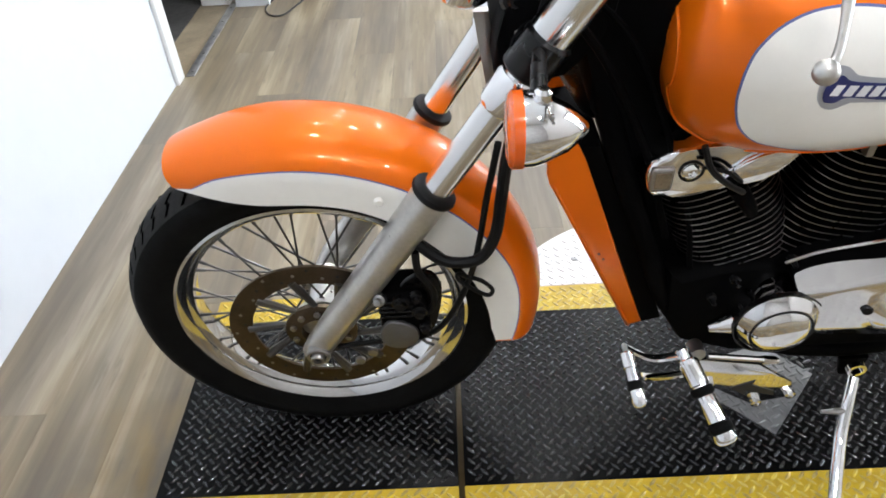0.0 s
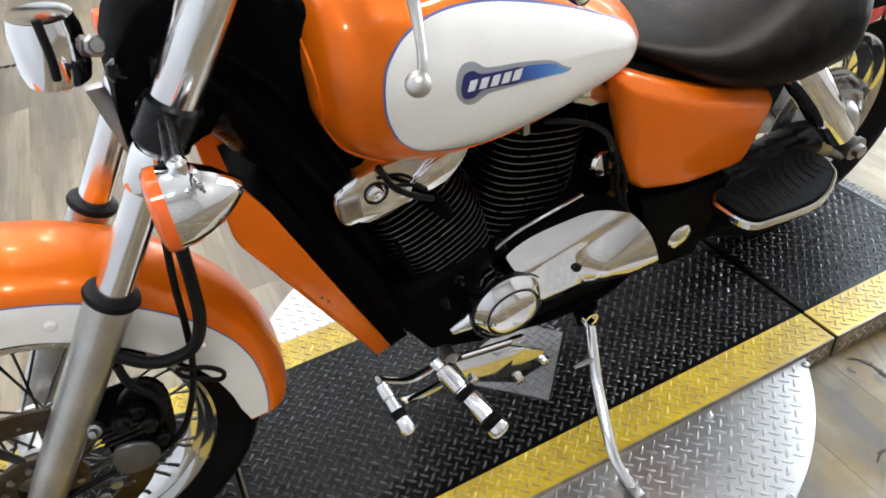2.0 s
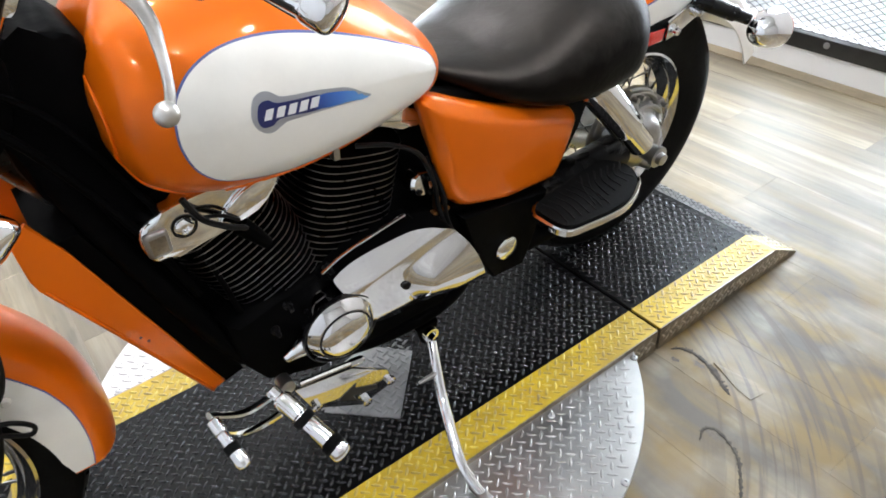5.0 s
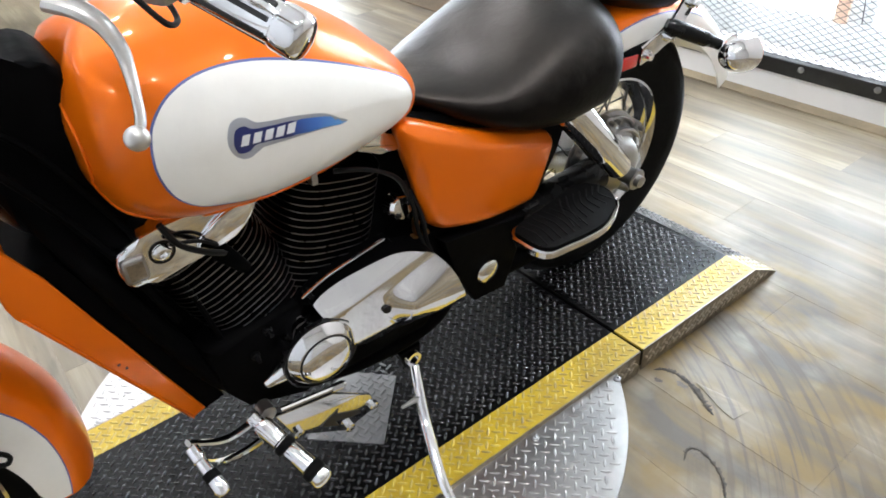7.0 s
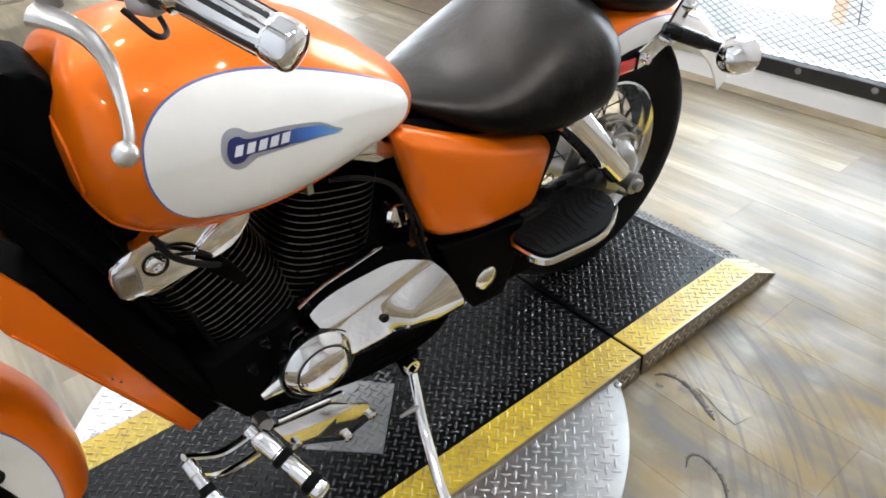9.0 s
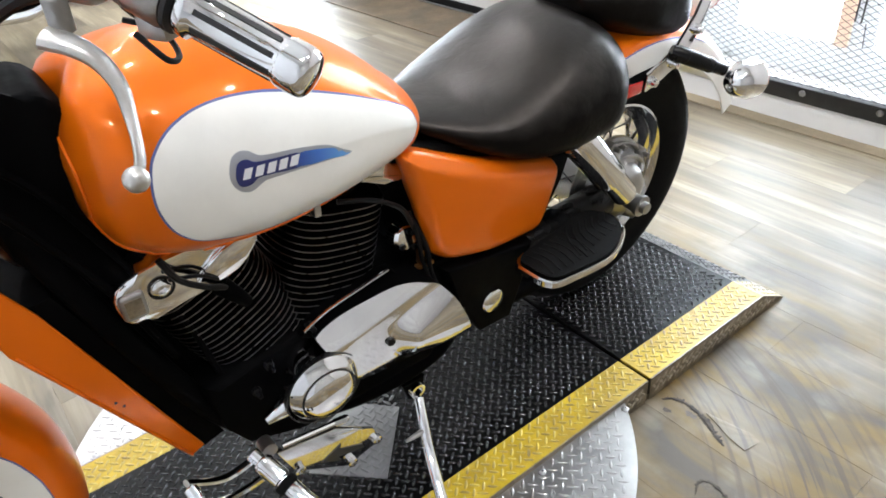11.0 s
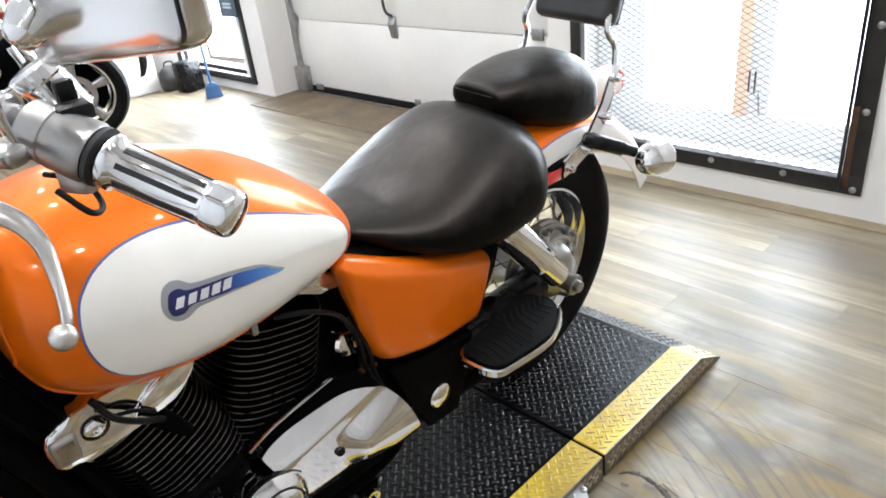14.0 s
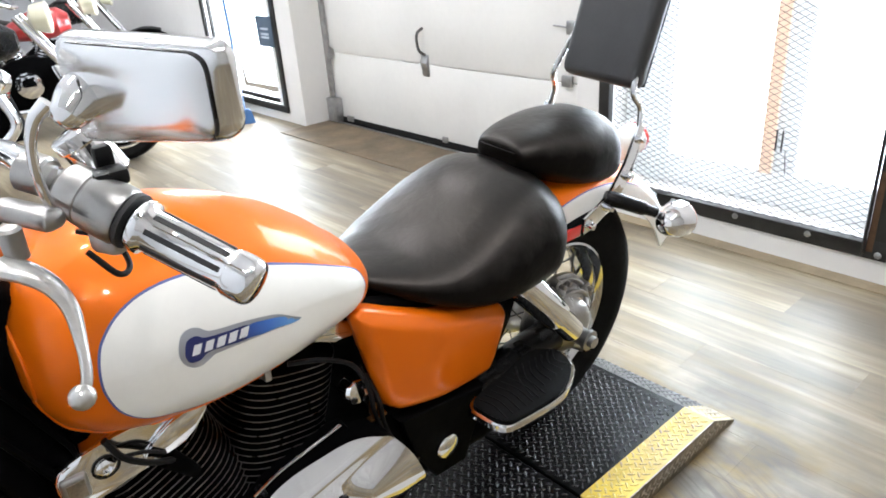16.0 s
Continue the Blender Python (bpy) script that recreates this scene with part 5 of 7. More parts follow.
rod(bm, (0.648, -0.152, 0.318), (0.772, -0.150, 0.293), 0.0055, n=10)
rod(bm, (0.745, -0.150, 0.298), (0.768, -0.150, 0.2935), 0.0078, n=6)
part("shift_rod", bm, CHROME, bike, "chrome shift linkage rod")
bm = BM()
turned(bm, (0.625, -0.138, 0.335), (0, -1, 0.1), ((0, 0.013), (0.025, 0.013), (0.027, 0.008)), 14)
part("linkage_joint", bm, STEEL, bike)

PUSHED["on"] = False
# side stand: ring head, curved leg and foot on the turntable disc
lean = Matrix.Rotation(radians(-5.59), 3, "X")
foot = lean @ Vector((0.874, -0.376, DISCZ + 0.010 - PT))
ring = Vector((0.945, -0.115, 0.207))
bm = BM()
hose(bm, (ring + Vector((-0.002, -0.008, -0.014)), Vector((0.926, -0.160, 0.166)), Vector((0.909, -0.200, 0.131)), Vector((0.890, -0.250, 0.105)), Vector((0.874, -0.296, 0.082)), Vector((0.868, -0.320, 0.069)), Vector((0.868, -0.338, 0.058)), foot), lambda t: 0.0095 + 0.0018 * math.sin(math.pi * t), 14, flat=0.75)
stand = part("side_stand", bm, CHROME, bike, "polished chrome side stand with a ring head")
bm = BM()
lathe_y(bm, tuple(ring), [(0.0165, -0.005), (0.0165, 0.005), (0.0105, 0.005), (0.0105, -0.005)], 28)
part("stand_ring", bm, CHROME, stand)
bm = BM()
box(bm, (-0.012, -0.030, -0.006), (0.012, 0.022, 0.006), 0.005, 2, Matrix.Translation(foot + Vector((0, 0.006, 0.0))) @ lean.to_4x4())
part("stand_foot", bm, STEEL, stand)
bm = BM()
rod(bm, (0.922, -0.170, 0.158), (0.878, -0.168, 0.156), 0.007, 0.003, 10)
part("stand_tang", bm, STEEL, stand)
bm = BM()
slab(bm, ((0.93, 0.20), (0.985, 0.20), (0.98, 0.15), (0.945, 0.15)), -0.088, -0.075, 0.004)
part("stand_bracket", bm, BLACKM, bike)
PUSHED["on"] = True

# passenger footboard
BOARD = ((1.157, -0.150), (1.26, -0.134), (1.363, -0.118), (1.398, -0.140), (1.409, -0.176), (1.383, -0.220), (1.306, -0.254), (1.203, -0.250), (1.160, -0.238), (1.146, -0.190))
o = outline2(BOARD, 5)
for nm, z0, z1, s, ma, lb in (("board_frame", 0.433, 0.453, 1.0, CHROME, "chrome footboard frame"), ("board_pad", 0.4532, 0.458, 0.92, RUBBER, "black ribbed rubber pad")):
    bm = BM()
    rings(bm, [[(1.272 + (x - 1.272) * q, -0.190 + (y + 0.190) * q, z) for x, y in o] for z, q in ((z0, s * 0.94), (z0 + 0.005, s), (z1 - 0.003, s), (z1, s * 0.975))])
    fb = part(nm, bm, ma, bike, lb)
for i in range(7):
    bm = BM()
    x = 1.185 + i * 0.017
    hose(bm, ((x - 0.012, -0.160 + 0.002 * i, 0.4582), (x - 0.004, -0.190, 0.4582), (x - 0.010, -0.228 - 0.001 * i, 0.4582)), 0.0018, 6, 4)
    part("pad_rib", bm, HOSE, fb)
    bm = BM()
    hose(bm, ((x + 0.110, -0.140 - 0.002 * i, 0.4582), (x + 0.085, -0.175, 0.4582), (x + 0.068 + 0.004 * i, -0.222 + 0.003 * i, 0.4582)), 0.0018, 6, 4)
    part("pad_rib", bm, HOSE, fb)
bm = BM()
rod(bm, (1.22, -0.11, 0.41), (1.24, -0.19, 0.421), 0.012, 0.010)
part("board_bracket", bm, STEEL, bike)

# rear suspension and drive
for sg in (-1, 1):
    T, Bt = Vector((1.335, sg * 0.140, 0.612)), Vector((1.500, sg * 0.140, 0.432))
    bm = BM()
    turned(bm, T, Bt - T, ((-0.075, 0.018), (-0.07, 0.030), (-0.06, 0.034), (0.105, 0.034), (0.110, 0.029), (0.195, 0.028), (0.200, 0.024), (0.215, 0.018)), 28)
    sh = part("rear_shock", bm, CHROME, bike, "chrome covered rear shock absorber")
    bm = BM()
    turned(bm, (1.520, sg * 0.118, 0.420), (0, sg, 0), ((0, 0.020), (0.030, 0.020), (0.031, 0.024), (0.040, 0.024), (0.041, 0.014), (0.052, 0.013), (0.053, 0.008)), 20)
    part("shock_bolt", bm, STEEL, sh)
    bm = BM()
    turned(bm, (1.520, sg * 0.150, 0.420), (0, sg, 0), ((0, 0.0235), (0.006, 0.0235)), 20)
    part("shock_bush", bm, RUBBER, sh)
PUSHED["on"] = False
HY = RW[1] - 0.044
bm = BM()
turned(bm, (RW[0], HY, RW[2] + 0.010), (0, -1, 0), ((0, 0.116), (0.006, 0.120), (0.016, 0.119), (0.020, 0.112), (0.024, 0.098), (0.034, 0.092), (0.050, 0.084), (0.056, 0.072), (0.070, 0.066), (0.082, 0.056), (0.088, 0.040), (0.090, 0.015)), 48)
drive = part("final_drive", bm, STEEL, bike, "cast aluminium final drive housing")
bm = BM()
lathe_y(bm, (RW[0], HY - 0.046, RW[2] + 0.010), [(0.088, -0.006), (0.088, 0.006), (0.080, 0.006), (0.080, -0.006)], 40)
part("drive_collar", bm, STEEL, drive)
for a in range(7):
    t = a * 0.9 + 0.5
    bm = BM()
    turned(bm, (RW[0] + 0.100 * math.cos(t), HY - 0.020, RW[2] + 0.010 + 0.100 * math.sin(t)), (0, -1, 0), ((0, 0.010), (0.014, 0.009), (0.015, 0.0065), (0.022, 0.006)), 8)
    part("drive_bolt", bm, STEEL, drive)
for t in (0.9, 1.5, 2.2, 2.9):
    bm = BM()
    rod(bm, (RW[0] + 0.050 * math.cos(t), HY - 0.078, RW[2] + 0.010 + 0.050 * math.sin(t)), (RW[0] + 0.094 * math.cos(t), HY - 0.030, RW[2] + 0.010 + 0.094 * math.sin(t)), 0.004, n=8)
    part("drive_rib", bm, STEEL, drive)
for rr_, dy, wr in ((0.109, 0.026, 0.0055), (0.088, 0.054, 0.0050)):
    bm = BM()
    hose(bm, [(RW[0] + rr_ * math.cos(0.25 + 0.24 * k), HY - dy, RW[2] + 0.010 + rr_ * math.sin(0.25 + 0.24 * k)) for k in range(11)], wr, 8, 3)
    part("drive_arch", bm, STEEL, drive, "cast arch rib")
for t in (0.55, 1.75):
    bm = BM()
    p = Vector((RW[0] + 0.112 * math.cos(t), HY - 0.026, RW[2] + 0.010 + 0.112 * math.sin(t)))
    turned(bm, p + Vector((0, 0.012, 0)), (0, -1, 0), ((0, 0.014), (0.022, 0.013), (0.024, 0.010), (0.024, 0.0065), (0.040, 0.006), (0.041, 0.003)), 14)
    rod(bm, p, (RW[0] + 0.060 * math.cos(t), HY - 0.066, RW[2] + 0.010 + 0.060 * math.sin(t)), 0.009, 0.012, 10)
    part("drive_lug", bm, STEEL, drive, "cast bolt lug with a stud")
bm = BM()
rod(bm, (1.27, RW[1] - 0.105, 0.345), (RW[0] - 0.07, RW[1] - 0.100, 0.350), 0.034, 0.042, 20)
part("drive_shaft_tube", bm, BLACK, bike)
bm = BM()
turned(bm, (RW[0] + 0.010, HY - 0.07, RW[2] - 0.035), (0.5, -0.8, -0.2), ((0, 0.022), (0.03, 0.020), (0.032, 0.012)), 14)
part("drain_boss", bm, STEEL, drive)
bm = BM()
turned(bm, (RW[0], RW[1] + 0.055, RW[2]), (0, 1, 0), ((-0.11, 0.05), (-0.05, 0.055), (0.0, 0.09), (0.02, 0.09), (0.03, 0.04)), 32)
part("rear_hub", bm, ALU, bike)
PUSHED["on"] = True
FC = (1.535, 0.338)             # the fender's centre


# rear fender
def rear_point(th, u, lift=0.0):
    a, sg = abs(u), -1 if u < 0 else 1
    top, low, w = 0.412 + 0.045 * max(0, math.sin(th)), 0.350 + 0.018 * max(0, math.sin(th)), 0.106
    if a < 0.6:
        k = a / 0.6 * math.pi / 2
        y, r = w * math.sin(k), top - 0.045 * (1 - math.cos(k))
    else:
        k = (a - 0.6) / 0.4
        y, r = w + 0.002 * k, (top - 0.045) + (low - (top - 0.045)) * k
    n = math.cos(min(a / 0.6, 1) * math.pi / 2)
    return Vector((FC[0] + (r + lift * n) * math.cos(th), sg * (y + lift * (1 - n)), FC[1] + (r + lift * n) * math.sin(th)))


RT0, RT1 = 0.52, 2.15
bm = BM()
rings(bm, [[rear_point(RT0 + (RT1 - RT0) * i / 40, -1 + j / 13) for j in range(27)] + [rear_point(RT0 + (RT1 - RT0) * i / 40, 1 - j / 13, -0.004) for j in range(27)] for i in range(41)])
rf = part("rear_fender", bm, CREAM, bike, "orange rear fender with cream sides and tail", angle=50)
bm = BM()
rings(bm, [[rear_point(0.95 + (RT1 - 0.96) * i / 30, (-0.50 + j / 20) * min(1, 0.3 + i / 6), 0.0014) for j in range(21)] for i in range(31)], False, False)
part("fender_crown", bm, ORANGE, rf, "orange painted crown of the rear fender")
for sg in (-1, 1):
    bm = BM()
    rings(bm, [[rear_point(0.95 + (RT1 - 0.96) * i / 30, sg * (0.50 + 0.02 * j) * min(1, 0.3 + i / 6), 0.0018) for j in range(2)] for i in range(31)], False, False)
    part("pinstripe", bm, PIN, rf)

# backrest and its bars
for sg in (-1, 1):
    bm = BM()
    slab(bm, ((1.500, 0.676), (1.53, 0.682), (1.600, 0.712), (1.650, 0.775), (1.672, 0.872), (1.648, 0.872), (1.620, 0.800), (1.575, 0.742), (1.50, 0.712)), sg * 0.118, sg * 0.124, 0.0015)
    br = part("backrest_bracket", bm, CHROME, bike, "chrome backrest bracket plate")
    for px, pz in ((1.515, 0.694), (1.575, 0.716), (1.632, 0.770), (1.658, 0.845)):
        bm = BM()
        turned(bm, (px, sg * 0.124, pz), (0, sg, 0), ((0, 0.011), (0.004, 0.011), (0.0045, 0.008), (0.012, 0.0075), (0.013, 0.004)), 12)
        part("bracket_bolt", bm, CHROME, br)
    bm = BM()
    hose(bm, ((1.660, sg * 0.118, 0.862), (1.664, sg * 0.112, 0.905), (1.645, sg * 0.102, 0.945), (1.690, sg * 0.09, 1.02), (1.72, sg * 0.06, 1.08)), 0.0065, 10)
    part("backrest_bar", bm, CHROME, bike, "bent chrome backrest bar")
bm = BM()
m = Matrix.Translation((1.692, -0.006, 1.040)) @ Matrix.Rotation(radians(17), 4, "Y")
box(bm, (-0.026, -0.102, -0.105), (0.022, 0.090, 0.125), 0.020, 4, m)
part("backrest_pad", bm, PADLEATHER, bike, "black leather backrest pad")
bm = BM()
box(bm, (0.022, -0.094, -0.098), (0.030, 0.082, 0.118), 0.003, 2, m)
part("backrest_back", bm, BLACK, bike)
# rear lamps
for sg in (-1, 1):
    bm = BM()
    turned(bm, (1.565, sg * 0.12, 0.742), (0.62, sg * 0.62, -0.28), ((0, 0.012), (0.015, 0.016), (0.085, 0.015), (0.09, 0.012), (0.115, 0.011)), 18)
    rs = part("rear_signal_arm", bm, BLACK, bike, "black rubber covered signal arm")
    c = Vector((1.668, sg * 0.226, 0.690))
    bm = BM()
    turned(bm, c + Vector((-0.046, 0, 0.004)), (1, 0, -0.05), [(0.066 * k / 16, 0.001 + 0.038 * math.sqrt(1 - (1 - k / 16) ** 2)) for k in range(17)], 48)
    part("signal_shell", bm, CHROME, rs, "chrome bullet signal shell")
    bm = BM()
    turned(bm, c + Vector((0.020, 0, 0)), (1, 0, -0.05), [(0.021 * math.sin(k * math.pi / 20), 0.0015 + 0.037 * math.cos(k * math.pi / 20)) for k in range(11)], 40)
    part("signal_lens", bm, AMBER, rs)
    bm = BM()
    box(bm, (1.440, sg * 0.112, 0.676), (1.494, sg * 0.122, 0.702), 0.003)
    part("red_reflector", bm, REDL, bike, "red side reflector")
bm = BM()
turned(bm, (1.785, 0, 0.765), (0.9, 0, 0.12), ((-0.05, 0.018), (-0.02, 0.032), (0.03, 0.037), (0.05, 0.037)), 32)
tl = part("tail_light", bm, CREAM, bike, "round cream tail light with red lens")
bm = BM()
turned(bm, (1.785, 0, 0.765), (0.9, 0, 0.12), ((0.048, 0.038), (0.060, 0.036), (0.072, 0.022), (0.076, 0.003)), 32)
part("tail_lens", bm, REDL, tl)
bm = BM()
box(bm, (1.905, -0.02, 0.56), (1.955, 0.09, 0.60), 0.008, 2)
part("plate_lamp", bm, BLACK, bike)

# front end: signals, hoses, caliper
for sg in (-1, 1):
    c = Vector((0.318, sg * 0.205, 0.829))
    bm = BM()
    turned(bm, c, (1, 0, -0.02), ((0.0, 0.0425), (0.012, 0.042), (0.030, 0.037), (0.050, 0.027), (0.064, 0.015), (0.072, 0.007), (0.074, 0.002)), 32)
    fs = part("front_signal", bm, CHROME, bike, "chrome bullet front signal")
    bm = BM()
    turned(bm, c + Vector((-0.018, 0, 0)), (1, 0, -0.02), ((0, 0.004), (0.001, 0.030), (0.003, 0.039), (0.007, 0.0435), (0.018, 0.0435)), 40)
    part("signal_lens", bm, AMBER, fs, "amber lens")
    bm = BM()
    turned(bm, c + Vector((0.02, -sg * 0.02, 0.03)), (0.1, -sg * 1, 0.25), ((-0.01, 0.009), (0.0, 0.010), (0.05, 0.009), (0.085, 0.009)), 16)
    part("signal_stem", bm, BLACK, fs)
    bm = BM()
    turned(bm, c + Vector((0.022, 0, 0.036)), (0, 0, 1), ((0, 0.010), (0.010, 0.010), (0.014, 0.006)), 12)
    part("stem_nut", bm, CHROME, fs)
bm = BM()
box(bm, (0.112, -0.124, 0.352), (0.192, -0.052, 0.470), 0.018, 3)
cal = part("brake_caliper", bm, BLACKM, bike, "black brake caliper")
bm = BM()
slab(bm, outline2(((0.118, 0.360), (0.150, 0.352), (0.172, 0.372), (0.168, 0.402), (0.132, 0.420), (0.112, 0.395)), 4), -0.132, -0.122, 0.004)
part("caliper_cover", bm, PATCHM, cal, "worn grey caliper cover")
for px, pz, r in ((0.178, 0.440, 0.013), (0.185, 0.40, 0.010), (0.150, 0.462, 0.014), (0.175, 0.475, 0.009)):
    bm = BM()
    turned(bm, (px, -0.122, pz), (0, -1, 0), ((0, r), (0.008, r), (0.010, r * 0.7), (0.016, r * 0.6)), 12)
    part("caliper_bolt", bm, BLACK, cal)
for k in range(4):
    bm = BM()
    box(bm, (0.114, -0.1275, 0.425 + 0.011 * k), (0.168, -0.1215, 0.430 + 0.011 * k), 0.0015, 1)
    part("caliper_rib", bm, BLACK, cal)
bm = BM()
slab(bm, outline2(((0.150, 0.470), (0.190, 0.500), (0.214, 0.470), (0.206, 0.400), (0.188, 0.352), (0.170, 0.360), (0.186, 0.420), (0.182, 0.455)), 3), -0.104, -0.092, 0.003)
part("caliper_bracket", bm, BLACK, cal, "black caliper bracket")
bm = BM()
turned(bm, (0.120, -0.120, 0.466), (-0.3, -1, 0.5), ((0, 0.010), (0.010, 0.010), (0.012, 0.006), (0.020, 0.006), (0.021, 0.003)), 10)
part("bleed_nipple", bm, STEEL, cal)
for px, pz in ((0.060, 0.268), (0.085, 0.290)):
    bm = BM()
    turned(bm, (px, -0.086, pz), (0, -1, 0), ((0, 0.009), (0.006, 0.009), (0.007, 0.005)), 10)
    part("caliper_pin", bm, STEEL, cal)
bm = BM()
box(bm, (0.160, -0.088, 0.548), (0.200, -0.070, 0.592), 0.008, 2)
part("hose_clamp", bm, BLACKM, bike)
for pts, r, nm in ((((0.185, -0.115, 0.575), (0.215, -0.125, 0.553), (0.245, -0.128, 0.545), (0.276, -0.130, 0.556), (0.296, -0.130, 0.600), (0.304, -0.125, 0.66), (0.312, -0.120, 0.73), (0.335, -0.10, 0.83), (0.36, -0.08, 0.92)), 0.0085, "brake_hose"),
                   (((0.180, -0.115, 0.560), (0.182, -0.118, 0.52), (0.200, -0.118, 0.48), (0.200, -0.115, 0.44), (0.185, -0.11, 0.41)), 0.006, "brake_hose"),
                   (((0.300, -0.12, 0.75), (0.285, -0.12, 0.66), (0.275, -0.115, 0.58), (0.262, -0.11, 0.505), (0.235, -0.105, 0.42), (0.190, -0.105, 0.355), (0.10, -0.10, 0.335), (0.03, -0.10, 0.325)), 0.0048, "speed_cable")):
    bm = BM()
    hose(bm, pts, r, 10)
    part(nm, bm, HOSE, bike, "black rubber hose")
bm = BM()
hose(bm, ((0.248, -0.112, 0.500), (0.275, -0.114, 0.490), (0.293, -0.114, 0.468), (0.286, -0.114, 0.455), (0.262, -0.112, 0.470), (0.243, -0.112, 0.490), (0.240, -0.112, 0.503), (0.250, -0.112, 0.503)), 0.0035, 8)
part("cable_clip", bm, HOSE, bike, "black wire cable clip")
bm = BM()
turned(bm, (0.262, -0.045, 0.902), (0.12, 0, 1), ((0.0, 0.006), (0.002, 0.024), (0.008, 0.031), (0.020, 0.034), (0.060, 0.034), (0.075, 0.030)), 32)
horn = part("horn", bm, CHROME, bike, "small chrome horn cup below the headlight")
bm = BM()
hose(bm, ((0.270, -0.082, 0.985), (0.268, -0.084, 0.95), (0.264, -0.081, 0.925)), 0.0045, 8)
part("horn_lead", bm, HOSE, horn)
for hx, hy, hz, hr in ((0.318, -0.055, 0.905, 0.014), (0.330, -0.062, 0.870, 0.012), (0.350, -0.070, 0.885, 0.010), (0.305, -0.050, 0.935, 0.012)):
    bm = BM()
    turned(bm, (hx, hy, hz), (0.3, -1, 0.4), ((0, hr), (0.012, hr), (0.014, hr * 0.7), (0.020, hr * 0.6)), 8)
    part("harness_fitting", bm, STEEL if hr < 0.0125 else BLACK, bike)
bm = BM()
slab(bm, ((0.276, 0.87), (0.296, 0.87), (0.312, 0.75), (0.294, 0.75)), -0.008, 0.008, 0.001)
part("horn_bracket", bm, STEEL, bike, "flat steel bracket")
bm = BM()
turned(bm, (0.275, 0.0, 1.085), (-1, 0, 0.05), ((-0.09, 0.02), (-0.07, 0.07), (-0.02, 0.094), (0.05, 0.098), (0.055, 0.102), (0.065, 0.102), (0.07, 0.095)), 40)
hl = part("headlight", bm, CHROME, bike, "chrome headlight shell")
bm = BM()
turned(bm, (0.203, 0, 1.089), (-1, 0, 0.05), ((0, 0.094), (0.01, 0.08), (0.016, 0.04), (0.018, 0.003)), 40)
part("headlight_lens", bm, GLASS, hl)
bm = BM()
slab(bm, outline2(((0.300, 0.80), (0.36, 0.80), (0.43, 0.86), (0.44, 0.95), (0.36, 0.97), (0.31, 0.90)), 3), -0.075, 0.075, 0.010)
part("harness_cover", bm, BLACKM, bike, "black wiring and bracket cluster behind the headlight")
for k, pts in enumerate((((0.36, -0.09, 0.93), (0.43, -0.095, 0.84), (0.50, -0.10, 0.70), (0.55, -0.10, 0.55)), ((0.37, -0.07, 0.95), (0.46, -0.075, 0.86), (0.52, -0.085, 0.74), (0.575, -0.09, 0.60), (0.60, -0.10, 0.48)), ((0.34, 0.05, 0.95), (0.42, 0.0, 0.87), (0.48, -0.06, 0.78)))):
    bm = BM()
    hose(bm, pts, 0.006 - 0.001 * k, 8)
    part("control_cable", bm, BLACKM, bike, "black control cable")

# handlebar, controls and mirrors
bm = BM()
box(bm, (-0.032, -0.125, -0.018), (0.032, 0.125, 0.018), 0.012, 2, Matrix.Translation(on_fork(0.815, 0)) @ RAKE.to_track_quat("Z", "Y").to_matrix().to_4x4() @ Matrix.Rotation(radians(90), 4, "Z"))
part("top_yoke", bm, CHROME, bike, "chrome top yoke")
bm = BM()
hose(bm, [(x, y * sg, z) for sg, row in ((-1, 1), (1, -1)) for x, y, z in ((0.577, 0.282, 1.101), (0.559, 0.235, 1.113), (0.547, 0.165, 1.114), (0.524, 0.105, 1.103), (0.485, 0.065, 1.088), (0.464, 0.030, 1.080))[::row]], 0.0125, 14)
part("handlebar", bm, CHROME, bike, "polished chrome pullback handlebar")
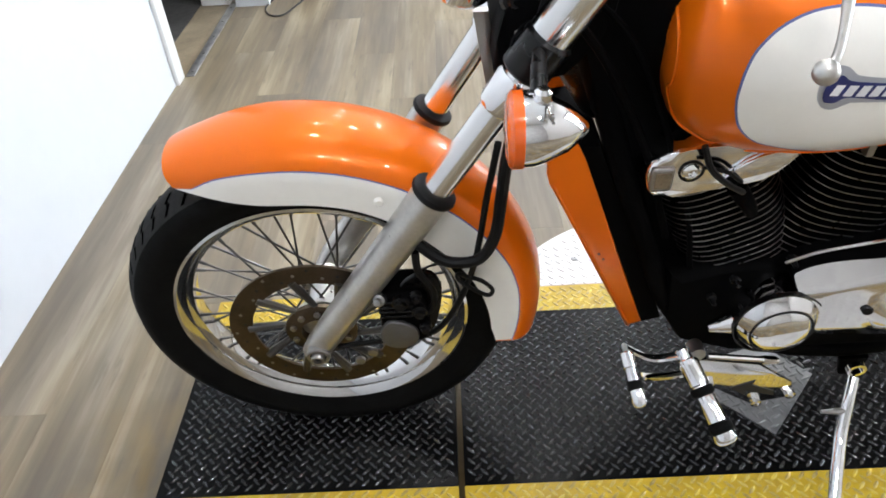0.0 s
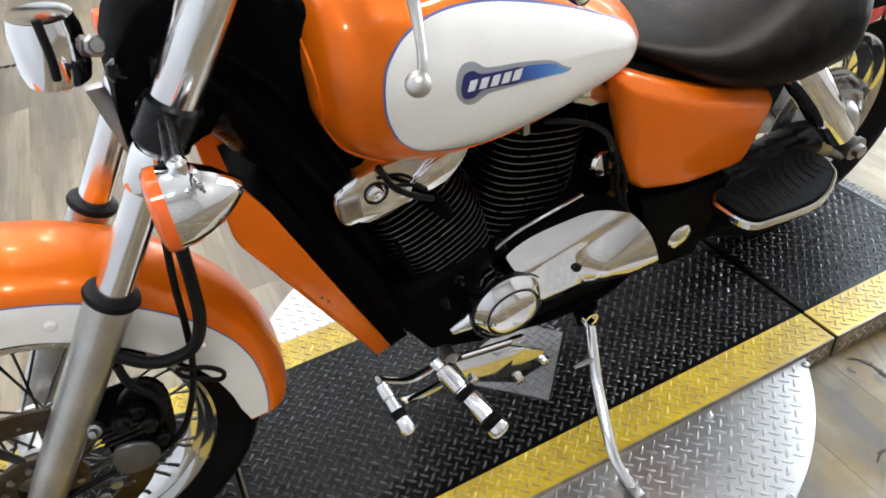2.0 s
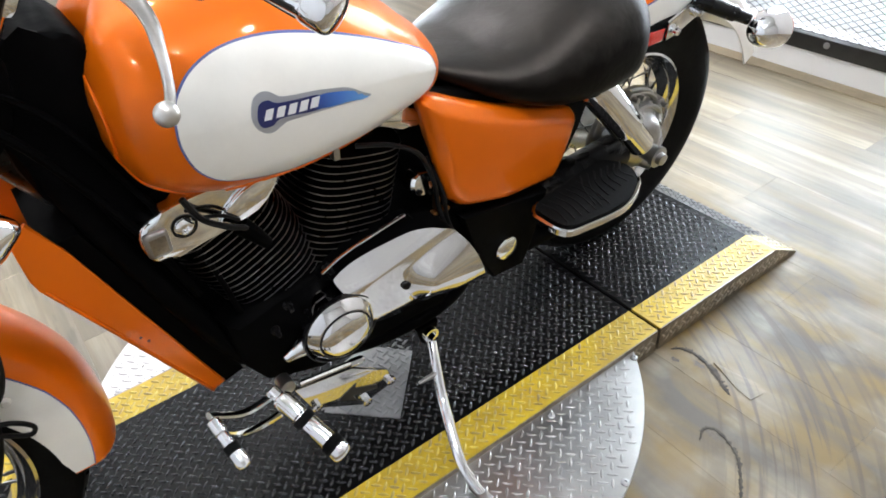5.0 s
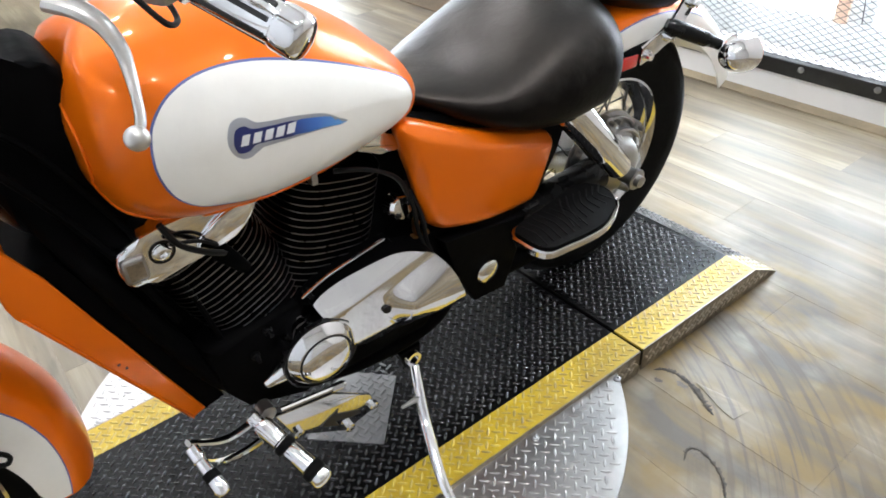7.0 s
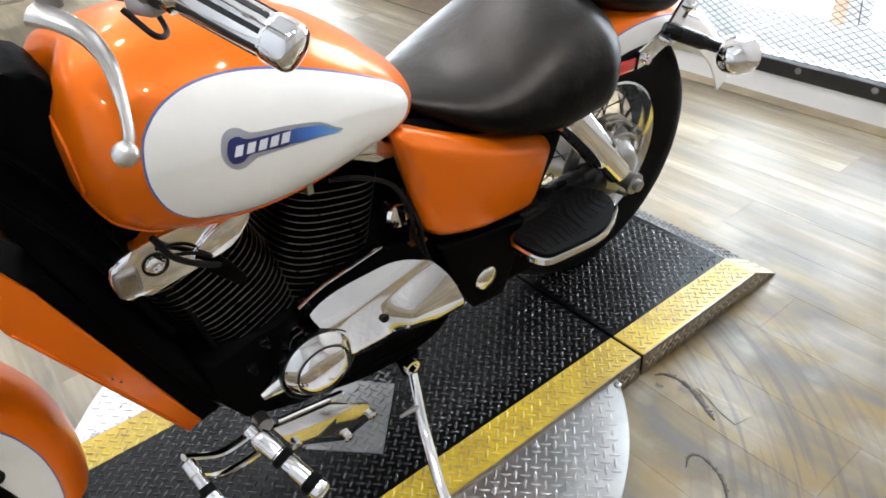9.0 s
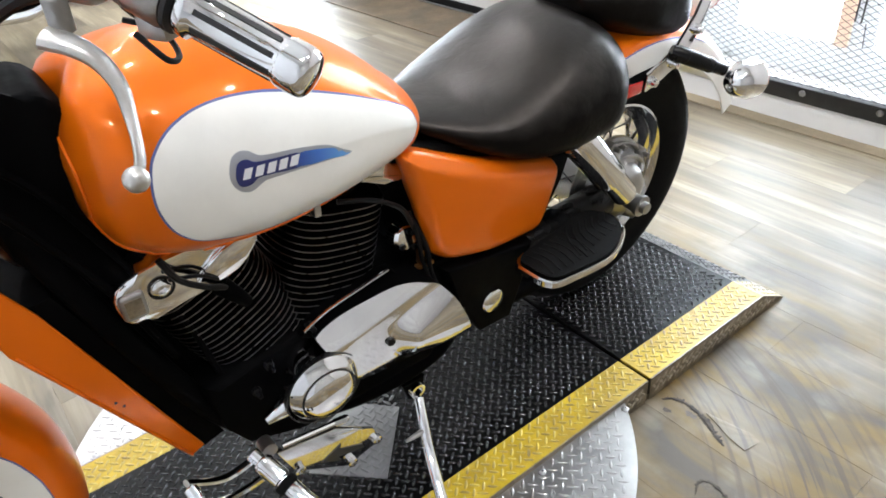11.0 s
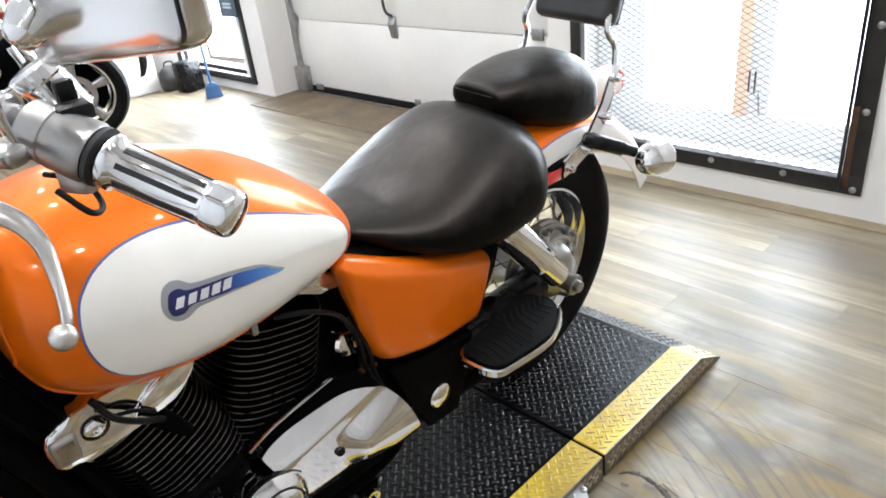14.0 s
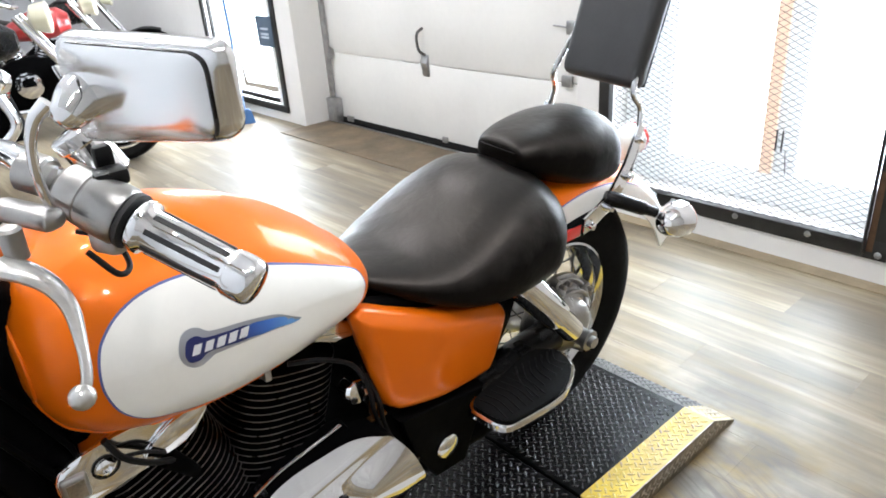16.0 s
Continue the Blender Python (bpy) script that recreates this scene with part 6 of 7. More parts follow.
for sg in (-1, 1):
    bm = BM()
    turned(bm, (0.440, sg * 0.05, 1.035), (0.3, 0, 0.9), ((0, 0.02), (0.05, 0.018), (0.07, 0.022), (0.085, 0.022)), 18)
    part("handlebar_riser", bm, CHROME, bike)
    G0, G1 = Vector((0.584, sg * 0.2935, 1.096)), Vector((0.662, sg * 0.4175, 1.036))
    ax = G1 - G0
    u = ax.normalized()
    bm = BM()
    turned(bm, G0, ax, ((-0.035, 0.017), (-0.030, 0.0225), (-0.010, 0.0245), (-0.009, 0.0235), (-0.007, 0.0235), (-0.006, 0.0250), (0.021, 0.0255), (0.025, 0.0235)), 32)
    box(bm, (-0.016, -0.014, -0.014), (0.016, 0.016, 0.010), 0.006, 2, Matrix.Translation(G0 + Vector((0.004, sg * 0.004, -0.026))) @ Matrix.Rotation(-sg * 0.5, 4, "Z"))
    box(bm, (-0.006, -0.020, -0.004), (0.006, 0.006, 0.006), 0.003, 2, Matrix.Translation(G0 + Vector((0.018, sg * 0.012, -0.036))) @ Matrix.Rotation(-sg * 0.5, 4, "Z"))
    sw = part("switch_housing", bm, STEEL, bike, "brushed aluminium switch housing")
    bm = BM()
    box(bm, (-0.014, -0.010, 0.0), (0.014, 0.010, 0.014), 0.004, 2, Matrix.Translation(G0 + Vector((0.012, 0.002 * -sg, 0.014))))
    box(bm, (-0.008, -0.006, 0.0), (0.008, 0.006, 0.022), 0.004, 2, Matrix.Translation(G0 + Vector((0.016, 0.022 * -sg, 0.020))))
    part("switch_button", bm, BLACK, sw)
    bm = BM()
    turned(bm, G0, ax, ((0.027, 0.0245), (0.031, 0.0245), (0.032, 0.019)), 24)
    part("grip_flange", bm, GRIPR, sw)
    bm = BM()
    turned(bm, G0, ax, ((0.034, 0.0205), (0.037, 0.0225), (0.044, 0.0225), (0.047, 0.0185), (0.119, 0.0185), (0.1205, 0.0196), (0.123, 0.0203), (0.130, 0.0205), (0.137, 0.0204), (0.1405, 0.0199), (0.143, 0.0188), (0.145, 0.0168), (0.1462, 0.0140), (0.1472, 0.0095), (0.1478, 0.0045), (0.148, 0.001)), 56)
    gr = part("hand_grip", bm, CHROME, bike, "chrome grip with black rubber strips and domed end", angle=80)
    d, e1, e2 = basis(ax)
    for i in range(8):
        a = 2 * math.pi * (i + 0.3) / 8
        rdir = math.cos(a) * e1 + math.sin(a) * e2
        tdir = d.cross(rdir)
        bm = BM()
        t = bmesh.new()
        bmesh.ops.create_cube(t, size=1)
        m = Matrix((tdir, rdir, d)).transposed().to_4x4()
        m.translation = G0 + d * 0.083 + rdir * 0.0167
        for v in t.verts:
            v.co = Vector((v.co.x * 0.0082, v.co.y * 0.005, v.co.z * 0.070))
        bmesh.ops.bevel(t, geom=t.edges[:], offset=0.0018, segments=2, affect="EDGES")
        join(bm, t, m)
        part("rubber_strip", bm, GRIPR, gr)
    # lever and perch
    bm = BM()
    turned(bm, (0.553, sg * 0.248, 1.118), (0.03, sg * 0.04, -0.012), ((-0.012, 0.0150), (-0.010, 0.0172), (0.010, 0.0172), (0.012, 0.0150)), 24)
    box(bm, (-0.011, -0.036, -0.008), (0.010, 0.028, 0.008), 0.006, 3, Matrix.Translation((0.530, sg * 0.285, 1.103)) @ Matrix.Rotation(-sg * 0.45, 4, "Z"))
    turned(bm, (0.513, sg * 0.318, 1.096), (0, 0, 1), ((-0.012, 0.0085), (0.011, 0.0085), (0.013, 0.006)), 20)
    part("lever_perch", bm, STEEL, bike, "cast aluminium lever perch")
    bm = BM()
    hose(bm, ((0.500, sg * 0.322, 1.083), (0.513, sg * 0.335, 1.078), (0.524, sg * 0.345, 1.0675), (0.530, sg * 0.355, 1.051), (0.5286, sg * 0.367, 1.034), (0.525, sg * 0.380, 1.0175), (0.521, sg * 0.388, 1.006), (0.515, sg * 0.393, 0.999)), lambda q: 0.0125 - 0.0075 * min(1.0, q * 1.5), 12, flat=0.62)
    lv = part("hand_lever", bm, ALU, bike, "satin aluminium hand lever with a ball end")
    bm = BM()
    bmesh.ops.create_uvsphere(bm, u_segments=16, v_segments=10, radius=0.0098, matrix=Matrix.Translation((0.514, sg * 0.394, 0.998)))
    part("lever_ball", bm, ALU, lv)
    bm = BM()
    hose(bm, ((0.515, sg * 0.26, 1.095), (0.500, sg * 0.22, 1.080), (0.47, sg * 0.16, 1.04), (0.44, sg * 0.11, 0.97)), 0.006, 8)
    part("lever_cable", bm, HOSE, bike)
    bm = BM()
    hose(bm, ((0.560, sg * 0.315, 1.070), (0.575, sg * 0.33, 1.050), (0.590, sg * 0.31, 1.045), (0.590, sg * 0.275, 1.055), (0.57, sg * 0.25, 1.06)), 0.0026, 8)
    part("switch_lead", bm, HOSE, bike)
    # mirror
    q = [Vector((0.573, sg * 0.342, 1.245)), Vector((0.621, sg * 0.492, 1.254)), Vector((0.627, sg * 0.482, 1.192)), Vector((0.580, sg * 0.326, 1.163))]
    n = (q[1] - q[0]).cross(q[3] - q[0]).normalized()
    if n.x < 0:
        n = -n
    c = sum(q, Vector((0, 0, 0))) / 4

    def rounded(s):
        out = []
        for i in range(4):
            a, b, e = q[i - 1], q[i], q[(i + 1) % 4]
            for k in range(6):
                t = k / 5
                p0, p2 = b.lerp(a, 0.16), b.lerp(e, 0.16)
                if i % 2 == 0:
                    p0, p2 = b.lerp(a, 0.22), b.lerp(e, 0.12)
                else:
                    p0, p2 = b.lerp(a, 0.12), b.lerp(e, 0.22)
                p = p0 * (1 - t) ** 2 + b * 2 * t * (1 - t) + p2 * t * t
                out.append(c + (p - c) * s)
        return out
    bm = BM()
    rings(bm, [[p - n * 0.0140 for p in rounded(0.5)], [p - n * 0.0130 for p in rounded(0.84)], [p - n * 0.0115 for p in rounded(0.90)], [p - n * 0.008 for p in rounded(0.965)], [p - n * 0.004 for p in rounded(0.995)], [p for p in rounded(1.0)], [p + n * 0.004 for p in rounded(0.985)], [p + n * 0.004 for p in rounded(0.945)], [p + n * 0.001 for p in rounded(0.925)]])
    mr = part("mirror", bm, SATIN, bike, "rectangular chrome rear-view mirror")
    bm = BM()
    v = [bm.verts.new(p + n * 0.0022) for p in rounded(0.93)]
    bm.faces.new(v)
    part("mirror_glass", bm, MIRROR, mr, smooth=False)
    bm = BM()
    ga, gb = rounded(0.905)[5:15], rounded(0.885)[5:15]
    rings(bm, [[a - n * 0.0112, a - n * 0.0138, b - n * 0.0138, b - n * 0.0112] for a, b in zip(ga, gb)])
    part("shell_line", bm, BLACK, mr)
    bm = BM()
    turned(bm, (0.586, sg * 0.355, 1.212), (-0.030, -sg * -0.022, -0.016), ((-0.010, 0.010), (-0.004, 0.015), (0.024, 0.0155), (0.030, 0.014), (0.042, 0.010), (0.046, 0.004)), 20)
    part("mirror_joint", bm, CHROME, mr)
    bm = BM()
    hose(bm, (Vector((0.557, sg * 0.334, 1.196)), Vector((0.547, sg * 0.330, 1.185)), Vector((0.541, sg * 0.325, 1.165)), Vector((0.541, sg * 0.318, 1.135)), Vector((0.548, sg * 0.302, 1.098))), lambda t: 0.0060 - 0.0022 * min(1, t * 2.0), 14)
    part("mirror_stem", bm, CHROME, mr)
bm = BM()
turned(bm, (0.612, -0.236, 1.098), (-0.020, 0.010, 0.042), ((-0.004, 0.017), (0.0, 0.020), (0.034, 0.020), (0.036, 0.022), (0.046, 0.022), (0.048, 0.018)), 24)
part("bar_clamp", bm, CHROME, bike, "short chrome clamp on the handlebar")
bm = BM()
turned(bm, (0.395, 0, 1.02), (0.35, 0, 0.9), ((0, 0.045), (0.02, 0.055), (0.05, 0.055), (0.056, 0.048)), 32)
part("speedometer", bm, CHROME, bike, "round chrome speedometer")

# tank emblem: silver halo, navy disc and blue flash, with plain bars on it
def on_tank(name, pts, ma, lift, lab="", sub=4, steps=4):
    for sg in (-1,):
        bm = BM()
        patch(bm, outline2(pts, sub), tank_side, lift, steps)
        part(name, bm, ma, tank, lab)


on_tank("emblem_halo", ((0.659, 0.8412), (0.6655, 0.853), (0.676, 0.8572), (0.6872, 0.8542), (0.6993, 0.8452), (0.7443, 0.8378), (0.7847, 0.8278), (0.801, 0.8199), (0.8134, 0.8108), (0.8275, 0.8015), (0.8076, 0.8022), (0.7721, 0.8059), (0.7385, 0.8092), (0.7069, 0.8115), (0.6915, 0.8111), (0.6841, 0.8042), (0.6717, 0.8052), (0.6613, 0.815), (0.6571, 0.8285)), SILVERP, 0.0024, "silver emblem halo")
on_tank("emblem_disc", ((0.6647, 0.8333), (0.67, 0.8445), (0.6813, 0.8463), (0.6919, 0.8398), (0.7196, 0.8358), (0.7507, 0.8301), (0.749, 0.8123), (0.708, 0.8175), (0.6908, 0.8186), (0.6807, 0.8129), (0.6684, 0.8146), (0.664, 0.8242)), NAVY, 0.0030, "navy emblem disc")
on_tank("emblem_flash", ((0.744, 0.8312), (0.7755, 0.8258), (0.8007, 0.8176), (0.8056, 0.8110), (0.8120, 0.8096), (0.8175, 0.8040), (0.8245, 0.8015), (0.8122, 0.8011), (0.79, 0.8061), (0.742, 0.8133)), FLASH, 0.0032, "blue emblem flash fading to a light tip", sub=2)
for i in range(5):
    x, z = 0.6711 + 0.0153 * i, 0.8231 - 0.0013 * i
    w = 0.0100 + 0.0004 * i
    on_tank("emblem_bar", ((x, z), (x + 0.0054, z + 0.0130), (x + 0.0054 + w, z + 0.0123), (x + w, z - 0.0010)), LETTER, 0.0036, sub=1, steps=2)
PUSHED["on"] = False

# ---------------------------------------------------------------- fittings of the room
# steel plate patch on the deck under the foot controls
bm = BM()
rings(bm, [[(x, y, z) for x, y in ((0.985, 0.016), (0.852, -0.130), (0.735, -0.012), (0.80, 0.075), (0.905, 0.105))] for z in (PT, PT + 0.003)])
pp = part("deck_patch", bm, PATCHM, smooth=False)
tagged(pp, "bare steel diamond-plate patch lying on the black deck", "plate")
bm = lugs(lambda x, y: (x - 0.852) * 0.146 - (y + 0.130) * 0.133 < -0.0012 and y > -0.130 + abs(x - 0.852) * 0.98 + 0.01 and y < 0.07, 0.73, 0.99, -0.14, 0.11, PT + 0.003, radians(20))
q = part("tread_pattern", bm, PATCHM, pp, smooth=False)
q["kind"] = "stuff"

# barred street window: black angle-iron frame with expanded metal
win = thing("window_1", "barred street window with black steel frame and expanded metal mesh", "window", (WX1, 0, 0), kind="structure")
FY0, FY1, FZ0, FZ1 = -0.315, 0.985, 0.098, 2.5
fw = 0.075
for a, b in (((-0.012, FY0, FZ0), (-0.002, FY1, FZ0 + fw)), ((-0.012, FY0, FZ1 - fw), (-0.002, FY1, FZ1)), ((-0.013, FY0, FZ0 + fw), (-0.003, FY0 + fw, FZ1 - fw)), ((-0.013, FY1 - fw, FZ0 + fw), (-0.003, FY1, FZ1 - fw))):
    bm = BM()
    box(bm, a, b, 0.002)
    part("window_frame", bm, FRAMEB, win)
for y in (FY0 + fw, FY1 - fw - 0.006):
    bm = BM()
    box(bm, (-0.045, y, FZ0 + 0.02), (-0.013, y + 0.006, FZ1 - 0.02), 0.002)
    part("angle_lip", bm, FRAMEB, win)
bm = BM()
box(bm, (-0.045, FY0 + fw, FZ0 + fw - 0.006), (-0.013, FY1 - fw, FZ0 + fw), 0.002)
part("angle_lip", bm, FRAMEB, win)
bm = BM()
box(bm, (-0.0155, FY0 + 0.050, FZ0 + 0.03), (-0.0130, FY0 + 0.072, FZ0 + 0.34), 0.001)
part("rust_streak", bm, RUST, win, "rusty hinge streak")
for y in (-0.285, -0.03, 0.268, 0.56, 0.85):
    bm = BM()
    turned(bm, (-0.012, y, FZ0 + (0.022 if y < -0.2 else 0.04)), (-1, 0, 0), ((0, 0.013), (0.003, 0.013), (0.006, 0.009), (0.008, 0.003)), 14)
    part("frame_bolt", bm, GALV, win)
for z in (0.42, 0.72, 1.1, 1.6):
    bm = BM()
    turned(bm, (-0.013, FY0 + 0.03, z), (-1, 0, 0), ((0, 0.013), (0.003, 0.013), (0.006, 0.009), (0.008, 0.003)), 14)
    part("frame_bolt", bm, GALV, win)


def mesh_panel(y0, y1, z0, z1, px, pz, w):
    """Expanded metal: zigzag strands that meet in lozenges."""
    bm = BM()
    n = int((y1 - y0) / px * 2)
    for r in range(int((z1 - z0) / pz)):
        z = z0 + r * pz
        sgn = 1 if r % 2 else -1
        prev = None
        for i in range(n + 1):
            y = y0 + i * px / 2
            zz = z + (sgn if i % 2 else -sgn) * pz * 0.5
            ring = [bm.verts.new((x, y, zz + d)) for x, d in ((-0.0006, -w), (0.0006, -w * 0.9), (0.0006, w), (-0.0006, w * 0.9))]
            if prev:
                for k in range(4):
                    bm.faces.new((prev[k], prev[(k + 1) % 4], ring[(k + 1) % 4], ring[k]))
            prev = ring
    return bm


bm = mesh_panel(FY0 + fw, FY1 - fw, FZ0 + fw, FZ1 - fw, 0.048, 0.0125, 0.0011)
q = part("expanded_metal", bm, FRAMEB, win, "black expanded metal mesh", smooth=False)
q.location.x = -0.020
q["kind"] = "stuff"
bm = BM()
box(bm, (0.16, -0.26, 0.16), (0.165, 0.93, 2.45))
q = part("pane", bm, GLASS, win, smooth=False)
q.visible_shadow = False
for a, b in (((0.14, -0.26, 0.16), (0.19, -0.22, 2.45)), ((0.14, 0.69, 0.16), (0.19, 0.955, 2.45)), ((0.14, -0.22, 0.16), (0.19, 0.69, 0.305)), ((0.14, 0.115, 0.305), (0.19, 0.208, 2.45))):
    bm = BM()
    box(bm, a, b, 0.004)
    part("sash", bm, VINW, win)
bm = BM()
box(bm, (0.132, 0.208, 0.295), (0.188, 0.262, 2.45), 0.004)
part("sash_post", bm, ORPOST, win, "pale orange sash post")
for y in (0.176, 0.200):
    bm = BM()
    box(bm, (0.128, y - 0.003, 0.40), (0.136, y + 0.003, 0.49), 0.002)
    part("sash_catch", bm, FRAMEB, win)
bm = BM()
rod(bm, (0.136, 0.150, 0.31), (0.136, 0.160, 0.40), 0.002, n=6)
part("sash_cord", bm, CORD, win)

# roller door
gd = thing("garage_door", "closed white sectional garage door with handle and side latches", "garage door", (3.40, 0, 0), kind="structure")
for i, (z0, z1) in enumerate(((0.035, 0.535), (0.540, 1.04), (1.045, 1.545), (1.55, 2.05), (2.055, 2.55))):
    bm = BM()
    box(bm, (0, 1.08, z0), (0.05, 3.72, z1), 0.004)
    sec = part("door_section", bm, GDOOR, gd, "white enamelled door section")
bm = BM()
box(bm, (-0.010, 1.08, 0.007), (0.046, 3.62, 0.055), 0.008)
part("rubber_seal", bm, HOSE, gd, "black rubber bottom seal")
bm = BM()
box(bm, (-0.032, 1.13, 0.006), (-0.012, 3.60, 0.012), 0.001)
part("bottom_rail", bm, GALV, gd)
for y in (1.15, 3.66):
    bm = BM()
    box(bm, (-0.035, y - 0.02, 0.16), (-0.005, y + 0.02, 2.5), 0.004)
    part("side_track", bm, GALV, gd, "galvanised side track")
for y in (3.60, 1.22):
    for z in (0.54, 1.04):
        bm = BM()
        slab(bm, ((-0.05, z - 0.07), (0.0, z - 0.02), (0.0, z + 0.02), (-0.05, z + 0.07)), y - 0.005, y + 0.03, 0.002)
        part("hinge", bm, GALV, gd)
bm = BM()
box(bm, (-0.07, 3.56, 0.02), (-0.005, 3.68, 0.20), 0.004)
turned(bm, (-0.05, 3.60, 0.05), (0, -1, 0), ((0, 0.022), (0.03, 0.022), (0.032, 0.01)), 14)
part("roller_bracket", bm, GALV, gd, "galvanised bottom roller bracket")
bm = BM()
box(bm, (-0.02, 3.42, 0.03), (-0.004, 3.50, 0.075), 0.006)
part("lock_plate", bm, GALV, gd)
bm = BM()
box(bm, (-0.02, 2.35, 0.045), (-0.004, 2.40, 0.085), 0.006)
part("lock_plate", bm, GALV, gd)
bm = BM()
slab(bm, ((0, 0.60), (-0.025, 0.55), (0, 0.46), (0.0, 0.55)), 2.50, 2.56, 0.001)
box(bm, (-0.008, 2.495, 0.47), (-0.001, 2.565, 0.60), 0.003)
part("handle_plate", bm, GALV, gd)
bm = BM()
hose(bm, ((-0.005, 2.53, 0.60), (-0.045, 2.535, 0.63), (-0.055, 2.54, 0.69), (-0.045, 2.54, 0.74), (-0.005, 2.535, 0.765)), 0.009, 10)
part("door_handle", bm, SPOKE, gd, "bent steel door handle")
bm = BM()
box(bm, (-0.02, 1.30, 0.79), (-0.003, 1.37, 0.86), 0.004)
rod(bm, (-0.012, 1.37, 0.825), (-0.012, 1.46, 0.832), 0.005)
part("latch", bm, GALV, gd, "steel side latch")
bm = BM()
box(bm, (-0.02, 1.33, 0.52), (-0.003, 1.40, 0.58), 0.004)
part("latch", bm, GALV, gd)
bm = BM()
box(bm, (2.93, 1.12, 0.0), (3.40, 3.74, 0.006), 0.003)
tagged(part("door_sill", bm, SILLM, smooth=False), "worn brown concrete sill strip before the garage door", "sill", kind="structure")

# glazed door beside it
gl = thing("door_1", "glazed black framed door with bright daylight behind", "door", (WX1, 0, 0), kind="structure")
for k, (y0, y1, z0, z1, w, x) in enumerate(((3.965, 5.25, 0.075, 2.35, 0.05, -0.008), (4.04, 5.17, 0.135, 2.28, 0.035, 0.02))):
    for a, b in (((x - 0.012, y0, z0), (x + 0.012, y1, z0 + w)), ((x - 0.012, y0, z1 - w), (x + 0.012, y1, z1)), ((x - 0.013, y0, z0 + w), (x + 0.011, y0 + w, z1 - w)), ((x - 0.013, y1 - w, z0 + w), (x + 0.011, y1, z1 - w))):
        bm = BM()
        box(bm, a, b, 0.003)
        part("door_frame", bm, FRAMEB, gl)
bm = BM()
box(bm, (0.10, 4.10, 0.12), (0.106, 5.2, 2.3))
q = part("pane", bm, GLASS, gl, smooth=False)
q.visible_shadow = False
sg_ = thing("hanging_sign", "small slate blue sign hanging in the door glass", "sign", (WX1 + 0.0, 4.10, 0.70))
bm = BM()
box(bm, (-0.035, -0.11, -0.115), (-0.030, 0.13, 0.115), 0.002)
part("board", bm, SIGNB, sg_)
bm = BM()
for z in (0.02, -0.02, -0.045):
    box(bm, (-0.0362, -0.05, z - 0.008), (-0.035, 0.07, z + 0.008))
part("print_bar", bm, SIGNW, sg_, smooth=False)

# base strips
bm = BM()
box(bm, (WX1 - 0.075, Y0, 0), (WX1 - 0.002, 1.10, 0.006), 0.002)
tagged(part("baseboard", bm, BASEB, smooth=False), "tan strip along the foot of the street wall", "trim", kind="structure")
# office doorway
dt = thing("trim", "white doorway trim and metal threshold of the office", "trim", kind="structure")
for a, b in (((WX0, 1.755, 0), (WX0 + 0.018, 1.835, 2.18)), ((WX0, 2.70, 0), (WX0 + 0.018, 2.78, 2.18)), ((WX0, 1.835, 2.10), (WX0 + 0.018, 2.70, 2.18)), ((WX0 - 0.13, 1.772, 0), (WX0, 1.832, 2.1)), ((WX0 - 0.13, 2.70, 0), (WX0, 2.748, 2.1))):
    bm = BM()
    box(bm, a, b, 0.004)
    part("casing", bm, TRIMW, dt)
bm = BM()
box(bm, (WX0 + 0.020, 1.84, 0), (WX0 + 0.058, 2.70, 0.006), 0.002)
th = part("threshold", bm, GALV, dt, "screwed metal threshold strip")
for i in range(5):
    bm = BM()
    turned(bm, (WX0 + 0.039, 1.88 + i * 0.19, 0.006), (0, 0, 1), ((0, 0.005), (0.001, 0.004)), 10)
    part("screw", bm, CORD, th)
wall_boxes("wall_return", [((WX0 + 0.062, 2.66, 0), (WX0 + 0.235, 2.76, CEIL))], "short white wall stub beside the office doorway")
bm = BM()
box(bm, (-3.8, Y0, 0.001), (WX0 - 0.14, Y1, 0.004))
tagged(part("office_carpet", bm, DARKG, smooth=False), "dark grey office carpet", "carpet", kind="structure")
# bag, cord and scraps by the stub
bag = thing("tool_bag", "black canvas tool bag standing on the floor", "bag", (-0.55, 2.99, 0))
bm = BM()
box(bm, (-0.17, -0.12, 0), (0.17, 0.14, 0.34), 0.05, 3)
part("body", bm, CORD, bag)
bm = BM()
hose(bm, ((-0.10, -0.01, 0.33), (-0.08, -0.01, 0.42), (0.08, -0.01, 0.42), (0.10, -0.01, 0.33)), 0.012, 8)
part("handle", bm, HOSE, bag)
bm = BM()
box(bm, (-0.12, -0.135, 0.06), (0.12, -0.115, 0.20), 0.01, 2)
part("pocket", bm, BLACK, bag)
bm = BM()
hose(bm, ((-0.46, 2.86, 0.006), (-0.47, 2.78, 0.005), (-0.52, 2.62, 0.005), (-0.565, 2.50, 0.005), (-0.63, 2.50, 0.005), (-0.675, 2.60, 0.005), (-0.66, 2.72, 0.005), (-0.62, 2.84, 0.006)), 0.0045, 8)
tagged(part("power_cord", bm, CORD), "thin black power cord looped on the floor", "cord")
bm = BM()
for k in range(14):
    a = Vector((-0.43 + 0.016 * k + random.uniform(-0.01, 0.01), 3.035 - 0.002 * k + random.uniform(-0.02, 0.02), 0.0))
    box(bm, a, a + Vector((random.uniform(0.01, 0.03), random.uniform(0.008, 0.02), random.uniform(0.004, 0.010))))
q = tagged(part("floor_scraps", bm, CORD, smooth=False), "dark scraps swept on the vinyl floor", "debris", kind="stuff")

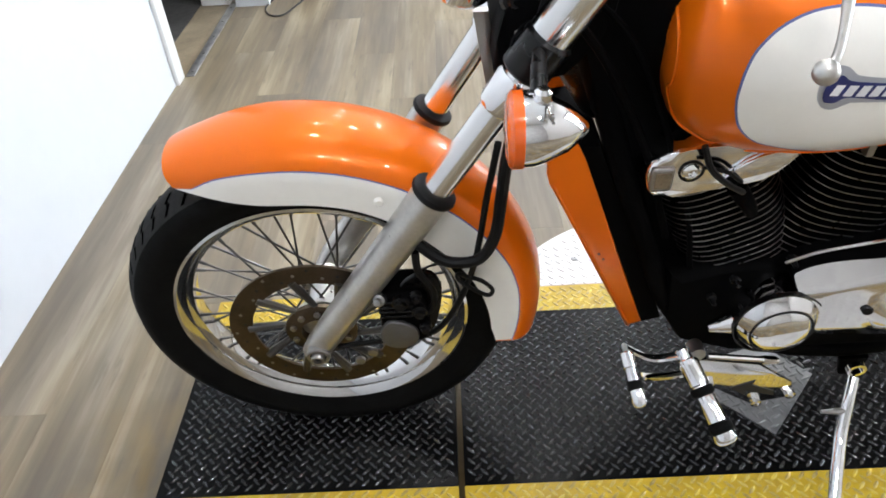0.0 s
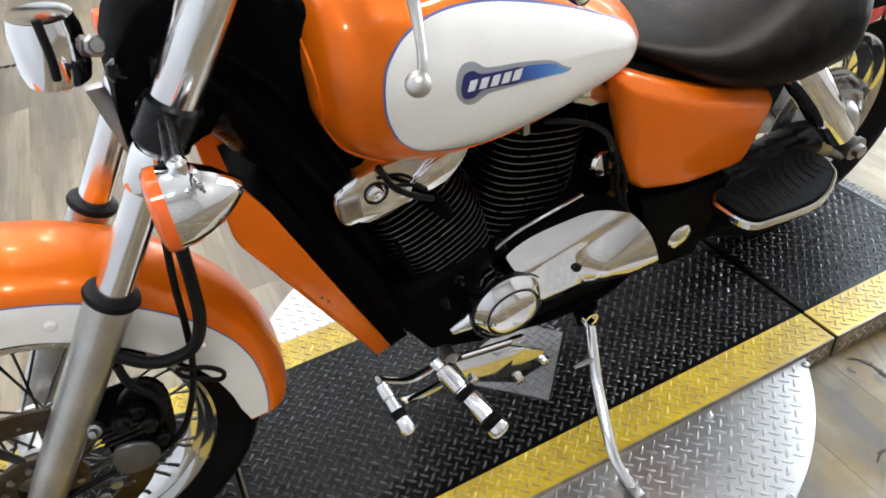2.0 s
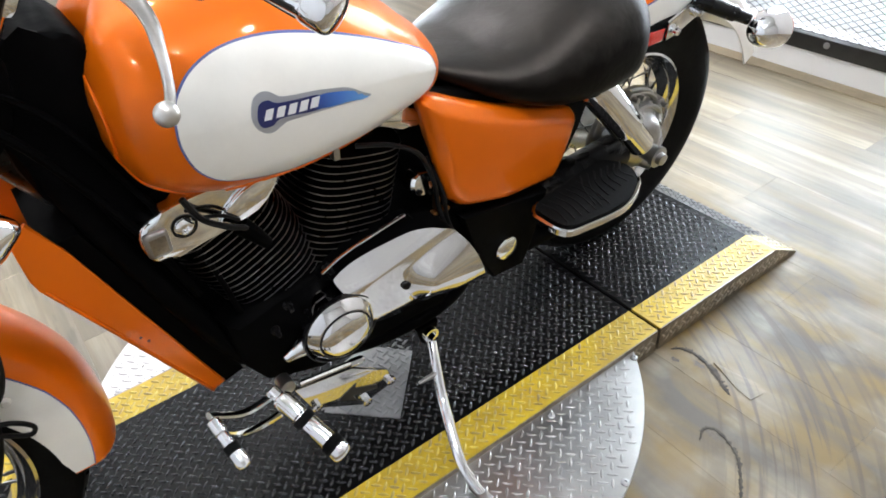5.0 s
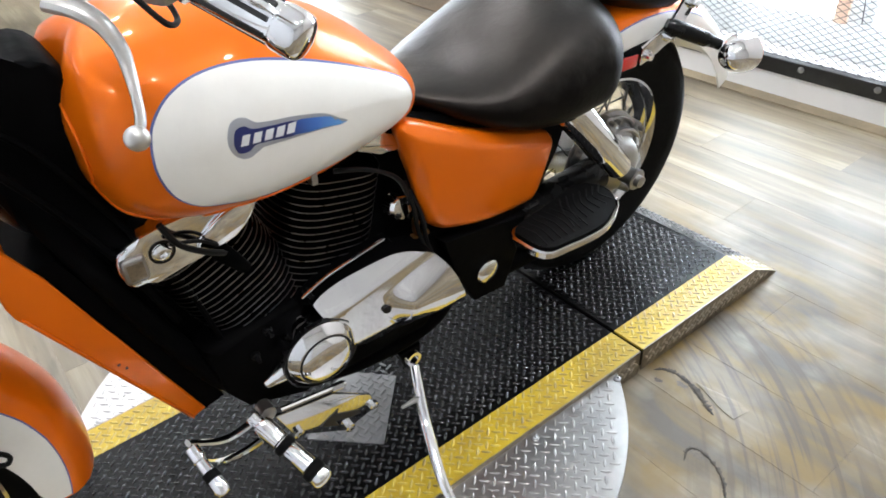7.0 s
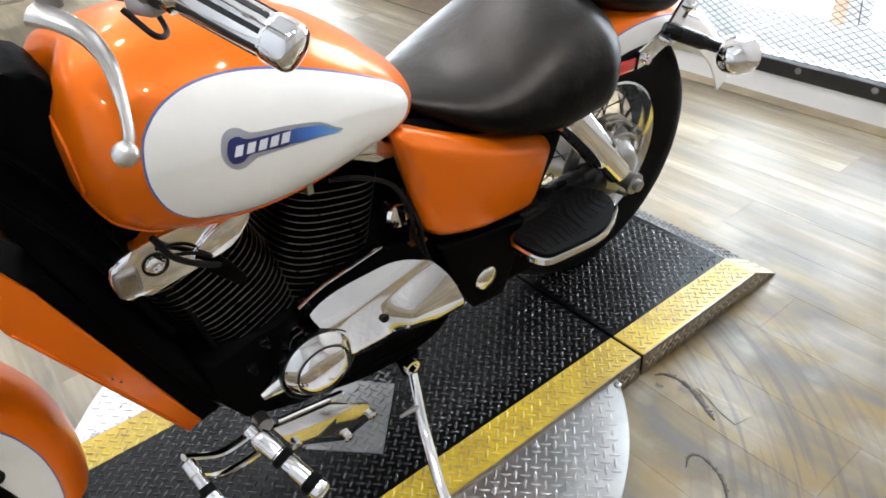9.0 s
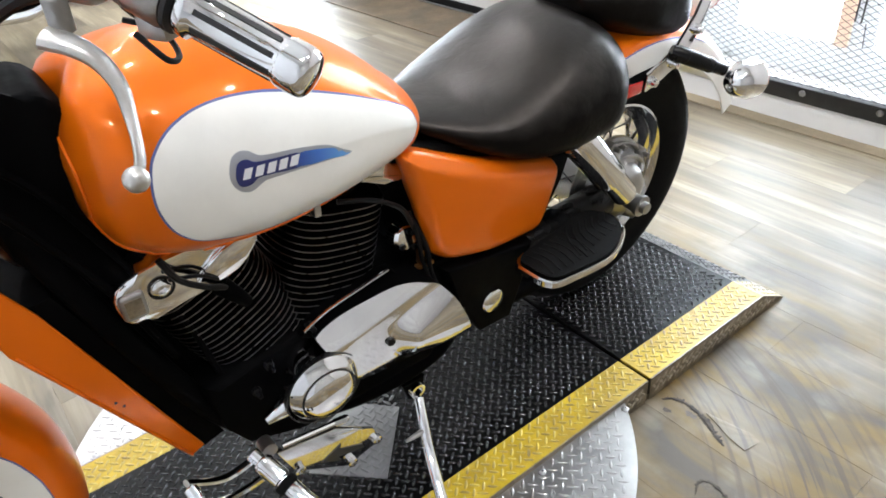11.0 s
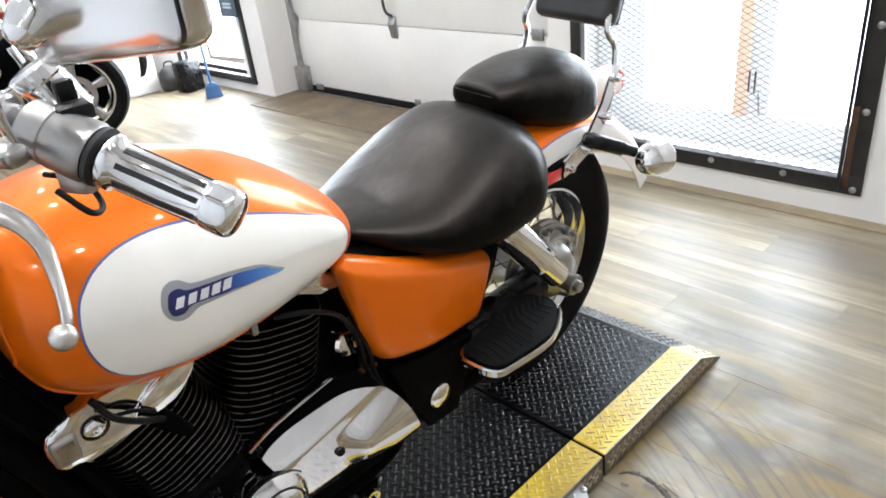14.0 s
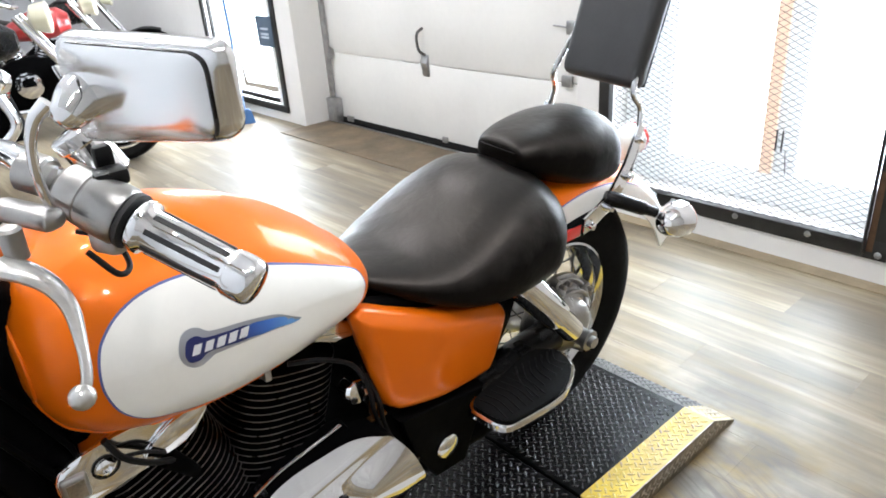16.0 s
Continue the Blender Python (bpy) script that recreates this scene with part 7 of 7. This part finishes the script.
# broom, crate and case by the glazed door
br = thing("broom", "blue plastic broom standing by the glazed door", "broom", (2.92, 4.31, 0))
bm = BM()
rings(bm, [[(-0.065, -0.045, 0.0), (0.058, -0.09, 0.0), (0.078, -0.04, 0.0), (-0.045, 0.008, 0.0)], [(-0.05, -0.04, 0.085), (0.045, -0.075, 0.085), (0.058, -0.045, 0.085), (-0.036, -0.005, 0.085)], [(-0.03, -0.038, 0.115), (0.026, -0.06, 0.115), (0.034, -0.042, 0.115), (-0.022, -0.018, 0.115)]])
part("bristles", bm, BLUEP, br, smooth=False)
bm = BM()
rod(bm, (0.0, -0.04, 0.11), (0.02, 0.02, 1.25), 0.010)
part("broom_handle", bm, BLUEP, br)
ca = thing("equipment_case", "dark grey plastic equipment case on the floor", "case", (2.97, 4.70, 0))
bm = BM()
box(bm, (-0.105, -0.065, 0), (0.075, 0.085, 0.245), 0.018, 2, Matrix.Rotation(0.3, 4, "Z"))
box(bm, (-0.109, 0.004, 0.004), (0.079, 0.014, 0.248), 0.004, 2, Matrix.Rotation(0.3, 4, "Z"))
part("shell", bm, BLACK, ca)
bm = BM()
hose(bm, ((-0.03, -0.055, 0.13), (-0.02, -0.075, 0.145), (0.025, -0.07, 0.145), (0.035, -0.05, 0.13)), 0.006, 8)
part("handle", bm, HOSE, ca)
sb = thing("tool_bag", "small dark grey fabric tool bag slumped beside the case", "bag", (2.90, 4.93, 0))
bm = BM()
rings(bm, [[(w * math.copysign(abs(math.cos(2 * math.pi * i / 20)) ** 0.7, math.cos(2 * math.pi * i / 20)), 0.075 * math.copysign(abs(math.sin(2 * math.pi * i / 20)) ** 0.7, math.sin(2 * math.pi * i / 20)) * w / 0.10, z) for i in range(20)] for w, z in ((0.085, 0.0), (0.10, 0.02), (0.098, 0.10), (0.08, 0.16), (0.05, 0.19), (0.02, 0.20))])
part("body", bm, DARKG, sb)
bm = BM()
hose(bm, ((-0.04, 0, 0.19), (-0.03, -0.01, 0.23), (0.03, -0.01, 0.23), (0.04, 0, 0.19)), 0.006, 8)
part("strap", bm, HOSE, sb)
cr = thing("white_crate", "white plastic crate against the far wall", "crate", (2.62, 5.15, 0))
bm = BM()
box(bm, (-0.20, -0.16, 0), (0.20, 0.18, 0.46), 0.02, 2)
part("shell", bm, TRIMW, cr)
bm = BM()
box(bm, (-0.21, -0.17, 0.44), (0.21, 0.19, 0.48), 0.01, 2)
part("rim", bm, TRIMW, cr)


# parked motorcycles deeper in the shop
def parked_bike(at, yaw, paint, label):
    t = thing("parked_motorcycle", label, "motorcycle", at, "parked motorcycles")
    t.rotation_euler = (0, 0, yaw)
    t.scale = (1, -1, 1)

    def put(name, bm, ma):
        return part(name, bm, ma, t)
    for cx, R in ((0, 0.32), (1.6, 0.33)):
        bm = BM()
        lathe_y(bm, (cx, 0, R), [(R - 0.095, -0.055), (R - 0.075, -0.075), (R - 0.045, -0.086), (R - 0.018, -0.070), (R, -0.026), (R, 0.026), (R - 0.018, 0.070), (R - 0.045, 0.086), (R - 0.075, 0.075), (R - 0.095, 0.055)], 56)
        put("tyre", bm, RUBBER)
        bm = BM()
        lathe_y(bm, (cx, 0, R), [(R - 0.085, -0.062), (R - 0.10, -0.062), (R - 0.115, -0.04), (R - 0.115, 0.04), (R - 0.10, 0.062), (R - 0.085, 0.062)], 56)
        rm = put("rim", bm, CHROME)
        for i in range(5):
            a = 2 * math.pi * i / 5 + 0.35
            bm = BM()
            m = Matrix.Translation((cx, 0, R)) @ Matrix.Rotation(-a, 4, "Y")
            rings(bm, [[m @ Vector((x, y, z)) for y, z in ((-0.030, -w), (0.030, -w), (0.030, w), (-0.030, w), (-0.042, w * 0.5), (-0.042, -w * 0.5))] for x, w in ((0.03, 0.020), (0.10, 0.018), (R - 0.13, 0.028), (R - 0.10, 0.042))])
            part("wheel_spoke", bm, STEEL, rm)
        bm = BM()
        lathe_y(bm, (cx, 0, R), [(0.125, -0.078), (0.125, -0.072), (0.085, -0.072), (0.085, -0.078)], 40)
        put("brake_disc", bm, STEEL)
        # added black backing disc, so the gaps between the spokes look dark
        bm = BM()
        turned(bm, (cx, 0.050, R), (0, 1, 0), ((0, 0.05), (0.004, R - 0.13), (0.012, R - 0.13), (0.014, 0.05)), 40)
        put("dark_wheel_backing", bm, BLACKM)
        bm = BM()
        turned(bm, (cx, -0.07, R), (0, 1, 0), ((0, 0.03), (0.03, 0.05), (0.11, 0.05), (0.14, 0.03)), 24)
        put("hub", bm, ALU)
    for y in (-0.10, 0.10):
        bm = BM()
        turned(bm, (0, y, 0.32), (0.55, 0, 0.9), ((-0.02, 0.02), (0.0, 0.03), (0.36, 0.032), (0.37, 0.022), (0.80, 0.022)), 18)
        put("fork_leg", bm, CHROME)
    bm = BM()
    rings(bm, [[Vector((0.35 * math.cos(a), y, 0.32 + 0.35 * math.sin(a) - abs(y) * abs(y) * 3)) for y in (-0.075, -0.05, 0, 0.05, 0.075)] + [Vector((0.345 * math.cos(a), y, 0.315 + 0.345 * math.sin(a) - abs(y) * abs(y) * 3)) for y in (0.073, 0.05, 0, -0.05, -0.073)] for a in [0.3 + 0.12 * i for i in range(15)]])
    put("front_fender", bm, paint)
    bm = BM()
    turned(bm, (0.28, 0, 0.98), (-1, 0, 0), ((-0.08, 0.02), (-0.05, 0.08), (0.04, 0.10), (0.05, 0.09)), 28)
    put("headlight", bm, CREAMF)
    bm = BM()
    rings(bm, [[(x, w * math.cos(2 * math.pi * i / 20), z + h * math.sin(2 * math.pi * i / 20)) for i in range(20)] for x, w, z, h in ((0.45, 0.05, 0.86, 0.06), (0.52, 0.13, 0.86, 0.11), (0.70, 0.15, 0.85, 0.12), (0.88, 0.10, 0.81, 0.07), (0.95, 0.04, 0.80, 0.03))])
    put("fuel_tank", bm, paint)
    bm = BM()
    rings(bm, [[(x, w * math.cos(2 * math.pi * i / 16), z + h * math.sin(2 * math.pi * i / 16)) for i in range(16)] for x, w, z, h in ((0.92, 0.08, 0.77, 0.03), (1.05, 0.16, 0.74, 0.06), (1.25, 0.17, 0.78, 0.07), (1.45, 0.13, 0.84, 0.05), (1.6, 0.08, 0.84, 0.03))])
    put("seat", bm, LEATHER)
    bm = BM()
    slab(bm, ((0.55, 0.25), (1.10, 0.22), (1.12, 0.5), (0.92, 0.62), (0.62, 0.62)), -0.13, 0.13, 0.03)
    put("engine", bm, BLACKM)
    for bx, dx in ((0.70, -0.30), (0.88, 0.30)):
        bm = BM()
        turned(bm, (bx, 0, 0.49), (dx, 0, 0.9), ((0, 0.07), (0.20, 0.07)), 20)
        put("cylinder_barrel", bm, BLACKM)
        for k in range(9):
            bm = BM()
            turned(bm, Vector((bx, 0, 0.50)) + Vector((dx, 0, 0.9)).normalized() * 0.022 * k, (dx, 0, 0.9), ((0, 0.10), (0.008, 0.10)), 20)
            put("cylinder_fin", bm, CHROME)
    bm = BM()
    turned(bm, (0.83, -0.13, 0.42), (0, -1, 0), ((0, 0.11), (0.04, 0.10), (0.05, 0.06)), 28)
    put("engine_cover", bm, CHROME)
    bm = BM()
    hose(bm, ((0.62, -0.14, 0.55), (0.58, -0.17, 0.35), (0.80, -0.18, 0.22), (1.3, -0.19, 0.24), (1.85, -0.20, 0.28)), 0.035, 12)
    put("exhaust_pipe", bm, CHROME)
    bm = BM()
    hose(bm, ((0.62, -0.38, 1.05), (0.52, -0.28, 1.10), (0.42, -0.08, 1.06), (0.42, 0.08, 1.06), (0.52, 0.28, 1.10), (0.62, 0.38, 1.05)), 0.014, 10)
    put("handlebar", bm, CHROME)
    bm = BM()
    box(bm, (1.30, -0.30, 0.42), (1.72, -0.14, 0.72), 0.05, 3)
    put("saddlebag", bm, BLACK)
    bm = BM()
    rings(bm, [[Vector((1.6 + 0.38 * math.cos(a), y, 0.33 + 0.38 * math.sin(a))) for y in (-0.09, 0, 0.09)] + [Vector((1.6 + 0.372 * math.cos(a), y, 0.33 + 0.372 * math.sin(a))) for y in (0.088, 0, -0.088)] for a in [0.2 + 0.15 * i for i in range(14)]])
    put("rear_fender", bm, paint)
    return t


parked_bike((1.89, 4.08, 0), radians(160), BLACK, "black cruiser motorcycle with cast wheels parked in the shop")
parked_bike((2.50, 5.15, 0), radians(158), REDP, "red cruiser motorcycle with chrome engine parked deeper inside")
parked_bike((2.95, 6.15, 0), radians(156), BLACK, "black cruiser motorcycle at the back of the parked row")

# torn vinyl edges and scuffs near the ramp
def ragged(name, pts, w, ma, label, h=0.0016):
    bm = BM()
    L = smooth_line([(x, y, 0) for x, y in pts], 18)
    rs = []
    for i, p in enumerate(L):
        d = (L[min(i + 1, len(L) - 1)] - L[max(i - 1, 0)]).normalized()
        nrm = Vector((-d.y, d.x, 0))
        k = math.sin(math.pi * (i + 0.5) / len(L)) ** 0.5 * (0.55 + 0.9 * abs(noise.noise((p.x * 90, p.y * 90, 1.0))) + 0.6 * noise.noise((p.x * 330, p.y * 330, 5.0)))
        p = p + nrm * 0.35 * w * noise.noise((p.x * 200, p.y * 200, 3.0))
        ww = w * max(0.15, k)
        rs.append([p + nrm * ww + Vector((0, 0, 0.0003)), p + Vector((0, 0, h)), p - nrm * ww * 0.6 + Vector((0, 0, 0.0003)), p + Vector((0, 0, 0.0002))])
    rings(bm, rs)
    return tagged(part(name, bm, ma, smooth=False), label, "floor damage")


ragged("torn_vinyl_edge", ((1.505, -0.322), (1.525, -0.341), (1.533, -0.371), (1.526, -0.416), (1.511, -0.450), (1.498, -0.477), (1.488, -0.498)), 0.0120, CRACKM, "dark torn edge in the vinyl floor")
ragged("torn_vinyl_edge", ((1.338, -0.532), (1.356, -0.523), (1.372, -0.521), (1.384, -0.537), (1.379, -0.569), (1.358, -0.609), (1.305, -0.652), (1.262, -0.680)), 0.0066, CRACKM, "thin tear round a loose flap of vinyl floor")
ragged("torn_vinyl_edge", ((0.22, 0.62), (0.25, 0.60), (0.26, 0.58), (0.29, 0.585)), 0.004, CRACKM, "small torn spot in the vinyl floor")
bm = BM()
FLAP = smooth_line([(x, y, 0) for x, y in ((1.541, -0.415), (1.530, -0.450), (1.516, -0.490), (1.508, -0.534))], 8)
rings(bm, [[p + Vector((0.002, -0.001, 0.0006)), p + Vector((0.002, -0.001, 0.0022)), p.lerp(Vector((1.571, -0.546, 0)), 0.35) + Vector((0, 0, 0.0018 + 0.0006 * noise.noise((p.x * 80, p.y * 80, 0)))), p.lerp(Vector((1.571, -0.546, 0)), 0.8) + Vector((0, 0, 0.0006))] for p in FLAP])
tagged(part("lifted_vinyl_flap", bm, VINYL, angle=60), "loose scuffed vinyl flooring lifted along a torn edge", "floor damage")
for cx, cy, rx, ry, a in ((1.484, -0.352, 0.006, 0.010, 0.4), (1.512, -0.398, 0.007, 0.014, 0.1), (1.372, -0.540, 0.008, 0.012, -0.6)):
    bm = BM()
    v = []
    for i in range(96):
        t = 2 * math.pi * i / 96
        k = 1 + 0.75 * noise.noise((cx * 9 + math.cos(t) * 2.6, cy * 9 + math.sin(t) * 2.6, 2.0)) + 0.35 * noise.noise((math.cos(t) * 9, math.sin(t) * 9, cx))
        x, y = rx * k * math.cos(t), ry * k * math.sin(t)
        v.append(bm.verts.new((cx + x * math.cos(a) - y * math.sin(a), cy + x * math.sin(a) + y * math.cos(a), 0.0007)))
    bm.faces.new(v)
    tagged(part("worn_floor_patch", bm, SCUFF, smooth=False), "worn bare patch in the vinyl floor", "floor damage")

# vinyl planks
PW, PL_ = 0.182, 1.22
bm = BM()
t = 0.00016
rings(bm, [[(t, t, -0.004), (PW - t, t, -0.004), (PW - t, PL_ - t, -0.004), (t, PL_ - t, -0.004)], [(t, t, -0.0006), (PW - t, t, -0.0006), (PW - t, PL_ - t, -0.0006), (t, PL_ - t, -0.0006)],
           [(2 * t, 2 * t, 0), (PW - 2 * t, 2 * t, 0), (PW - 2 * t, PL_ - 2 * t, 0), (2 * t, PL_ - 2 * t, 0)]])
plank_mesh = mesh_of("plank", bm, VINYL)
i = 0
x = WX0
while x < WX1 + 0.26:
    y = Y0 - (i * 0.437) % PL_
    while y < Y1:
        ya, yb = max(y, Y0), min(y + PL_, Y1)
        piece("plank", plank_mesh, floor, Matrix.Translation((x, ya, 0)) @ Matrix.Diagonal((1, (yb - ya) / PL_, 1, 1)))
        y += PL_
    x += PW
    i += 1
